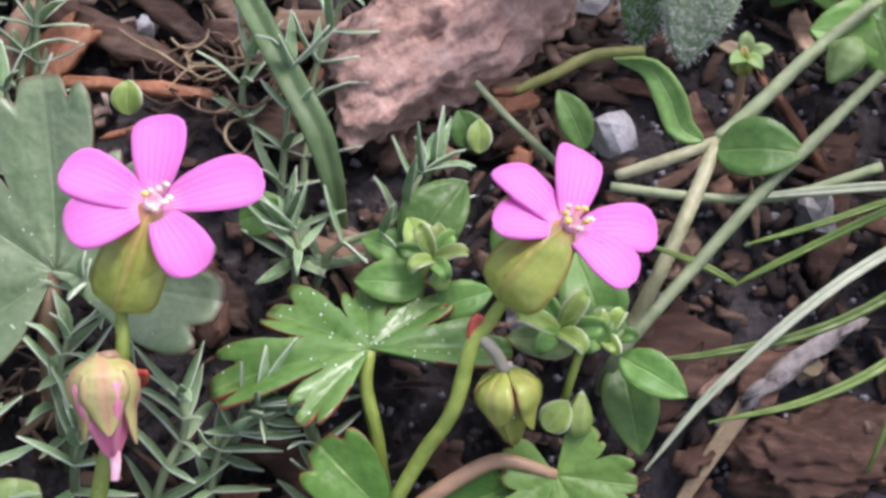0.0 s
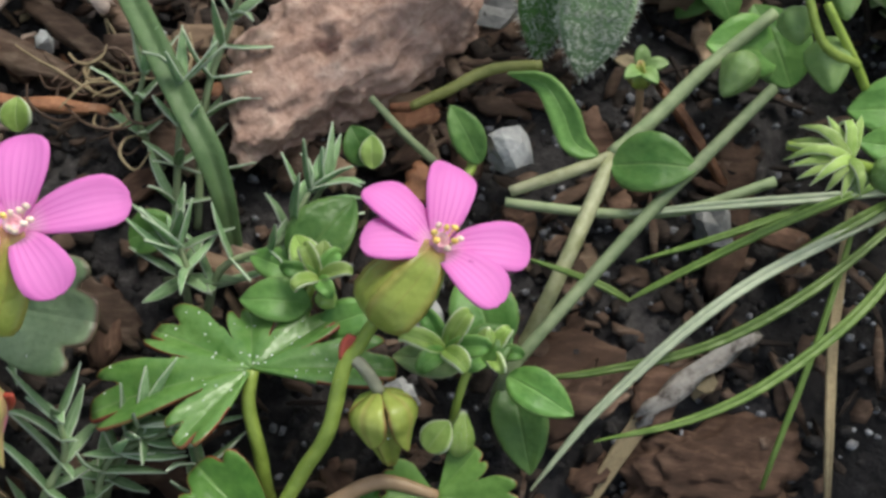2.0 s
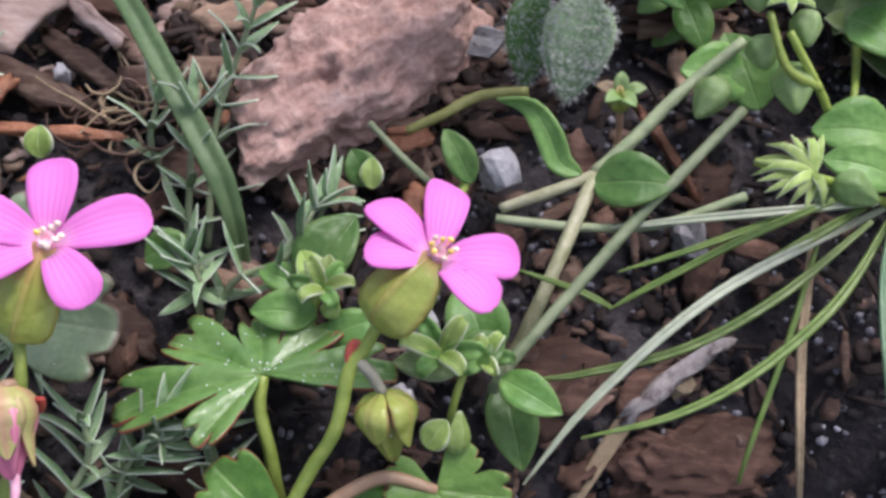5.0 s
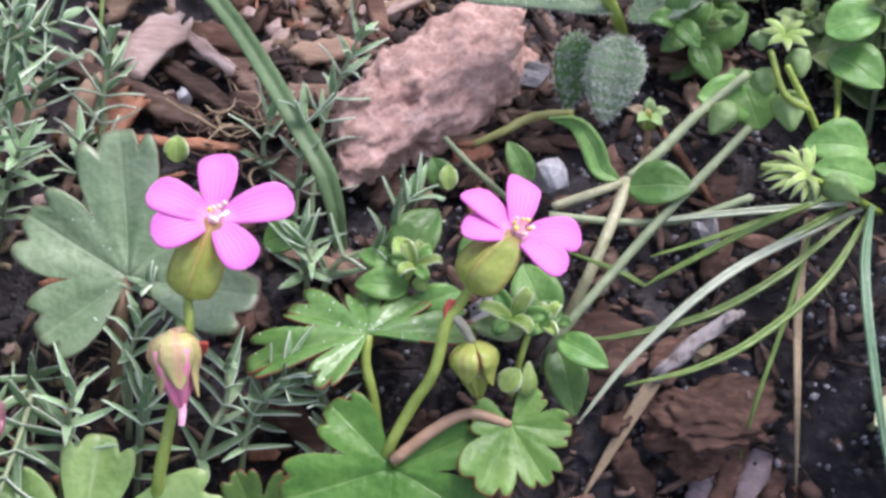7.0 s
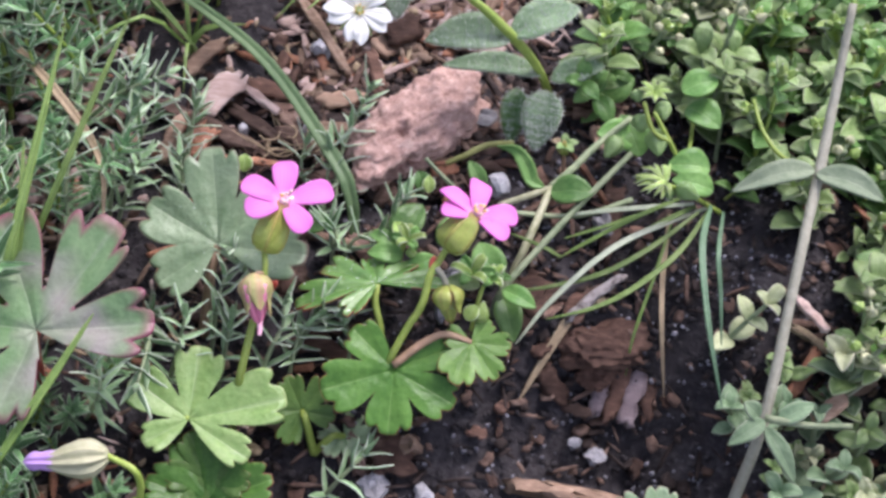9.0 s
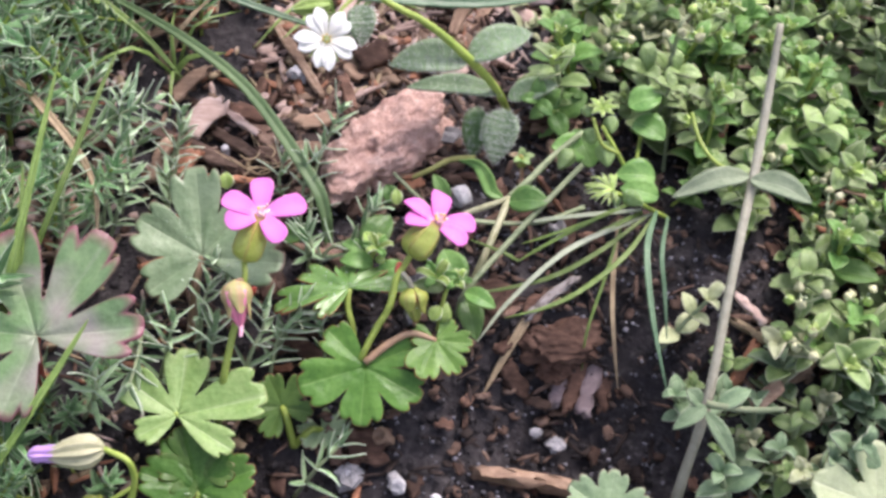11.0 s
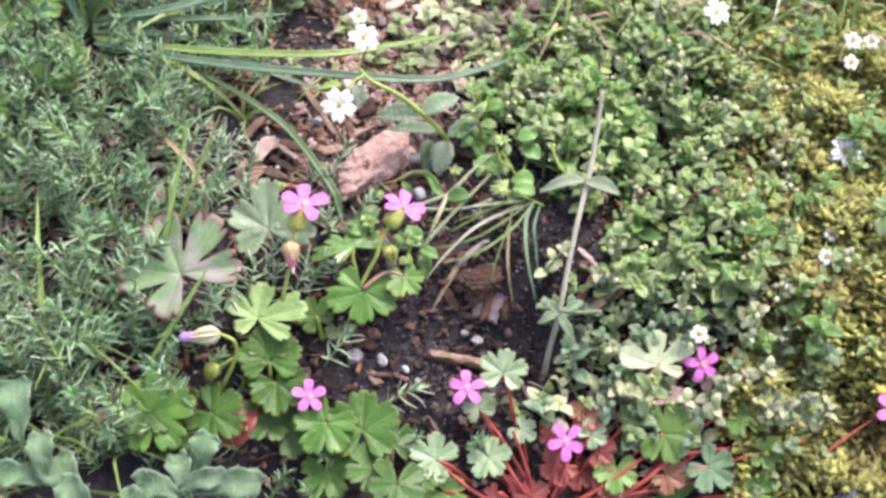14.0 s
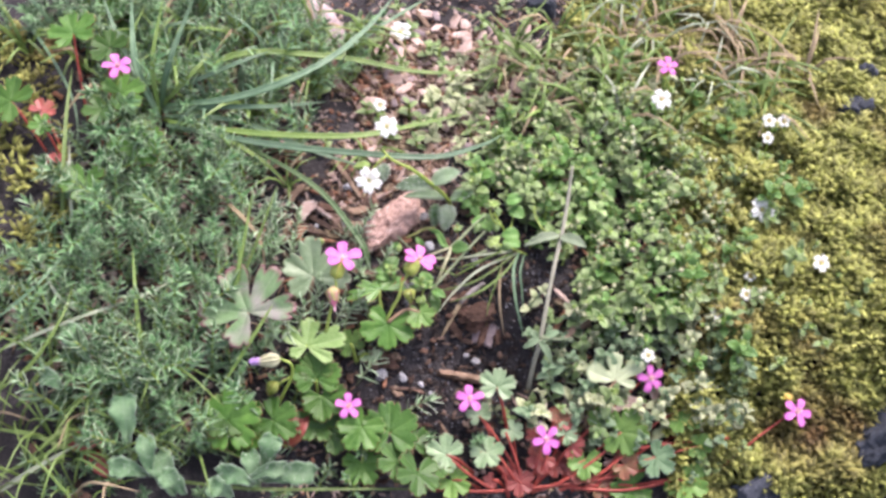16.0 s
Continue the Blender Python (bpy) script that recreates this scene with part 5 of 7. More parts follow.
chip([(11.7, -10.1, -7.6), (15.9, -13.5, -12.6)], 3.0, 1.6, BARK, "brown bark chip", 22)
chip([(48.2, -3.1, -1.8), (58.9, -10.3, -3.9)], 1.2, 0.9, STRAW, "dry straw stalk", 23, "twig", "twig")
chip([(48.2, -13.9, -6.8), (53.1, -6.5, -2.7)], 1.8, 1.0, NEEDLE, "reddish splinter", 24)
chip([(52.6, -15.2, -6.8), (61.7, -9.7, -3.7)], 3.6, 1.2, WOOD, "pinkish brown wood chip", 25)
chip([(-13.9, -25.9, -11.0), (-6.8, -25.0, -10.1)], 6.0, 2.5, BARK, "pale brown bark piece", 26)
chip([(-51.8, 52.9, 2.0), (-43.1, 55.0, 2.0)], 1.6, 1.0, NEEDLE, "reddish splinter", 27)
chip([(-48.8, 34.6, 1.9), (-42.7, 42.3, 2.9)], 2.4, 1.0, WOOD, "brown bark splinter", 28)
chip([(-33.2, 57.3, 2.0), (-20.5, 35.1, 1.8)], 1.5, 1.1, WOOD, "brown twig", 29, "twig", "twig")
chip([(-19.3, 44.4, 0.9), (-15.5, 35.0, 0.8)], 2.0, 1.2, BARK, "reddish bark piece", 30)
chip([(-16.3, 46.5, 1.9), (-10.3, 50.3, 2.9)], 5.0, 1.5, BARK, "curved reddish bark flake", 31)
chip([(-49.8, 145.4, 2.0), (-36.1, 113.5, 2.0)], 14.0, 2.5, SLATY, "large purplish grey bark slab", 32)
for n, (points, width, shade, label) in enumerate((
    ([(-50.3, 16.7, 1.4), (-46.0, 25.4, 2.7)], 1.6, NEEDLE, "reddish wood splinter leaning on the litter"), ([(-48.5, 15.4, 2.3), (-47.3, 25.3, 3.7)], 2.0, WOOD, "pinkish brown wood splinter"),
    ([(-40.6, 29.9, 0.8), (-31.3, 22.1, 1.6)], 2.0, SHRED, "rough dark brown twig"), ([(-34.6, 32.9, 0.8), (-29.0, 26.9, 0.7)], 3.4, SHRED, "curled dark bark shred"), ([(-32.1, 25.8, 0.7), (-25.0, 21.4, 0.5)], 2.4, SHRED, "curled dark bark shred"),
    ([(-39.1, 33.3, 1.8), (-30.3, 31.6, 1.8)], 3.0, BARK, "dark brown bark strip"), ([(-27.4, 16.5, 0.3), (-21.4, 13.5, 0.0)], 2.4, SHRED, "dark fibrous bark shred"), ([(-26.4, 31.1, 0.8), (-18.7, 33.5, 1.8)], 2.6, WOOD, "weathered wood strip by the stone"),
    ([(-18.3, 7.7, -0.5), (-13.8, -0.6, -1.8)], 2.6, SHRED, "dark fibrous bark shred"), ([(-30.8, 2.8, -1.0), (-24.2, -1.6, -1.8)], 2.6, SHRED, "dark fibrous bark shred"), ([(-37.1, -5.1, -2.1), (-31.9, -9.2, -3.2)], 1.6, SHRED, "dark fibrous bark shred"),
    ([(-23.2, -9.5, -3.6), (-16.0, -13.4, -6.1)], 3.0, BARK, "dark brown bark strip"), ([(10.2, 21.2, 0.4), (13.5, 10.9, -1.4)], 2.0, BARK, "dark brown bark strip"), ([(-3.2, 15.7, -0.9), (-4.1, 11.5, -0.2)], 1.8, NEEDLE, "reddish wood splinter under the leaves"),
    ([(6.9, 11.7, -1.3), (12.7, 16.4, 0.1)], 1.0, SHRED, "thin dark root piece"), ([(9.5, 4.2, -2.2), (11.0, 8.9, -0.6)], 1.4, WOOD, "pale slanting wood splinter"), ([(7.1, -6.5, -4.8), (12.5, -0.8, -2.2)], 2.2, BARK, "dark brown bark strip"),
)):
    chip(points, width, 0.9, shade, label, 120 + n)
n = 0
for at, size, material in (
    (((-12.3, -29.5, -11.7)), 2.6, GREY), (((-4.7, -30.3, -12.6)), 1.7, QUARTZ), (((-27.4, 42.9, 1.9)), 1.4, QUARTZ), (((-27.3, 25.1, 1.6)), 0.9, QUARTZ), (((-37.4, 24.2, 1.6)), 1.0, QUARTZ),
    (((19.8, -1.3, -2.6)), 1.2, STRAW), (((-3.6, -4.0, -3.7)), 1.8, GREY), (((-2.2, 1.7, -2.6)), 2.0, GREY), (((20.6, 11.3, -0.3)), 2.0, GREY), (((1.3, 30.7, 0.7)), 2.2, GREY),
    (((21.5, -19.6, -18.4)), 1.5, GREY), (((-4.2, -30.6, -12.8)), 1.1, QUARTZ), (((1.8, -32.0, -13.9)), 1.0, QUARTZ), (((-7.3, -23.9, -9.6)), 1.8, WOOD), (((-11.8, -29.7, -11.8)), 1.2, QUARTZ),
    (((5.2, -34.6, -15.5)), 0.9, QUARTZ), (((17.9, -18.4, -16.7)), 1.2, GREY), (((1.1, -38.8, -17.1)), 1.6, BARK), (((-25.9, 42.8, 0.9)), 1.2, QUARTZ), (((52.0, 146.5, 2.0)), 6.0, ROCK),
    (((117.9, -62.9, -27.9)), 8.0, ROCK), (((166.0, -43.8, -21.6)), 13.0, ROCK), (((176.6, 90.2, 3.0)), 6.0, ROCK), (((184.5, 109.8, 3.0)), 5.0, ROCK),
):
    n += 1
    rock = material is ROCK
    lone("rock" if rock else "pebble", lump(at, (size, size * 0.8, size * 0.7), n + 20, (n * 31, n * 17, n * 53), 5 if rock else 2, 0.5 if rock else 0.6, 0.45 if rock else 0.35, crumb=0.6 if rock else 0), material,
         "dark blue-grey rock edge" if rock else "pale angular pebble on the soil" if material is QUARTZ else "small dull pebble on the soil", "rock" if rock else "pebble", "" if rock else "pebbles", "", not rock)


# ---- the wider bed: cranesbills, grass and weeds farther out ----
def flower_stem(parent, head, foot, bow=(0, 0, 0), r=0.5, material=None):
    a, b = np.asarray(foot, float), np.asarray(head, float)
    stem(parent, [a, (a + b) / 2 + np.asarray(bow, float), b], [r * 1.15, r, r * 0.8], material or STEM)


def rooted(centre, foot):
    """Where a leaf's stalk leaves the ground: part of the way back to the plant's foot."""
    p = 0.62 * np.asarray(centre, float) + 0.38 * np.asarray(foot, float)
    return (p[0], p[1], ground_z(p[0], p[1]) - 0.5)


def side_flower(parent, at, axis, foot, size=5.2, seed=0, turn=0, material=None, calyx=5.2):
    head = pink_flower(parent, at, axis, size, turn, calyx, None, 1.9, seed=seed)
    flower_stem(parent, np.asarray(at, float) - unit(axis) * calyx, foot, (0, 0, 3), 0.42, material)
    return head


# The bud on a hooked stalk and the low flower in front of the big leaf.
hook = thing("cranesbill", (-47.2, -39.5, -13.5), "cranesbill with a hooked violet bud and dark leaves", "wildflower")
spent_bud(hook, ((-53.6, -37.0, 7.0)), ((-45.3, -35.4, 7.0)), 2.15, PALECALYX, tuft=None, ribs=9, label="pale ribbed bud with a violet tip", groove=0.2)
part("petal", lathe(((-50.3, -36.4, 7.0)), (-1, -0.12, 0.05), [(0, 0.7), (1.2, 1.0), (2.4, 0.98), (3.3, 0.85), (4.0, 0.95), (4.6, 0.8), (5.1, 0.45), (5.4, 0.1)], 28, 7, 0.34), VIOLET, hook, "furled violet petals")
stem(hook, [(-45.5, -35.4, 7.0), (-41.6, -37.1, 6.0), (-42.0, -38.8, 0.0), (-45.6, -42.2, -8.0), (-47.8, -44.4, -15.3)], [0.4, 0.45, 0.5, 0.55, 0.6])
stem(hook, [(-42.1, -38.0, 0.0), (-46.7, -39.7, -3.0)], [0.35, 0.35])
spent_bud(hook, ((-49.8, -42.0, -6.0)), ((-46.9, -39.1, -2.0)), 2.0, CALYX, label="small green bud")
side_flower(hook, (-22.8, -45.6, -5.7), (0.1, -0.35, 0.93), (-33.7, -47.9, -18.2), 4.6, 3, 10)
HOOK_FOOT = ((-33.4, -55.0, -21.1))
for n, (centre, tip, shade, lobes, cut) in enumerate((
    (((-8.6, -51.7, -12.0)), ((-8.9, -40.7, -10.0)), LOBED_SHADED, 5, 0.28),
    (((-28.6, -51.1, -14.0)), ((-22.2, -43.4, -12.0)), LOBED_SHADED, 5, 0.4),
    (((-61.8, -52.7, -4.0)), ((-51.0, -50.0, -3.0)), LOBED_DARK, 5, 0.5),
    (((-47.6, -49.7, -9.0)), ((-39.5, -54.5, -10.0)), LOBED_SHADED, 5, 0.45),
    (((-62.6, -50.8, -4.0)), ((-66.4, -58.7, -5.0)), LOBED_DARK, 5, 0.5),
    (((-18.1, -50.8, -10.0)), ((-22.5, -58.3, -12.0)), LOBED_DARK, 5, 0.4),
    (((-34.1, -32.9, -4.0)), ((-37.2, -27.5, -2.0)), LOBED, 5, 0.45),
    (((-33.6, -48.2, -13.0)), ((-37.9, -55.3, -13.0)), LOBED_SHADED, 5, 0.4),
    (((-17.8, -59.4, -20.0)), ((-13.8, -66.6, -22.0)), LOBED_DARK, 5, 0.4),
)):
    leaf_on(hook, centre, tip, rooted(centre, HOOK_FOOT if n < 8 else FOOT), shade, up=(0.05 * (n % 3 - 1), -0.35, 1), lobes=lobes, spread=320, cut=cut, seed=30 + n, stalk=0.45, stalk_material=STEM_RED if n % 3 == 0 else STEM)

# The red-stemmed cranesbill in front.
ruddy = thing("cranesbill", (40.7, -61.7, -30.2), "red-stemmed cranesbill with small pink flowers", "wildflower")
RUDDY_FOOT = ((39.7, -63.8, -31.2))
for n, (at, way) in enumerate((((18.3, -40.0, -8.8), (-0.1, -0.3, 0.95)), ((81.6, -30.4, -9.0), (0.1, -0.6, 0.8)), ((44.3, -52.7, -13.0), (0.0, -0.5, 0.87)), ((131.2, -42.3, -9.0), (0.1, -0.4, 0.9)))):
    side_flower(ruddy, at, way, RUDDY_FOOT if n != 3 else ((102.0, -58.9, -29.0)), 5.0, 10 + n, n * 17, STEM_RED)
for n, (centre, tip, shade, cut) in enumerate((
    (((71.0, -47.8, -16.0)), ((80.5, -49.1, -15.0)), LOBED, 0.45), (((82.7, -55.1, -20.0)), ((88.2, -59.8, -21.0)), ROSETTE, 0.5),
    (((91.6, -40.7, -12.0)), ((100.4, -38.2, -10.0)), LOBED, 0.5), (((24.4, -54.3, -20.0)), ((28.1, -59.5, -20.0)), LOBED_PALE, 0.4), 
    (((28.0, -34.5, -10.0)), ((29.0, -27.8, -8.0)), LOBED_PALE, 0.4), (((10.8, -55.6, -20.0)), ((4.0, -53.6, -18.0)), LOBED_PALE, 0.5), (((49.4, -55.0, -26.0)), ((53.2, -58.7, -27.0)), REDLEAF, 0.45),
    (((58.6, -55.7, -22.0)), ((57.4, -62.2, -24.0)), LOBED, 0.4), (((48.6, -42.8, -14.0)), ((45.6, -41.2, -13.0)), REDLEAF, 0.5), (((33.5, -59.2, -26.0)), ((30.3, -56.7, -26.0)), REDLEAF, 0.5),
     (((108.5, -40.3, -16.0)), ((113.5, -36.8, -14.0)), LOBED_PALE, 0.4), 
    (((75.7, -62.0, -28.0)), ((67.6, -64.7, -28.0)), LOBED_DARK, 0.4), (((93.1, -60.5, -26.0)), ((100.8, -64.1, -27.0)), LOBED, 0.4), (((40.9, -48.9, -18.0)), ((38.4, -46.9, -17.0)), REDLEAF, 0.5),
    (((13.1, -62.1, -26.0)), ((18.9, -65.7, -27.0)), LOBED, 0.4),  
    (((26.7, -61.4, -27.0)), ((24.4, -63.5, -28.0)), REDLEAF, 0.45), (((53.7, -51.5, -20.0)), ((58.6, -49.7, -19.0)), REDLEAF, 0.45), (((63.9, -62.3, -28.0)), ((69.0, -60.1, -28.0)), REDLEAF, 0.45), (((44.0, -55.0, -22.0)), ((38.5, -57.5, -23.0)), REDLEAF, 0.4), (((57.0, -58.5, -24.0)), ((60.5, -62.5, -25.0)), REDLEAF, 0.4), (((36.0, -62.5, -26.0)), ((41.0, -65.0, -27.0)), REDLEAF, 0.4), (((72.0, -57.0, -22.0)), ((77.0, -59.5, -23.0)), REDLEAF, 0.4), (((50.0, -44.0, -15.0)), ((54.5, -42.5, -14.0)), REDLEAF, 0.4),
    
)):
    leaf_on(ruddy, centre, tip, rooted(centre, RUDDY_FOOT), shade, up=(0.06 * (n % 3 - 1), -0.4, 1), lobes=5, spread=320, cut=cut, seed=50 + n, stalk=0.5, stalk_material=STEM_RED)
for n, (centre, tip, shade) in enumerate(((((21.8, -43.5, -14.0)), ((19.9, -39.0, -13.0)), LOBED_PALE), (((33.0, -48.0, -16.0)), ((36.7, -50.7, -16.0)), LOBED_PALE), (((62.8, -44.0, -14.0)), ((59.3, -41.6, -13.0)), LOBED), (((97.5, -51.5, -18.0)), ((102.6, -52.5, -18.0)), LOBED), (((51.5, -48.8, -17.0)), ((55.1, -46.0, -16.0)), LOBED_PALE))):
    leaf_on(ruddy, centre, tip, rooted(centre, RUDDY_FOOT), shade, up=(0.1 * (n % 3 - 1), -0.4, 1), lobes=5, spread=310, cut=0.42, seed=150 + n, stalk=0.4, stalk_material=STEM_RED)
leaf_on(ruddy, (68.9, -32.6, -7.0), (72.0, -24.1, -3.8), rooted((68.9, -32.6, -7.0), RUDDY_FOOT), LOBED_CREAM, up=(0, -0.35, 0.94), angles=(-86, -36, 18, 92), reach=(0.72, 1.2, 1.02, 1.12), cut=0.6, tooth=0.06, ripple=0.02, gap=1.22, seed=49, stalk=0.5, stalk_material=STEM_ROSY, label="broad pale creamy lobed leaf")
for points in ([(5.5, -64.1, -29.4), (24.8, -64.9, -28.5), (44.1, -63.5, -27.1), (63.7, -60.8, -25.9), (81.4, -57.3, -24.3)], [(40.6, -64.2, -30.3), (51.8, -61.7, -25.3), (65.4, -53.2, -20.3), (73.2, -46.2, -16.8)], [(38.6, -64.2, -30.3), (33.3, -60.3, -24.5), (28.3, -54.0, -20.5)], [(69.4, -52.8, -21.1), (88.9, -50.2, -18.8), (108.7, -48.1, -17.8)], [(60.0, -63.9, -29.3), (69.6, -57.5, -24.4), (81.3, -50.8, -20.1)], [(32.8, -65.7, -31.0), (30.5, -59.1, -25.0), (22.5, -54.1, -20.4)], [(37.6, -64.6, -30.5), (35.1, -57.2, -22.1), (30.9, -49.1, -15.1)], [(40.6, -63.8, -30.2), (43.9, -58.8, -22.9), (46.5, -51.8, -17.6)], [(50.2, -63.7, -29.2), (63.5, -59.8, -24.4), (72.8, -53.9, -18.6)], [(71.6, -52.3, -21.8), (65.8, -58.1, -25.6), (60.2, -63.1, -29.9)], [(28.8, -64.8, -29.5), (18.8, -60.7, -24.4), (12.8, -57.3, -20.7)], [(52.1, -63.0, -27.9), (71.4, -64.1, -27.4), (91.1, -60.6, -25.8)]):
    stem(ruddy, points, [0.62, 0.55, 0.42], STEM_RED, "runner")
spent_bud(ruddy, ((42.3, -46.2, -12.0)), ((43.7, -50.1, -14.0)), 2.0, PALECALYX, label="pale faded bud")

# The small cranesbill by the grass tuft.
corner = thing("cranesbill", (-117.9, 38.2, 3.9), "small cranesbill with one pink flower", "wildflower")
CORNER_FOOT = ((-121.9, 38.6, -0.1))
side_flower(corner, (-111.1, 70.2, 34.0), (0.05, -0.2, 0.98), ((-117.3, 61.4, 6.0)), 5.4, 21, 20)
for n, (centre, tip, shade) in enumerate(((((-119.4, 31.2, 16.0)), ((-120.1, 22.0, 14.0)), LOBED_DARK), (((-103.6, 47.0, 18.0)), ((-95.5, 38.7, 17.0)), LOBED_DARK), (((-118.1, 87.7, 26.0)), ((-125.9, 90.8, 27.0)), LOBED_DARK), (((-133.1, 94.6, 26.0)), ((-136.9, 104.3, 27.0)), LOBED_DARK), (((-110.8, 66.3, 24.0)), ((-103.2, 71.0, 24.0)), LOBED_DARK), (((-132.2, 41.6, 12.0)), ((-135.0, 45.5, 12.0)), REDLEAF), (((-140.3, 58.8, 14.0)), ((-145.1, 57.2, 14.0)), LOBED_DARK), (((-142.6, 67.7, 12.0)), ((-139.2, 72.3, 12.0)), REDLEAF), (((-117.2, 59.4, 22.0)), ((-119.1, 51.9, 21.0)), LOBED_DARK), (((-154.0, 69.7, 14.0)), ((-163.6, 75.1, 14.0)), LOBED_DARK))):
    leaf_on(corner, centre, tip, rooted(centre, CORNER_FOOT), shade, up=(0, -0.35, 1), lobes=5, spread=320, cut=0.5, seed=90 + n, stalk=0.45, stalk_material=STEM_RED)

# The long grass tuft at the back.
tuft = thing("grass_tuft", (-99.8, 76.0, 2.0), "tuft of long bluish grass blades bent outwards", "grass", "grass tufts")
for n, (points, width) in enumerate((
    ([(-95.9, 63.8, 10.0), (-56.2, 45.4, 22.0), (-21.3, 38.7, 26.0), (4.9, 39.9, 24.0), (21.9, 51.3, 18.0), (31.6, 62.8, 12.0)], 3.2), ([(-95.5, 65.8, 10.0), (-61.1, 52.2, 20.0), (-25.9, 50.5, 22.0), (-5.4, 59.5, 18.0), (18.6, 75.2, 10.0)], 3.0),
    ([(-98.0, 71.6, 10.0), (-72.7, 64.7, 20.0), (-51.7, 64.3, 22.0), (-35.7, 69.2, 20.0)], 2.6), ([(-98.8, 73.6, 10.0), (-68.3, 66.2, 24.0), (-39.6, 77.4, 30.0), (-21.6, 101.2, 28.0), (-11.2, 125.8, 24.0)], 3.4),
    ([(-99.7, 80.4, 10.0), (-71.0, 90.4, 22.0), (-32.3, 92.8, 20.0), (-1.4, 92.6, 14.0), (30.8, 101.9, 6.0)], 3.2), ([(-99.3, 73.0, 10.0), (-93.9, 77.2, 30.0), (-85.5, 98.9, 44.0)], 3.0), ([(-99.8, 68.6, 10.0), (-107.5, 80.6, 26.0), (-110.9, 104.4, 38.0)], 3.4),
    ([(-99.3, 73.0, 10.0), (-86.9, 79.7, 22.0), (-75.5, 97.8, 24.0)], 2.4), ([(-99.9, 78.9, 10.0), (-74.1, 81.3, 24.0), (-58.0, 91.2, 24.0)], 2.4), ([(-97.2, 68.7, 10.0), (-68.6, 61.4, 16.0), (-38.5, 49.1, 14.0), (-17.6, 48.5, 6.0)], 2.4),
    ([(-99.5, 70.0, 10.0), (-100.7, 78.9, 28.0), (-96.9, 98.3, 44.0)], 2.2), ([(-100.2, 68.6, 10.0), (-114.8, 91.5, 24.0), (-124.8, 112.9, 30.0)], 2.4), ([(-97.8, 70.1, 10.0), (-53.4, 81.2, 16.0), (-11.0, 123.6, 14.0), (3.0, 140.9, 10.0)], 2.2), ([(-97.5, 68.5, 8.0), (-76.7, 57.3, 14.0), (-57.5, 48.0, 8.0), (-46.8, 39.8, 1.9)], 2.2),
)):
    grass_blade(tuft, points, width * 0.78, GRASS_BLUE if n % 3 != 1 else GRASS, 0.35)

# The tall pale twig with its pair of downy leaves.
twig = thing("tall_stalk", (41.3, -28.2, -17.2), "tall pale downy stalk with a pair of leaves", "weed")
stem(twig, [(39.8, -30.4, -17.9), (40.6, -27.0, -10.0), (42.8, -19.6, -1.0), (45.8, -4.6, 8.0), (48.0, 5.0, 12.0), (50.2, 13.4, 14.4), (52.3, 24.8, 21.0), (53.4, 33.6, 28.6)], [0.95, 0.85, 0.8, 0.75, 0.78, 0.85, 0.7, 0.6], DRYSTEM)
hairy = oval(twig, ((49.3, 13.2, 14.6)), ((36.5, 7.8, 15.0)), 3.6, GREYLEAF, 0.15, 0.5)
oval(twig, ((49.5, 12.5, 14.6)), ((58.5, 7.9, 15.0)), 4.4, GREYLEAF, 0.15, 0.4)
stem(twig, [(48.9, 13.4, 14.6), (43.8, 13.4, 17.0), (41.2, 17.1, 18.0), (40.1, 22.2, 19.0)], [0.4, 0.35, 0.3], STEM)
stem(twig, [(42.1, -20.9, 1.0), (47.8, -22.1, 2.0), (53.5, -22.3, 3.0)], [0.6, 0.5, 0.4], STEM_PALE)
for base, tip in ((((42.0, -21.3, 1.0)), ((36.8, -24.9, 0.0))), (((42.1, -22.0, 0.5)), ((46.5, -28.6, -3.0))), (((43.8, -21.3, 1.0)), ((48.7, -19.2, 3.0))), (((41.2, -20.9, 1.0)), ((38.8, -19.7, 3.0)))):
    oval(twig, base, tip, 2.7, OVAL_DOWNY)

def wavy_shape(u):
    return max(0.05, (math.sin(math.pi * min(1.0, u**1.12)) ** 0.8) * (1 + 0.09 * math.sin(u * 30)))


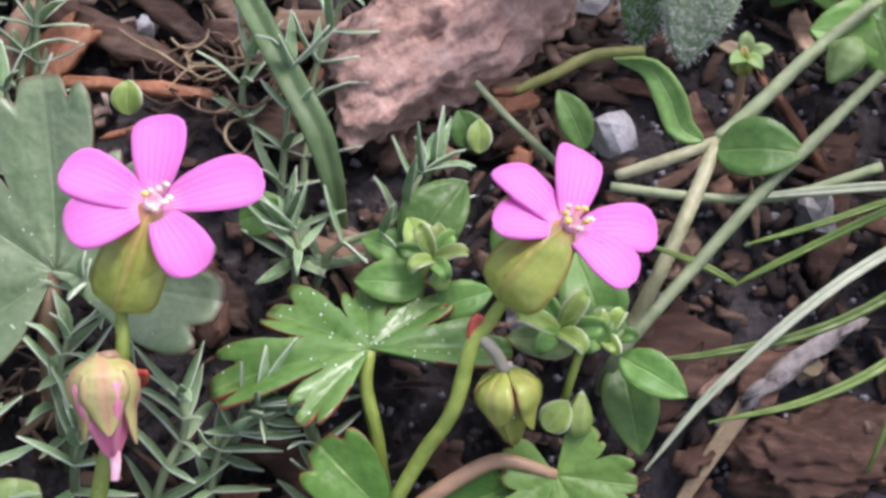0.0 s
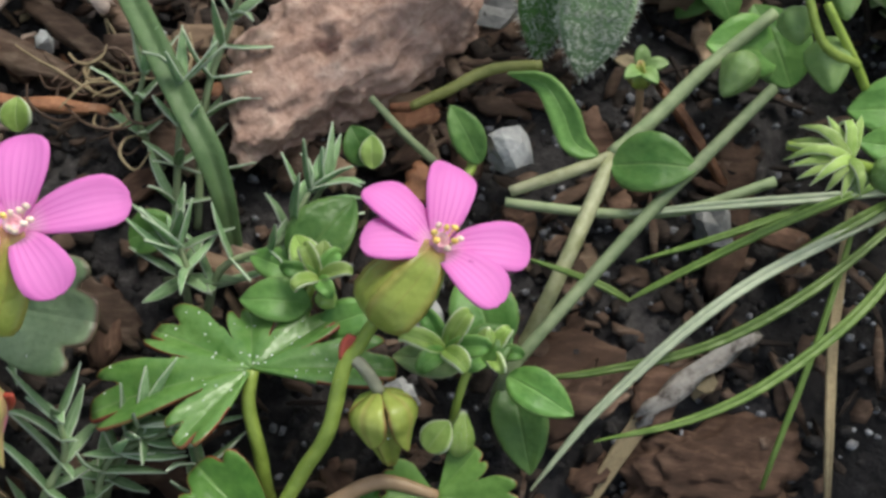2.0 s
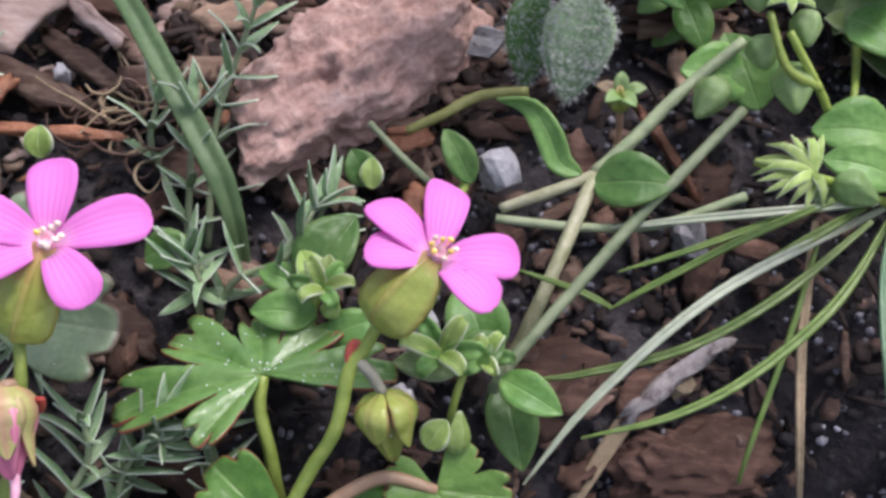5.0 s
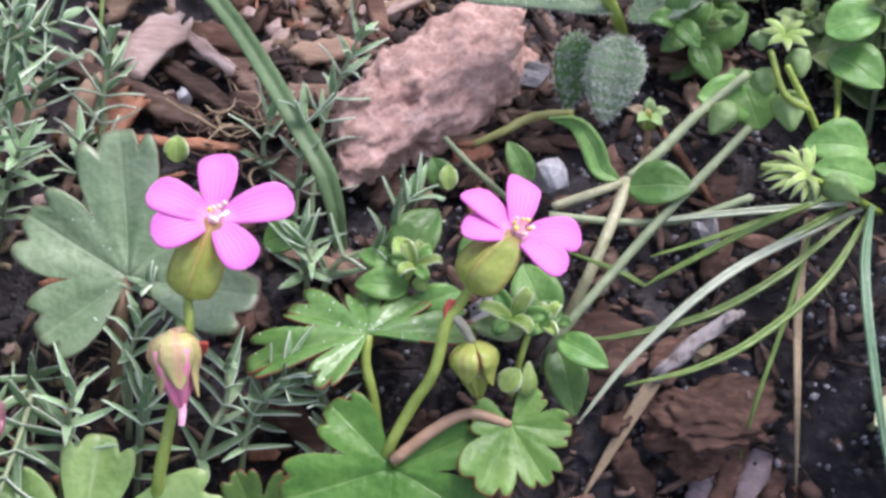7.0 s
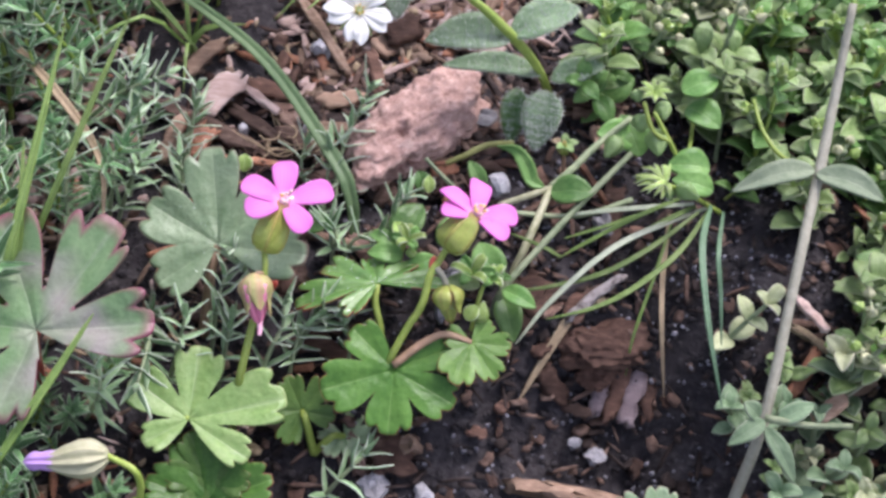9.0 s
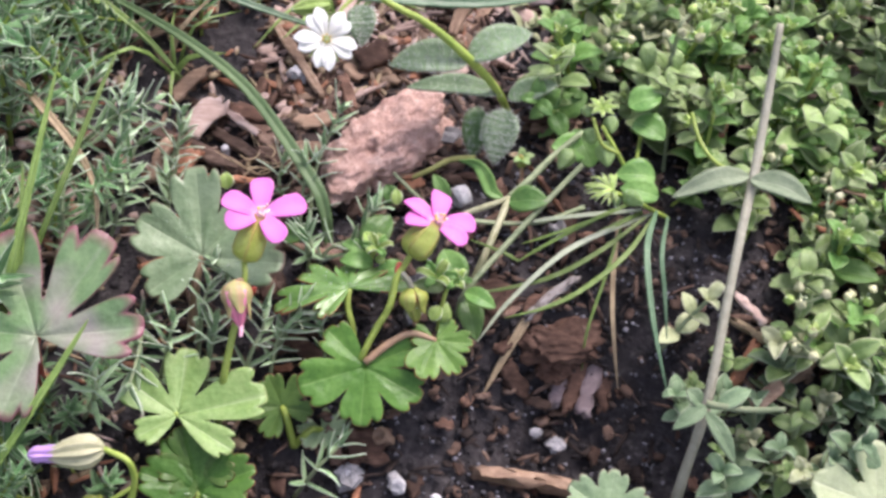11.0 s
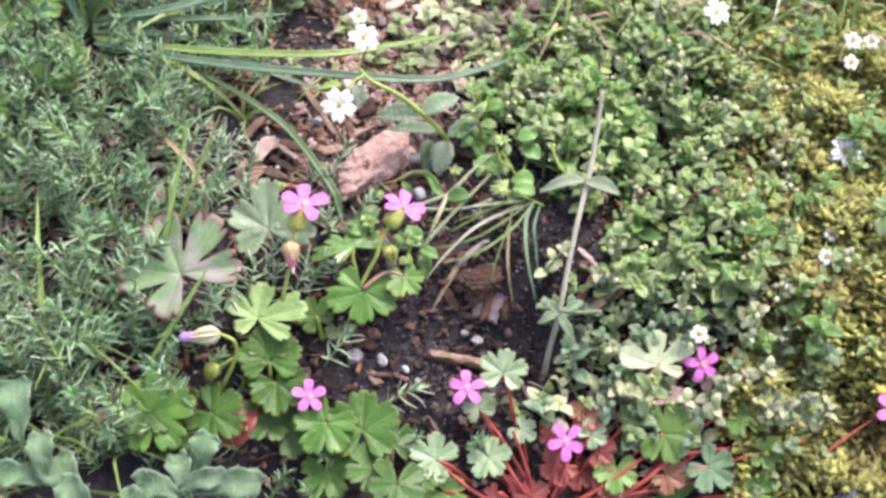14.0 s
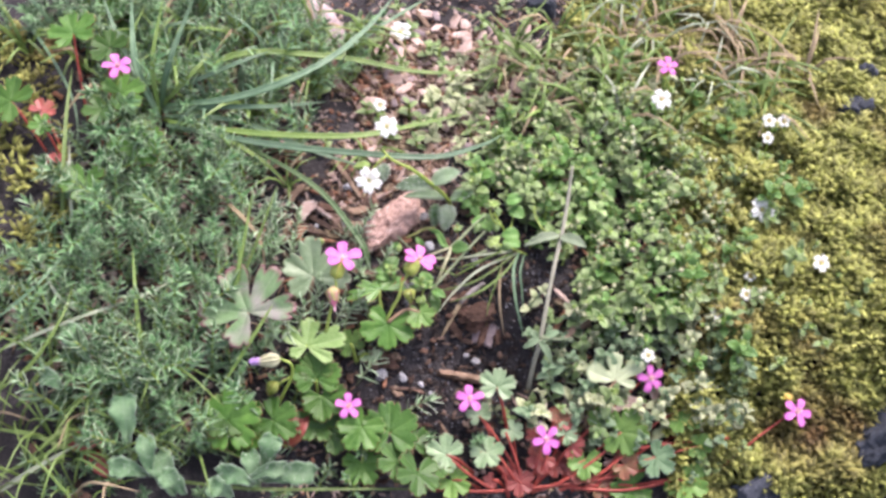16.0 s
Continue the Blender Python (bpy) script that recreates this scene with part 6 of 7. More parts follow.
# Grey-green rosette at the front edge.
rosette = thing("rosette", (-57.0, -68.9, -23.4), "rosette of broad wavy grey-green leaves", "weed")
for n, (base, tip, width) in enumerate((((-49.0, -67.1, -12.0), (-45.8, -57.8, -1.0), 6.8), ((-49.5, -70.4, -12.0), (-30.2, -69.3, -6.0), 7.0), ((-52.6, -71.7, -12.0), (-64.6, -69.7, -6.0), 6.6), ((-54.1, -70.9, -11.0), (-39.6, -67.8, -5.0), 5.0), ((-86.2, -70.6, -9.0), (-98.6, -70.2, -3.0), 6.4), ((-84.9, -71.6, -8.0), (-86.6, -60.8, 3.0), 6.0), ((-92.5, -61.4, -6.0), (-95.6, -47.1, 5.0), 8.6), ((-76.8, -76.4, -12.0), (-84.2, -63.5, -4.0), 8.4), ((-51.3, -71.3, -13.0), (-54.7, -61.6, -6.0), 6.0), ((-58.4, -75.0, -14.0), (-67.5, -73.5, -9.0), 6.5), ((-108.4, -35.2, 2.0), (-117.7, -24.5, 8.0), 7.0), ((-115.6, -46.0, 2.0), (-122.7, -42.2, 6.0), 6.0), ((-72.8, -76.3, -10.0), (-81.2, -72.4, -2.0), 6.5))):
    base, tip = np.asarray(base, float), np.asarray(tip, float)
    tip = base + 0.8 * (tip - base)
    leaf_way = unit(tip - base)
    leaf = part("leaf", blade([base, base * 0.5 + tip * 0.5 + np.array([0, 0, 2.5]), tip, tip + leaf_way * 0.25 * width + np.array([0, 0, -1.2])], width * 1.05, (0.35 * (n % 3 - 1), -0.5, 1), n=30, across=9, fold=0.3, thick=0.35, shape=wavy_shape, wave=0.12, twist=0.45 * (n % 3 - 1)), ROSETTE, rosette)
    hairs(rosette, leaf, 90, 0.6, 400 + n)

# ---- low weeds: built once each, then set out over the bed ----
def weed_variant(seed, n_pairs, long, width, material, stem_material, label, name, category, group, tall, top=True, mass=False):
    """A short leafy shoot round the origin: stem and opposite oval leaves, in one mass where they are tiny."""
    r = np.random.default_rng(seed)
    ob = thing(name, (0, 0, 0), label, category, group)
    lean = r.uniform(-0.35, 0.35, 2) * tall
    pts = [np.array([0, 0, -2.0]), np.array([lean[0] * 0.4, lean[1] * 0.4, tall * 0.5]), np.array([lean[0], lean[1], tall])]
    part("stem", tube(pts, [0.5, 0.42, 0.35], 6), stem_material, ob)
    c, leaves = spline(pts, n_pairs + 1), []
    for i in range(1, n_pairs + 1):
        turn = i * 1.57 + r.uniform(-0.3, 0.3)
        size = long * (1.0 - 0.45 * (i / n_pairs) ** 2) * r.uniform(0.85, 1.15)
        for side in (0, math.pi):
            a = turn + side + r.uniform(-0.2, 0.2)
            out = np.array([math.cos(a), math.sin(a), 0])
            rise = 0.15 + 0.5 * (i / n_pairs) ** 2 + r.uniform(-0.15, 0.2)
            tip = c[i] + out * size + np.array([0, 0, rise * size])
            leaves.append(blade([c[i], c[i] + out * size * 0.5 + np.array([0, 0, rise * size * 0.75]), tip], width * size / long, (0, 0, 1), n=9, across=5, fold=0.35, thick=0.25, shape=oval_shape))
    for g in [joined(leaves)] if mass else leaves:
        part("foliage" if mass else "leaf", g, material, ob)
    if top:
        for k in range(3):
            a = k * 2.1 + seed
            foot = c[-1]
            tip = foot + np.array([math.cos(a) * 1.2, math.sin(a) * 1.2, 2.2])
            spent_bud(ob, tip, foot, 0.75, OVAL_LIME, ribs=4)
    return ob


def crane_variant(seed, shade):
    """A low tuft of lobed leaves round the origin."""
    r = np.random.default_rng(seed + 300)
    ob = thing("cranesbill", (0, 0, 0), "low tuft of lobed cranesbill leaves", "wildflower", "cranesbill tufts")
    for k in range(4):
        a = k * 1.6 + r.uniform(-0.4, 0.4)
        out = np.array([math.cos(a), math.sin(a), 0])
        centre = out * r.uniform(4, 8) + np.array([0, 0, r.uniform(6, 13)])
        leaf_on(ob, centre, centre + out * r.uniform(6, 8.5) + np.array([0, 0, r.uniform(-1, 1.5)]), (0, 0, -1), shade, up=(0, -0.2, 1), lobes=5, spread=325, cut=0.5, seed=seed * 7 + k, stalk=0.32, stalk_material=STEM_RED if k % 2 else STEM_ROSY)
    return ob


def sprig_variant(seed, tall, long):
    r = np.random.default_rng(seed + 100)
    ob = thing("sprig", (0, 0, 0), "grey-green sprig with narrow pointed leaves", "weed", "silvery sprigs")
    lean = r.uniform(-0.55, 0.55, 2) * tall
    body, leaves = sprig_geometry([np.array([0, 0, -2.0]), np.array([lean[0] * 0.35, lean[1] * 0.35, tall * 0.5]), np.array([lean[0], lean[1], tall])], long * 0.84, 0.95, 2.6, seed, 4)
    part("stem", body, STEM, ob)
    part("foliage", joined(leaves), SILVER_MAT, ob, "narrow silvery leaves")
    return ob


def spots(count, inside, seed, gap, patience=60):
    """Places on the plan within a region, kept apart by gap mm."""
    r, out, tries = random.Random(seed), [], 0
    while len(out) < count and tries < count * patience:
        tries += 1
        p = (r.uniform(-215, 215), r.uniform(-95, 215))
        if inside(*p) and all((p[0] - q[0]) ** 2 + (p[1] - q[1]) ** 2 > gap * gap for q in out):
            out.append(p)
    return out


def set_out(variants, places, seed, scale=(0.8, 1.2), tilt=14, sink=0.0):
    r = random.Random(seed)
    for n, (x, y) in enumerate(places):
        s = r.uniform(*scale)
        at = Vector((x, y, ground_z(x, y) - sink)) * MM
        m = Matrix.LocRotScale(at, Euler((radians(r.uniform(-tilt, tilt)), radians(r.uniform(-tilt, tilt)), r.uniform(0, 6.28))), Vector((s, s, s)))
        v = variants[n % len(variants)]
        if n < len(variants):
            v.matrix_basis = m
        else:
            made = copy_thing(v, m)
            made.matrix_basis = m


def within(x, y, cx, cy, rx, ry, wob=6.0):
    k = 1 + 0.25 * noise.noise(Vector((x / 25, y / 25, wob)))
    return ((x - cx) / rx) ** 2 + ((y - cy) / ry) ** 2 < k * k


def in_pocket(x, y):
    return within(x, y, 26, -22, 40, 22) or within(x, y, 8, 10, 22, 18)


def in_litter(x, y):
    return within(x, y, -12, 42, 24, 30) or within(x, y, 10, 100, 46, 34)


def in_gap(x, y):
    """Bare soil behind the tall stalk."""
    return within(x, y, 50, -1, 8, 10)


def in_chickweed(x, y):
    return (within(x, y, 62, 42, 40, 56) or within(x, y, 78, 8, 26, 26)) and not in_gap(x, y) and not in_pocket(x, y) and not within(x, y, 32, 18, 17, 20) and y > -22


def near_chickweed(x, y):
    """The mat, thinning out past its rim."""
    return in_chickweed(x, y) or (within(x, y, 88, 36, 52, 70) and not in_gap(x, y) and not in_pocket(x, y) and not within(x, y, 32, 18, 17, 20) and y > -20 and noise.noise(Vector((x / 3, y / 3, 9))) > 0.12)


def in_silver(x, y):
    return (within(x, y, -104, 24, 76, 52) or within(x, y, -84, -20, 52, 32) or within(x, y, -100, 112, 74, 40)) and not within(x, y, -162, 55, 36, 62) and not within(x, y, -30, -12, 34, 26) and not within(x, y, -56, -20, 17, 15) and not within(x, y, -53, -37, 23, 17) and not within(x, y, -36, 30, 24, 28) and not within(x, y, -12, 42, 26, 30)


def in_moss(x, y):
    return (within(x, y, 138, 0, 48, 80) or within(x, y, 108, -48, 24, 30) or within(x, y, 150, 90, 70, 60) or within(x, y, 120, 130, 60, 40) or within(x, y, 155, 170, 70, 50)) or ((within(x, y, -156, 26, 30, 50) or within(x, y, -168, 70, 26, 60)) and noise.noise(Vector((x / 3, y / 3, 1))) > 0.28)


BASE = ((61.2, -13.2, -6.9))
green = [weed_variant(k, 4, 6.4, 4.5, OVAL, STEM, "small chickweed shoot with oval green leaves", "chickweed", "weed", "chickweed mat", 11 + k) for k in range(3)]
downy = [weed_variant(10 + k, 4, 5.6, 3.6, OVAL_PALE, STEM_PALE, "downy pale chickweed shoot with buds", "chickweed", "weed", "chickweed mat", 12 + k) for k in range(3)]
lime = [weed_variant(20 + k, 3, 4.6, 2.6, OVAL_LIME, STEM, "young yellow-green chickweed shoot", "chickweed", "weed", "chickweed mat", 10 + k, mass=True) for k in range(2)]
set_out(green, spots(50, near_chickweed, 1, 6.0) + spots(12, lambda x, y: within(x, y, 92, -26, 34, 20) and x > 64 and not within(x, y, 82, -33, 16, 13), 51, 7.0), 1, (0.6, 1.25))
set_out(downy, spots(72, near_chickweed, 2, 5.0) + spots(10, lambda x, y: within(x, y, 92, -26, 34, 20) and x > 64 and not within(x, y, 82, -33, 16, 13), 52, 7.0) + spots(6, lambda x, y: within(x, y, BASE[0], BASE[1], 15, 9), 54, 5.0), 2, (0.55, 1.2), 25)
set_out(lime, spots(60, near_chickweed, 3, 5.0), 3, (0.55, 1.2), 25)


def thick_variant(seed, n_pairs, long, width, material, stem_material, label, tall):
    """A leafy shoot of the dense mat, its leaves in one mass."""
    r = np.random.default_rng(seed + 700)
    ob = thing("chickweed", (0, 0, 0), label, "weed", "chickweed mat")
    lean = r.uniform(-0.5, 0.5, 2) * tall
    pts = [np.array([0, 0, -2.0]), np.array([lean[0] * 0.4, lean[1] * 0.4, tall * 0.5]), np.array([lean[0], lean[1], tall])]
    part("stem", tube(pts, [0.5, 0.42, 0.35], 6), stem_material, ob)
    c, leaves = spline(pts, n_pairs + 1), []
    for i in range(1, n_pairs + 1):
        for k in range(3 if i == n_pairs else 2):
            a = i * 1.57 + k * (2.1 if i == n_pairs else math.pi) + r.uniform(-0.4, 0.4)
            size = long * (1.0 - 0.4 * (i / n_pairs) ** 2) * r.uniform(0.75, 1.2)
            out = np.array([math.cos(a), math.sin(a), 0])
            rise = 0.1 + 0.45 * (i / n_pairs) ** 2 + r.uniform(-0.2, 0.25)
            path = [c[i], c[i] + out * size * 0.5 + np.array([0, 0, rise * size * 0.8]), c[i] + out * size + np.array([0, 0, rise * size * r.uniform(0.5, 1.0)])]
            leaves.append(blade(path, width * size / long, (0, 0, 1), n=9, across=5, fold=r.uniform(0.1, 0.5), thick=0.25, shape=oval_shape, twist=r.uniform(-0.5, 0.5)))
    part("foliage", joined(leaves), material, ob, "broad oval leaves")
    return ob


thick = [thick_variant(k, 4, 7.2, 4.9, (OVAL, OVAL_PALE, OVAL, OVAL_PALE)[k], (STEM, STEM_PALE)[k % 2], "leafy chickweed shoot with broad oval leaves", 10 + 2 * k) for k in range(4)]
set_out(thick, spots(84, lambda x, y: in_chickweed(x, y) and x < 100 and y < 82, 71, 6.0, 300) + spots(14, lambda x, y: within(x, y, 41, 26, 7, 13), 76, 4.5, 900), 71, (0.5, 1.0), 28)
fringe = [thick_variant(10 + k, 3, 5.0, 3.4, (OVAL_PALE, OVAL_DOWNY, OVAL_DUSTY)[k], STEM_PALE, "low pale chickweed shoot at the mat's edge", 7 + 2 * k) for k in range(3)]
set_out(fringe, spots(34, lambda x, y: within(x, y, 62, -18, 22, 10) and x > 47, 72, 4.0, 900) + spots(40, lambda x, y: within(x, y, 62, -40, 40, 10) and not within(x, y, 46, -49, 9, 6) and not within(x, y, 70, -28, 11, 8), 73, 4.5, 900) + spots(26, lambda x, y: within(x, y, 98, -34, 16, 30), 74, 5.0, 900) + spots(44, lambda x, y: within(x, y, 78, -30, 34, 15) and not within(x, y, 70, -27, 9, 6) and not within(x, y, 46, -49, 9, 6) and not within(x, y, 82, -32, 10, 8), 75, 4.0, 900), 72, (0.55, 1.2), 28)
for n, (x, y) in enumerate(((43.1, -12.5), (44.4, -15.5), (38.3, -6.4), (46.6, -10.2), (41.6, -16.8))):
    copy_thing(fringe[n % 3], pose(x * MM, y * MM, ground_z(x, y) * MM, 8, -6, 70 * n))
dusty = [weed_variant(60 + k, 3, 7.0, 4.4, OVAL_DUSTY, STEM_PALE, "pale dusty weed shoot with broad leaves", "weed_shoot", "weed", "dusty shoots", 8 + 2 * k, False, True) for k in range(2)]
set_out(dusty, spots(60, lambda x, y: within(x, y, 58, 84, 62, 38), 62, 6.0), 62, (0.5, 1.1), 30)


def bud_variant(seed, tall):
    """A thin forked stalk with small pale buds."""
    r = np.random.default_rng(seed + 500)
    ob = thing("chickweed_stalk", (0, 0, 0), "thin chickweed stalk with small creamy buds", "weed", "chickweed mat")
    lean = r.uniform(-0.5, 0.5, 2) * tall
    top = np.array([lean[0], lean[1], tall])
    stalks = [tube([np.array([0, 0, -2.0]), top * 0.55 + np.array([0, 0, 1.0]), top], [0.4, 0.35, 0.3], 6)]
    for k in range(4):
        a = k * 1.6 + r.uniform(-0.4, 0.4)
        out = np.array([math.cos(a), math.sin(a), 0])
        foot = top * r.uniform(0.7, 1.0)
        neck = foot + out * r.uniform(1.0, 3.0) + np.array([0, 0, r.uniform(0.5, 2.5)])
        stalks.append(tube([foot, neck], [0.25, 0.2], 5, 4))
        spent_bud(ob, neck + out * 0.8 + np.array([0, 0, r.uniform(0.8, 1.8)]), neck, 0.75, (BUDCREAM, OVAL_LIME, BUDCREAM)[k % 3], ribs=5, groove=0.08)
    part("stem", joined(stalks), STEM_PALE, ob)
    for k in range(2):
        a = k * 3.1 + r.uniform(-0.5, 0.5)
        out = np.array([math.cos(a), math.sin(a), 0.4])
        part("leaf", blade([top * 0.5, top * 0.5 + out * 2.2, top * 0.5 + out * 4.2], 2.2, (0, 0, 1), n=8, across=3, fold=0.35, thick=0.25, shape=oval_shape), OVAL_PALE, ob)
    return ob


set_out([bud_variant(k, 12 + 2 * k) for k in range(4)], spots(68, near_chickweed, 31, 6.0) + spots(10, lambda x, y: within(x, y, 92, -26, 34, 20) and x > 64 and not within(x, y, 82, -33, 16, 13), 53, 7.0), 31, (0.7, 1.2), 25)
crane_kinds = [crane_variant(k, LOBED_SHADED) for k in range(3)]
set_out(crane_kinds, spots(3, lambda x, y: within(x, y, -30, -58, 40, 8), 21, 12.0) + spots(4, lambda x, y: within(x, y, -120, 100, 30, 24), 23, 12.0), 6)
set_out([weed_variant(33, 3, 5.0, 3.0, OVAL_PALE, STEM, "low pale weed seedling on the litter", "seedling", "weed", "scattered shoots", 6, False)], spots(62, lambda x, y: within(x, y, 25, 92, 70, 56) and not within(x, y, -14, 40, 26, 26), 4, 5.0), 4)
silver = [sprig_variant(k, 13 + 3 * k, 6.8) for k in range(5)]
sprig_places = spots(330, in_silver, 5, 4.8) + spots(90, lambda x, y: within(x, y, -88, -44, 34, 19) and not within(x, y, -46, -36, 16, 12), 45, 4.6)
sprig_places.sort(key=lambda p: math.hypot(p[0] + 40, p[1] + 20))
set_out(silver, sprig_places[:290], 5, (0.65, 1.3), 20)


def sprig_mass(places):
    """The far sprigs, too many to pick apart, in one mesh."""
    r, geos = np.random.default_rng(505), []
    for n, (x, y) in enumerate(places):
        tall = 13 + 3 * (n % 5)
        at = np.array([x, y, ground_z(x, y)])
        lean = np.r_[r.uniform(-0.6, 0.6, 2) * tall, tall]
        body, leaves = sprig_geometry([at + np.array([0, 0, -2.0]), at + lean * np.array([0.35, 0.35, 0.5]), at + lean], 5.7, 0.95, 2.6, n, 4)
        geos += [body] + list(leaves)
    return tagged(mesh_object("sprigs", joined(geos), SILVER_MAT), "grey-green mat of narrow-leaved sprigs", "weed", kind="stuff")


sprig_mass(sprig_places[290:])


low = [sprig_variant(20 + k, 9 + 2 * k, 5.6) for k in range(2)]
set_out(low, spots(26, lambda x, y: within(x, y, -50, -56, 70, 14) or within(x, y, 4, -52, 22, 10), 41, 8.0) + spots(34, lambda x, y: within(x, y, -62, -68, 50, 11), 46, 6.0) + spots(24, lambda x, y: within(x, y, -112, -62, 26, 14), 48, 6.0) + spots(26, lambda x, y: within(x, y, -46, -28, 22, 13) and math.hypot(x + 36, y + 27) > 14.5, 47, 4.0, 300) + spots(12, lambda x, y: within(x, y, -62, -30, 18, 13) and not within(x, y, -49, -36, 12, 9), 44, 5.5), 41, (0.6, 1.0), 25)
set_out([weed_variant(43, 3, 4.4, 2.6, OVAL_PALE, STEM_PALE, "pale chickweed shoot straying into the moss", "chickweed", "weed", "chickweed mat", 9)], spots(34, lambda x, y: within(x, y, 132, 20, 30, 70), 42, 9.0) + spots(16, lambda x, y: within(x, y, 52, -46, 42, 9) and not within(x, y, 46, -51, 15, 12) and not within(x, y, 82, -33, 16, 13) and not within(x, y, 18, -42, 12, 10), 43, 5.0), 42, (0.6, 1.2), 25)


def moss_mat():
    """Countless short pointed moss shoots over the front right and the back."""
    r = np.random.default_rng(5)
    verts, faces, k = [], [], 0
    for x, y in spots(14500, in_moss, 6, 0.0):
        z = ground_z(x, y) + max(0.8, 9 * noise.noise(Vector((x / 17, y / 17, 3))) + 3 * noise.noise(Vector((x / 6, y / 6, 5))) + 2.5)
        for _ in range(4):
            a, tall, wide = r.uniform(0, 6.28), r.uniform(2.4, 6.2), r.uniform(0.5, 1.25)
            out = np.array([math.cos(a), math.sin(a), 0])
            side = np.array([-out[1], out[0], 0]) * wide
            p = np.array([x, y, z]) + np.r_[r.uniform(-1.5, 1.5, 2), -1.5]
            mid = p + out * tall * 0.35 + np.array([0, 0, tall * 0.6])
            tip = p + out * tall * 0.9 + np.array([0, 0, tall * r.uniform(0.5, 1.0)])
            verts += [p, mid - side, tip, mid + side, mid + np.array([0, 0, -0.5])]
            faces += [(k, k + 1, k + 2), (k, k + 2, k + 3), (k, k + 4, k + 1), (k, k + 3, k + 4), (k + 1, k + 4, k + 2), (k + 4, k + 3, k + 2)]
            k += 5
    return tagged(mesh_object("moss", (np.array(verts), faces, None), MOSS), "golden-green cushion moss over stones", "moss", kind="stuff")


moss_mat()

def gathered(things, name, label, category):
    """Joins far plants that nobody could pick apart into one mesh, with their materials."""
    verts, faces, uvs, marks, mats, n = [], [], [], [], [], 0
    for top in things:
        todo = [(top, top.matrix_basis.copy())]
        while todo:
            ob, m = todo.pop()
            todo += [(c, m @ c.matrix_parent_inverse @ c.matrix_basis) for c in ob.children]
            if ob.type == "MESH":
                mesh = ob.data
                tint = mesh.materials[0]
                mats += [] if tint in mats else [tint]
                verts += [tuple(m @ v.co) for v in mesh.vertices]
                faces += [tuple(i + n for i in p.vertices) for p in mesh.polygons]
                uvs += [tuple(d.uv) for d in mesh.uv_layers[0].data] if mesh.uv_layers else [(0.0, 0.0)] * len(mesh.loops)
                marks += [mats.index(tint)] * len(mesh.polygons)
                n += len(mesh.vertices)
    mesh = bpy.data.meshes.new(name)
    mesh.from_pydata(verts, [], faces)
    for tint in mats:
        mesh.materials.append(tint)
    mesh.uv_layers.new(name="UVMap").data.foreach_set("uv", [k for uv in uvs for k in uv])
    mesh.polygons.foreach_set("material_index", marks)
    mesh.polygons.foreach_set("use_smooth", [True] * len(faces))
    for top in things:
        for ob in list(top.children_recursive) + [top]:
            bpy.data.objects.remove(ob)
    return tagged(new(name, mesh), label, category, kind="stuff")


shoots = sorted((ob for ob in bpy.data.objects if ob.parent is None and ob.name.split(".")[0] == "chickweed"), key=lambda ob: math.hypot(ob.matrix_basis.translation.x - 0.04, ob.matrix_basis.translation.y))
gathered(shoots[290:], "chickweed_mat", "far mat of small oval-leaved chickweed shoots", "weed")

# Fine dry grass among the moss at the back, and along the front left edge.
def wild_tuft(x, y, blades, tall, material, seed, spread=0.7, width=1.3, label="thin tangled grass among the moss"):
    r = np.random.default_rng(seed)
    base = np.array([x, y, ground_z(x, y)])
    ob = thing("grass_tuft", base, label, "grass", "grass tufts")
    for _ in range(blades):
        a, l = r.uniform(0, 6.28), tall * r.uniform(0.6, 1.2)
        out = np.array([math.cos(a), math.sin(a), 0]) * spread * l
        foot = base + np.r_[r.uniform(-2, 2, 2), -1]
        part("blade", blade([foot, foot + out * 0.35 + np.array([0, 0, l * 0.6]), foot + out + np.array([0, 0, l * r.uniform(0.25, 0.9)])], width * r.uniform(0.6, 1.1), (0.1, -0.4, 0.9), n=9, across=3, fold=0.5, thick=0.2), STRAW if r.random() < 0.1 else material, ob)


for n, (x, y) in enumerate(spots(30, lambda x, y: within(x, y, 92, 108, 62, 36), 8, 9.0)):
    wild_tuft(x, y, 9, 24, GRASS_PALE if n % 6 == 0 else STRAW if n % 6 == 3 else GRASS, 200 + n, 1.0)
for n, (x, y) in enumerate(spots(22, lambda x, y: within(x, y, -122, -52, 58, 26), 9, 8.0)):
    wild_tuft(x, y, 6, 24, GRASS, 240 + n, 1.0, 0.85, "thin green grass at the bed's edge")
for n, (x, y) in enumerate(spots(22, lambda x, y: within(x, y, -90, 112, 80, 40), 10, 12.0)):
    wild_tuft(x, y, 9, 30, GRASS if n % 3 else GRASS_BLUE, 270 + n, 0.8, 1.5, "bluish grass at the bed's back")

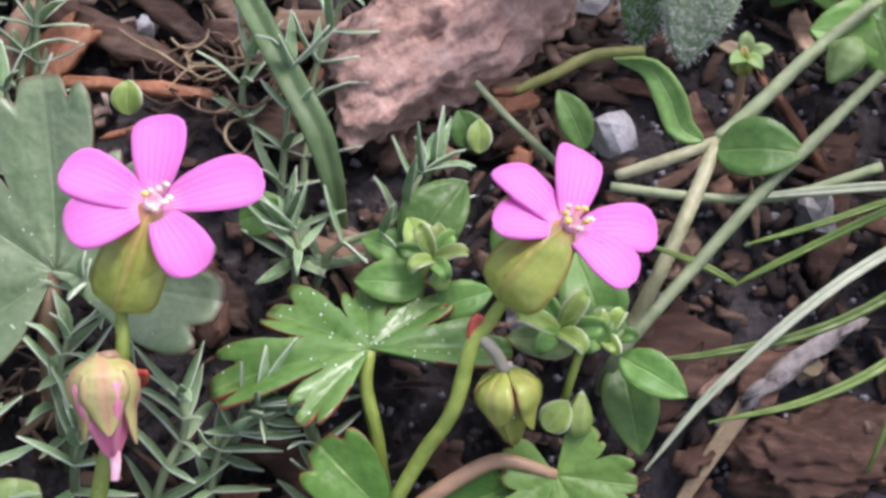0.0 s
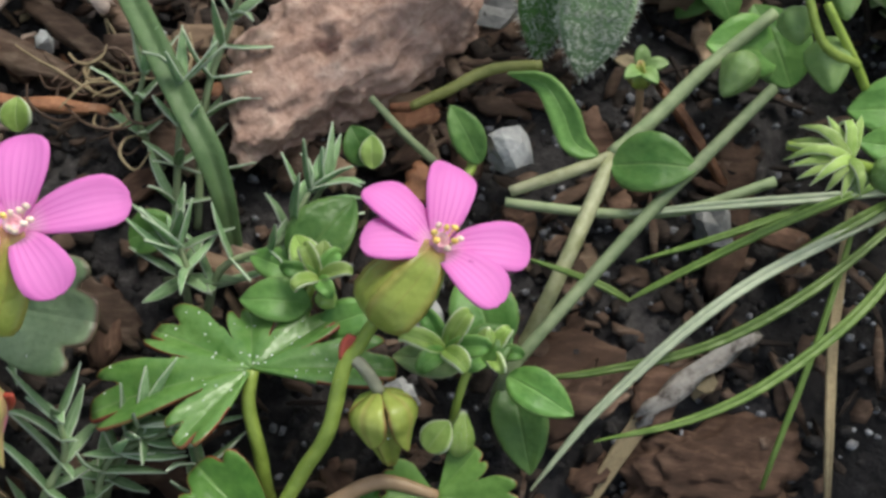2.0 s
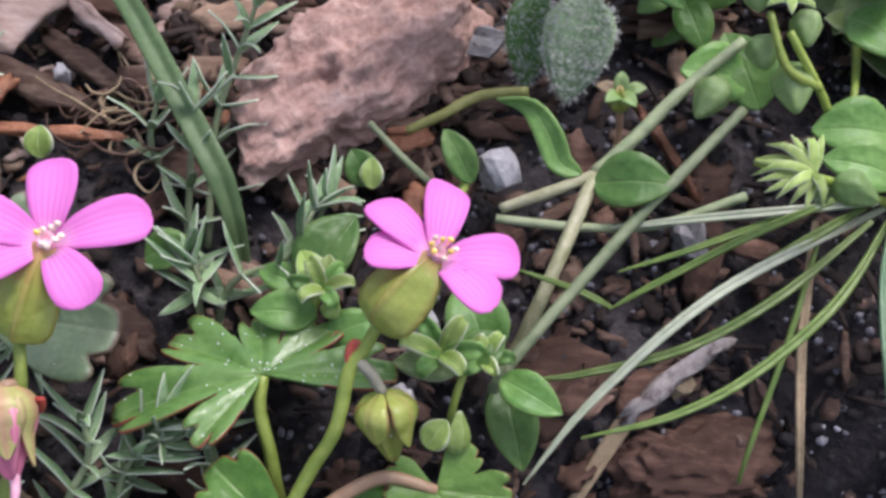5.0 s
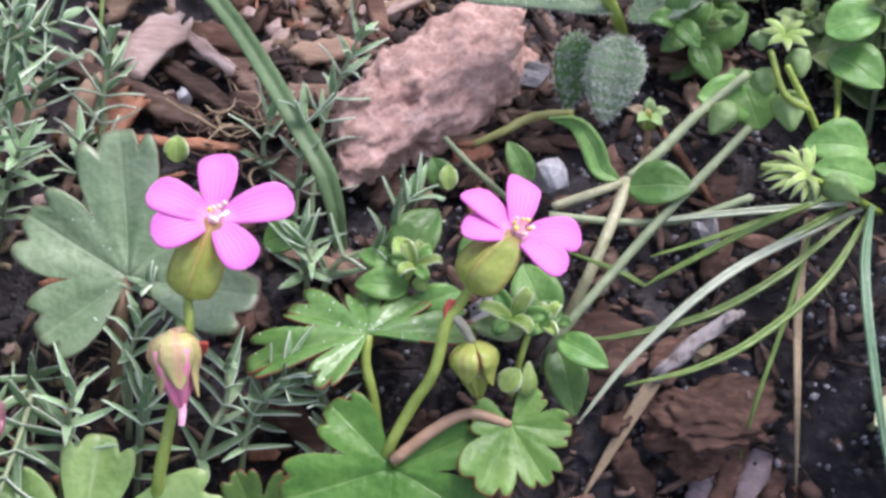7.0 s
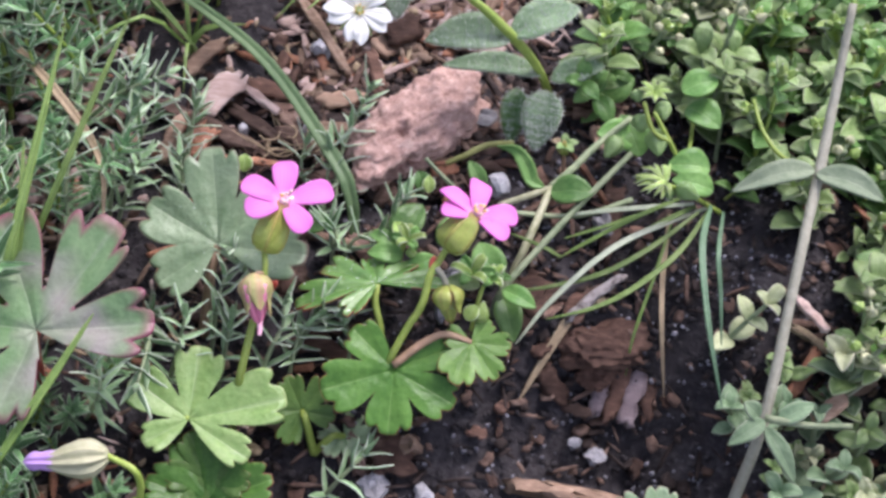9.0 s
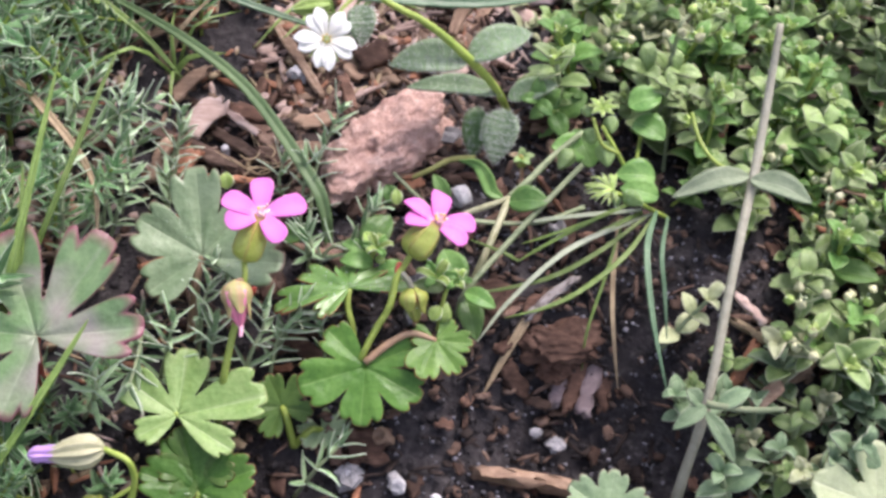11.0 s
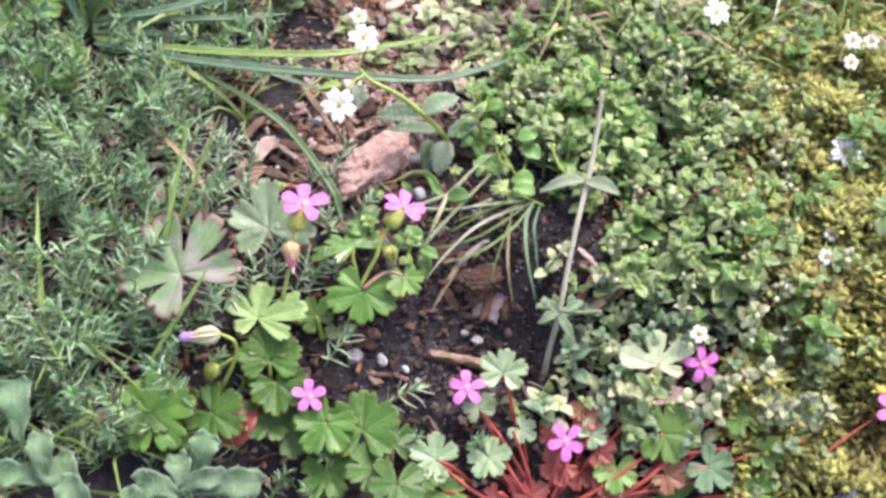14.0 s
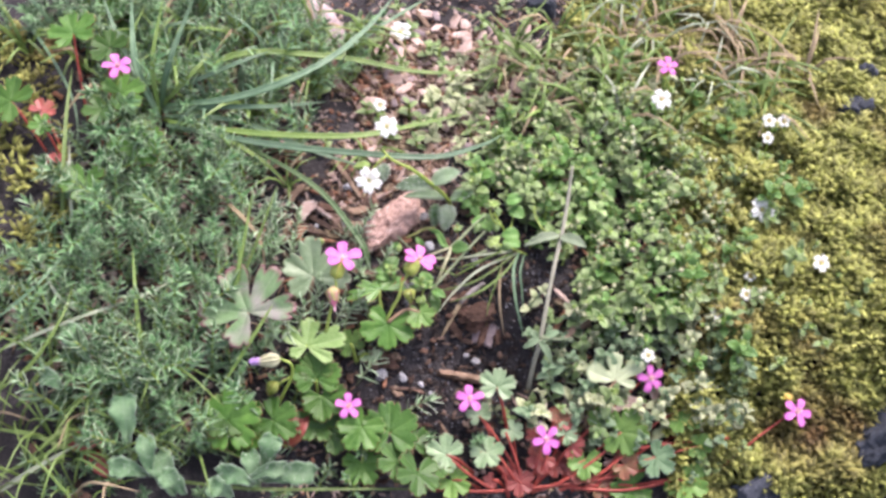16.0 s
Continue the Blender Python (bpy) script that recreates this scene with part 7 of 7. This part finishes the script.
strands = thing("tall_grass", (-92.1, -52.2, -16.7), "long thin grass strands lying over the mat", "grass")
for n, points in enumerate((
    [(-90.5, -53.9, -15.3), (-92.3, -33.4, -0.2), (-95.7, -12.9, 9.8), (-98.8, 4.9, 14.6)], [(-139.9, -29.8, -1.0), (-117.6, -22.0, 5.4), (-92.4, -11.6, 8.0), (-80.7, -0.4, 6.0)], [(-140.9, -19.6, 4.1), (-128.2, -9.7, 10.5), (-118.4, 9.3, 11.0)], [(-137.1, -54.0, -11.3), (-125.3, -56.4, -10.1), (-110.6, -60.5, -13.5), (-100.2, -57.6, -14.6)],
    [(-135.2, -67.9, -16.0), (-118.9, -61.9, -11.0), (-102.1, -50.6, -8.1), (-90.8, -39.6, -8.3)], [(-134.4, 7.0, 6.8), (-123.2, -11.3, 6.1), (-113.8, -16.7, 0.8)], [(-83.1, -41.2, -9.0), (-69.8, -30.1, 2.7), (-56.7, -27.0, 5.4)], [(-137.5, -43.4, -3.6), (-126.5, -36.2, 2.9), (-118.5, -22.3, 9.3), (-117.5, -8.2, 8.8)],
    [(-80.7, -67.8, -18.2), (-52.5, -71.1, -16.6), (-21.2, -69.3, -19.1), (9.1, -66.6, -23.7)], [(-135.1, -72.3, -19.4), (-123.7, -67.2, -12.8), (-108.7, -57.8, -10.6)], [(-163.4, 124.6, 6.0), (-145.0, 96.3, 12.0), (-131.9, 72.6, 12.0), (-127.8, 55.3, 6.0)], [(-146.9, 11.3, 7.2), (-133.7, -2.4, 9.8), (-124.6, -18.1, 2.5)],
    [(-127.1, 18.2, 5.5), (-127.8, 35.7, 15.9), (-129.5, 57.5, 22.0), (-131.0, 78.6, 24.0)], [(-122.7, 13.5, 5.3), (-124.6, 29.7, 13.8), (-127.6, 47.4, 18.0)], [(-55.1, 17.2, 3.4), (-52.1, 23.8, 11.7), (-51.7, 32.5, 13.8)], [(-132.5, -46.8, -8.8), (-123.1, -36.9, 0.6), (-111.3, -27.5, 3.7)],
)):
    grass_blade(strands, points, 1.1 if n % 3 else 1.5, (GRASS, GRASS_PALE, GRASS_BLUE, GRASS)[n % 4])
corner_red = thing("dock_leaf", (-105.7, -64.9, -21.0), "dark red withered leaf in the grass", "leaf")
for base, tip in ((((-114.5, -58.8, -12.9)), ((-100.1, -55.0, -11.7))), (((-109.2, -59.6, -15.2)), ((-96.6, -67.7, -19.0)))):
    oval(corner_red, base, tip, 7.0, REDLEAF)

for n, (x, y) in enumerate(spots(7, lambda x, y: within(x, y, -48, 62, 28, 22), 61, 9.0)):
    wild_tuft(x, y, 7, 16, GRASS, 300 + n, 1.1, 1.0, "short thin grass among the litter")

# White flowers on thin stalks.
def white_on_stalk(at, foot, size, seed, label="small white flower on a thin stalk"):
    ob = thing("chickweed_flower", foot, label, "wildflower", "white flowers")
    flower_stem(ob, at, foot, (1, 1, 2), 0.35)
    white_flower(ob, at, (0.1, -0.4, 0.9), size, seed)


for n, (at, foot, size) in enumerate((
    ((-12.6, 40.9, 37.9), ((-16.4, 65.1, -0.0)), 4.2), (((91.1, 73.8, 22.0)), ((96.6, 72.7, -0.0)), 4.2), ((127.5, 34.2, 6.0), ((128.5, 26.5, -0.4)), 4.8), ((118.8, 5.3, 4.0), ((111.8, -6.4, -4.7)), 2.4),
    (((134.4, 72.0, 14.0)), ((136.6, 68.4, -0.0)), 3.0), (((140.2, 71.9, 14.0)), ((141.2, 68.6, -0.0)), 2.8), (((133.1, 64.7, 12.0)), ((133.3, 62.4, -0.0)), 2.6), (((-8.7, 112.6, 16.0)), ((-7.0, 112.0, -0.0)), 4.6),
    (((116.0, -2.9, 4.0)), ((110.5, -9.5, -5.6)), 2.4), (((145.0, 10.2, 6.0)), ((146.2, 5.2, -2.1)), 3.4), (((79.2, -26.7, 0.0)), ((82.5, -27.8, -13.3)), 2.6), (((-15.6, 62.1, 26.0)), ((-14.0, 71.1, -0.0)), 2.6), (((105.1, -10.0, 2.0)), ((108.2, -14.4, -7.4)), 3.0),
)):
    white_on_stalk(at, foot, size, 60 + n)
far_pink = thing("cranesbill", (101.8, 88.2, -0.0), "single small pink cranesbill flower", "wildflower")
side_flower(far_pink, (93.9, 85.7, 28.0), (0.1, -0.2, 0.95), ((101.4, 88.2, -0.0)), 4.4, 33, 0)
yellow = thing("small_flower", (132.7, -37.4, -18.2), "tiny yellow flower in the moss", "wildflower")
part("flower_head", lump((129.1, -36.5, -9.0), (1.6, 1.6, 1.2), 3, detail=2), YELLOW, yellow)
flower_stem(yellow, ((129.5, -35.9, -10.0)), ((132.7, -37.4, -18.2)), (0, 0, 0), 0.3)

# Fallen red leaf under the cranesbill, straws and a bark chip at the mat's foot.
fallen = thing("dead_leaf", (-40.1, -48.3, -18.0), "dark red withered leaf under the cranesbill", "leaf")
oval(fallen, (-43.9, -55.9, -17.0), (-37.1, -42.8, -13.0), 9.0, REDLEAF, 0.2)
oval(fallen, (-42.1, -50.6, -17.0), (-35.5, -51.4, -15.0), 6.0, REDLEAF, 0.1)
for ends, wide, tint, what in ((((65.5, -41.1, -15.0), (75.9, -38.6, -13.0), (87.4, -35.1, -12.0)), 1.5, PALEWOOD, "pale dry twig by the cranesbill"), (((50.2, -18.4, -3.0), (55.6, -15.6, -1.0), (61.9, -10.3, -1.0)), 2.6, WOOD, "reddish bark chip at the mat's foot"), (((48.1, -2.3, 4.0), (53.4, -5.9, 0.0), (58.7, -10.5, -2.0)), 1.2, PALEWOOD, "thin pale twig by the tall stalk")):
    chip(ends, wide, 0.8, tint, what, 230 + len(what))

# ---- loose litter over the whole bed ----
shapes = [(slab((9, 3.4, 1.0), 61, 7, 4), BARK), (slab((6, 2.6, 0.9), 62, 7, 4), BARK), (slab((12, 1.6, 0.8), 63, 7, 3), WOOD), (slab((5, 3.0, 0.8), 64, 6, 4), WOOD), (slab((8, 1.2, 0.7), 65, 7, 3), NEEDLE), (slab((4, 2.2, 1.0), 66, 5, 3), BARK), (slab((7, 2.2, 0.6), 67, 6, 4), NEEDLE)]
chips = [mesh_object("bark_chip", g, m) for g, m in shapes]
for ob in chips:
    tagged(ob, "brown splinter of bark in the litter", "bark chip", "bark litter")
pale = [mesh_object("wood_chip", slab(size, 90 + k, 8, 4), m) for k, (size, m) in enumerate((((13, 4.0, 1.0), PALEWOOD), ((9, 5.0, 1.2), PALEWOOD), ((16, 2.4, 1.0), WOOD), ((8, 3.0, 1.0), SLATY), ((7, 4.0, 0.8), PALEWOOD)))]
for ob in pale:
    tagged(ob, "bleached wood chip in the litter", "wood chip", "wood chips")
r = random.Random(19)
for n, (x, y) in enumerate(spots(120, lambda x, y: within(x, y, 14, 104, 50, 40) or (within(x, y, -12, 52, 20, 18) and r.random() < 0.2), 24, 3.5)):
    s = r.uniform(0.5, 1.1)
    m = Matrix.LocRotScale(Vector((x, y, ground_z(x, y) + r.uniform(0.2, 1.6))) * MM, Euler((radians(r.uniform(-18, 18)), radians(r.uniform(-14, 14)), r.uniform(0, 6.28))), Vector((s, s, s)))
    if n < len(pale):
        pale[n].matrix_basis = m
    else:
        copy_thing(pale[n % len(pale)], m).matrix_basis = m
r = random.Random(11)
for n, (x, y) in enumerate(spots(250, lambda x, y: within(x, y, -22, 22, 34, 52) or in_litter(x, y) or within(x, y, -46, 64, 28, 22) or r.random() < 0.15, 12, 2.6)):
    s = r.uniform(0.5, 1.15)
    m = Matrix.LocRotScale(Vector((x, y, ground_z(x, y) + r.uniform(0.0, 1.0))) * MM, Euler((radians(r.uniform(-22, 22)), radians(r.uniform(-16, 16)), r.uniform(0, 6.28))), Vector((s, s, s)))
    v = chips[n % len(chips)]
    if n < len(chips):
        v.matrix_basis = m
    else:
        copy_thing(v, m).matrix_basis = m

r = random.Random(37)
for n, (x, y) in enumerate(spots(90, lambda x, y: within(x, y, 72, 48, 40, 48) and in_chickweed(x, y), 37, 4.0)):
    s = r.uniform(0.35, 0.75)
    m = Matrix.LocRotScale(Vector((x, y, ground_z(x, y) + r.uniform(2.0, 8.0))) * MM, Euler((radians(r.uniform(-25, 25)), radians(r.uniform(-25, 25)), r.uniform(0, 6.28))), Vector((s, s, s)))
    copy_thing(chips[(2, 4, 6)[n % 3]], m).matrix_basis = m

r = random.Random(39)
for n, (x, y) in enumerate(spots(46, lambda x, y: within(x, y, 74, -38, 36, 17), 39, 4.0)):
    s = r.uniform(0.4, 0.8)
    m = Matrix.LocRotScale(Vector((x, y, ground_z(x, y) + r.uniform(0.4, 2.5))) * MM, Euler((radians(r.uniform(-20, 20)), radians(r.uniform(-20, 20)), r.uniform(0, 6.28))), Vector((s, s, s)))
    copy_thing(pale[(0, 2, 4)[n % 3]], m).matrix_basis = m

shreds = [mesh_object("bark_shred", slab(size, 140 + k, 8, 4, 0.3), m) for k, (size, m) in enumerate((((8, 2.6, 1.0), SHRED), ((5, 2.8, 1.1), BARK), ((11, 1.3, 0.8), SHRED), ((6, 1.6, 0.9), BARK)))]
for ob in shreds:
    tagged(ob, "dark rotten bark shred on the soil", "bark shred", "bark litter")
r = random.Random(29)
for n, (x, y) in enumerate(spots(210, lambda x, y: in_pocket(x, y) or within(x, y, 30, -30, 40, 18) or (within(x, y, 80, 30, 50, 60) and x > 52), 29, 2.6)):
    s = r.uniform(0.3, 0.9)
    m = Matrix.LocRotScale(Vector((x, y, ground_z(x, y) + r.uniform(-0.2, 0.8))) * MM, Euler((radians(r.uniform(-25, 25)), radians(r.uniform(-20, 20)), r.uniform(0, 6.28))), Vector((s, s, s)))
    if n < len(shreds):
        shreds[n].matrix_basis = m
    else:
        copy_thing(shreds[n % len(shreds)], m).matrix_basis = m


def litter_stuff():
    """Crumbs, needles and dry shreds too small to count."""
    r, g = random.Random(13), []
    kinds = [slab((3.2, 0.9, 0.4), 71, 4, 3), slab((1.6, 1.2, 0.6), 72, 4, 3), slab((6.0, 0.5, 0.35), 73, 5, 3), slab((2.2, 1.4, 0.5), 74, 4, 3)]
    for n, (x, y) in enumerate(spots(7500, lambda x, y: within(x, y, 10, 45, 130, 130), 14, 0.0) + spots(2400, in_litter, 15, 0.0) + spots(1800, in_silver, 16, 0.0)):
        m = Matrix.LocRotScale(Vector((x, y, ground_z(x, y) + r.uniform(-0.2, 0.7))), Euler((r.uniform(-0.4, 0.4), r.uniform(-0.4, 0.4), r.uniform(0, 6.28))), Vector((1, 1, 1)) * (r.uniform(0.5, 1.2) if n < 7500 else r.uniform(0.9, 2.0)))
        g.append((moved(kinds[n % 4], m), within(x, y, 10, 0, 52, 46)))
    return g


bits = litter_stuff()
near_bits, far_bits = [g for g, near in bits if near], [g for g, near in bits if not near]
for name, material, chosen in (("bark_crumbs", BARK, far_bits[::4]), ("leaf_mould", DUFF, near_bits[::2]), ("bark_fibres", SHRED, near_bits[1::2]), ("wood_crumbs", WOOD, far_bits[1::4]), ("pale_crumbs", PALEWOOD, far_bits[2::4]), ("dry_needles", NEEDLE, far_bits[3::8]), ("straw_crumbs", STRAW, far_bits[7::8])):
    tagged(mesh_object(name, joined(chosen), material), "fine dry litter strewn over the soil", "litter", kind="stuff")


def soil_crumbs():
    """Rounded crumbs of soil over the open ground."""
    r, g = random.Random(17), []
    kinds = [lump((0, 0, 0), (0.9, 0.8, 0.7), 80 + k, detail=1, rough=0.5) for k in range(4)]
    for n, (x, y) in enumerate(spots(4200, lambda x, y: within(x, y, 8, 0, 70, 62), 18, 0.0)):
        m = Matrix.LocRotScale(Vector((x, y, ground_z(x, y) + r.uniform(-0.8, 0.5))), Euler((r.uniform(0, 6), r.uniform(0, 6), 0)), Vector((1, 1, 1)) * r.uniform(0.25, 0.5 + 0.6 * r.random()))
        g.append(moved(kinds[n % 4], m))
    return joined(g)


tagged(mesh_object("soil_grains", soil_crumbs(), SOIL), "loose dark soil crumbs on the ground", "soil", kind="stuff")


def grit():
    """Fine grey grit in the dark soil."""
    r, g = random.Random(23), []
    kinds = [lump((0, 0, 0), (0.42, 0.36, 0.3), 180 + k, detail=1, rough=0.6) for k in range(4)]
    for n, (x, y) in enumerate(spots(1500, lambda x, y: within(x, y, 24, 4, 46, 50), 28, 0.0)):
        m = Matrix.LocRotScale(Vector((x, y, ground_z(x, y) + r.uniform(-0.4, 0.5))), Euler((r.uniform(0, 6), r.uniform(0, 6), 0)), Vector((1, 1, 1)) * r.uniform(0.4, 1.2))
        g.append(moved(kinds[n % 4], m))
    return joined(g)


tagged(mesh_object("grit", grit(), GRIT), "fine blue-grey grit in the soil", "grit", kind="stuff")
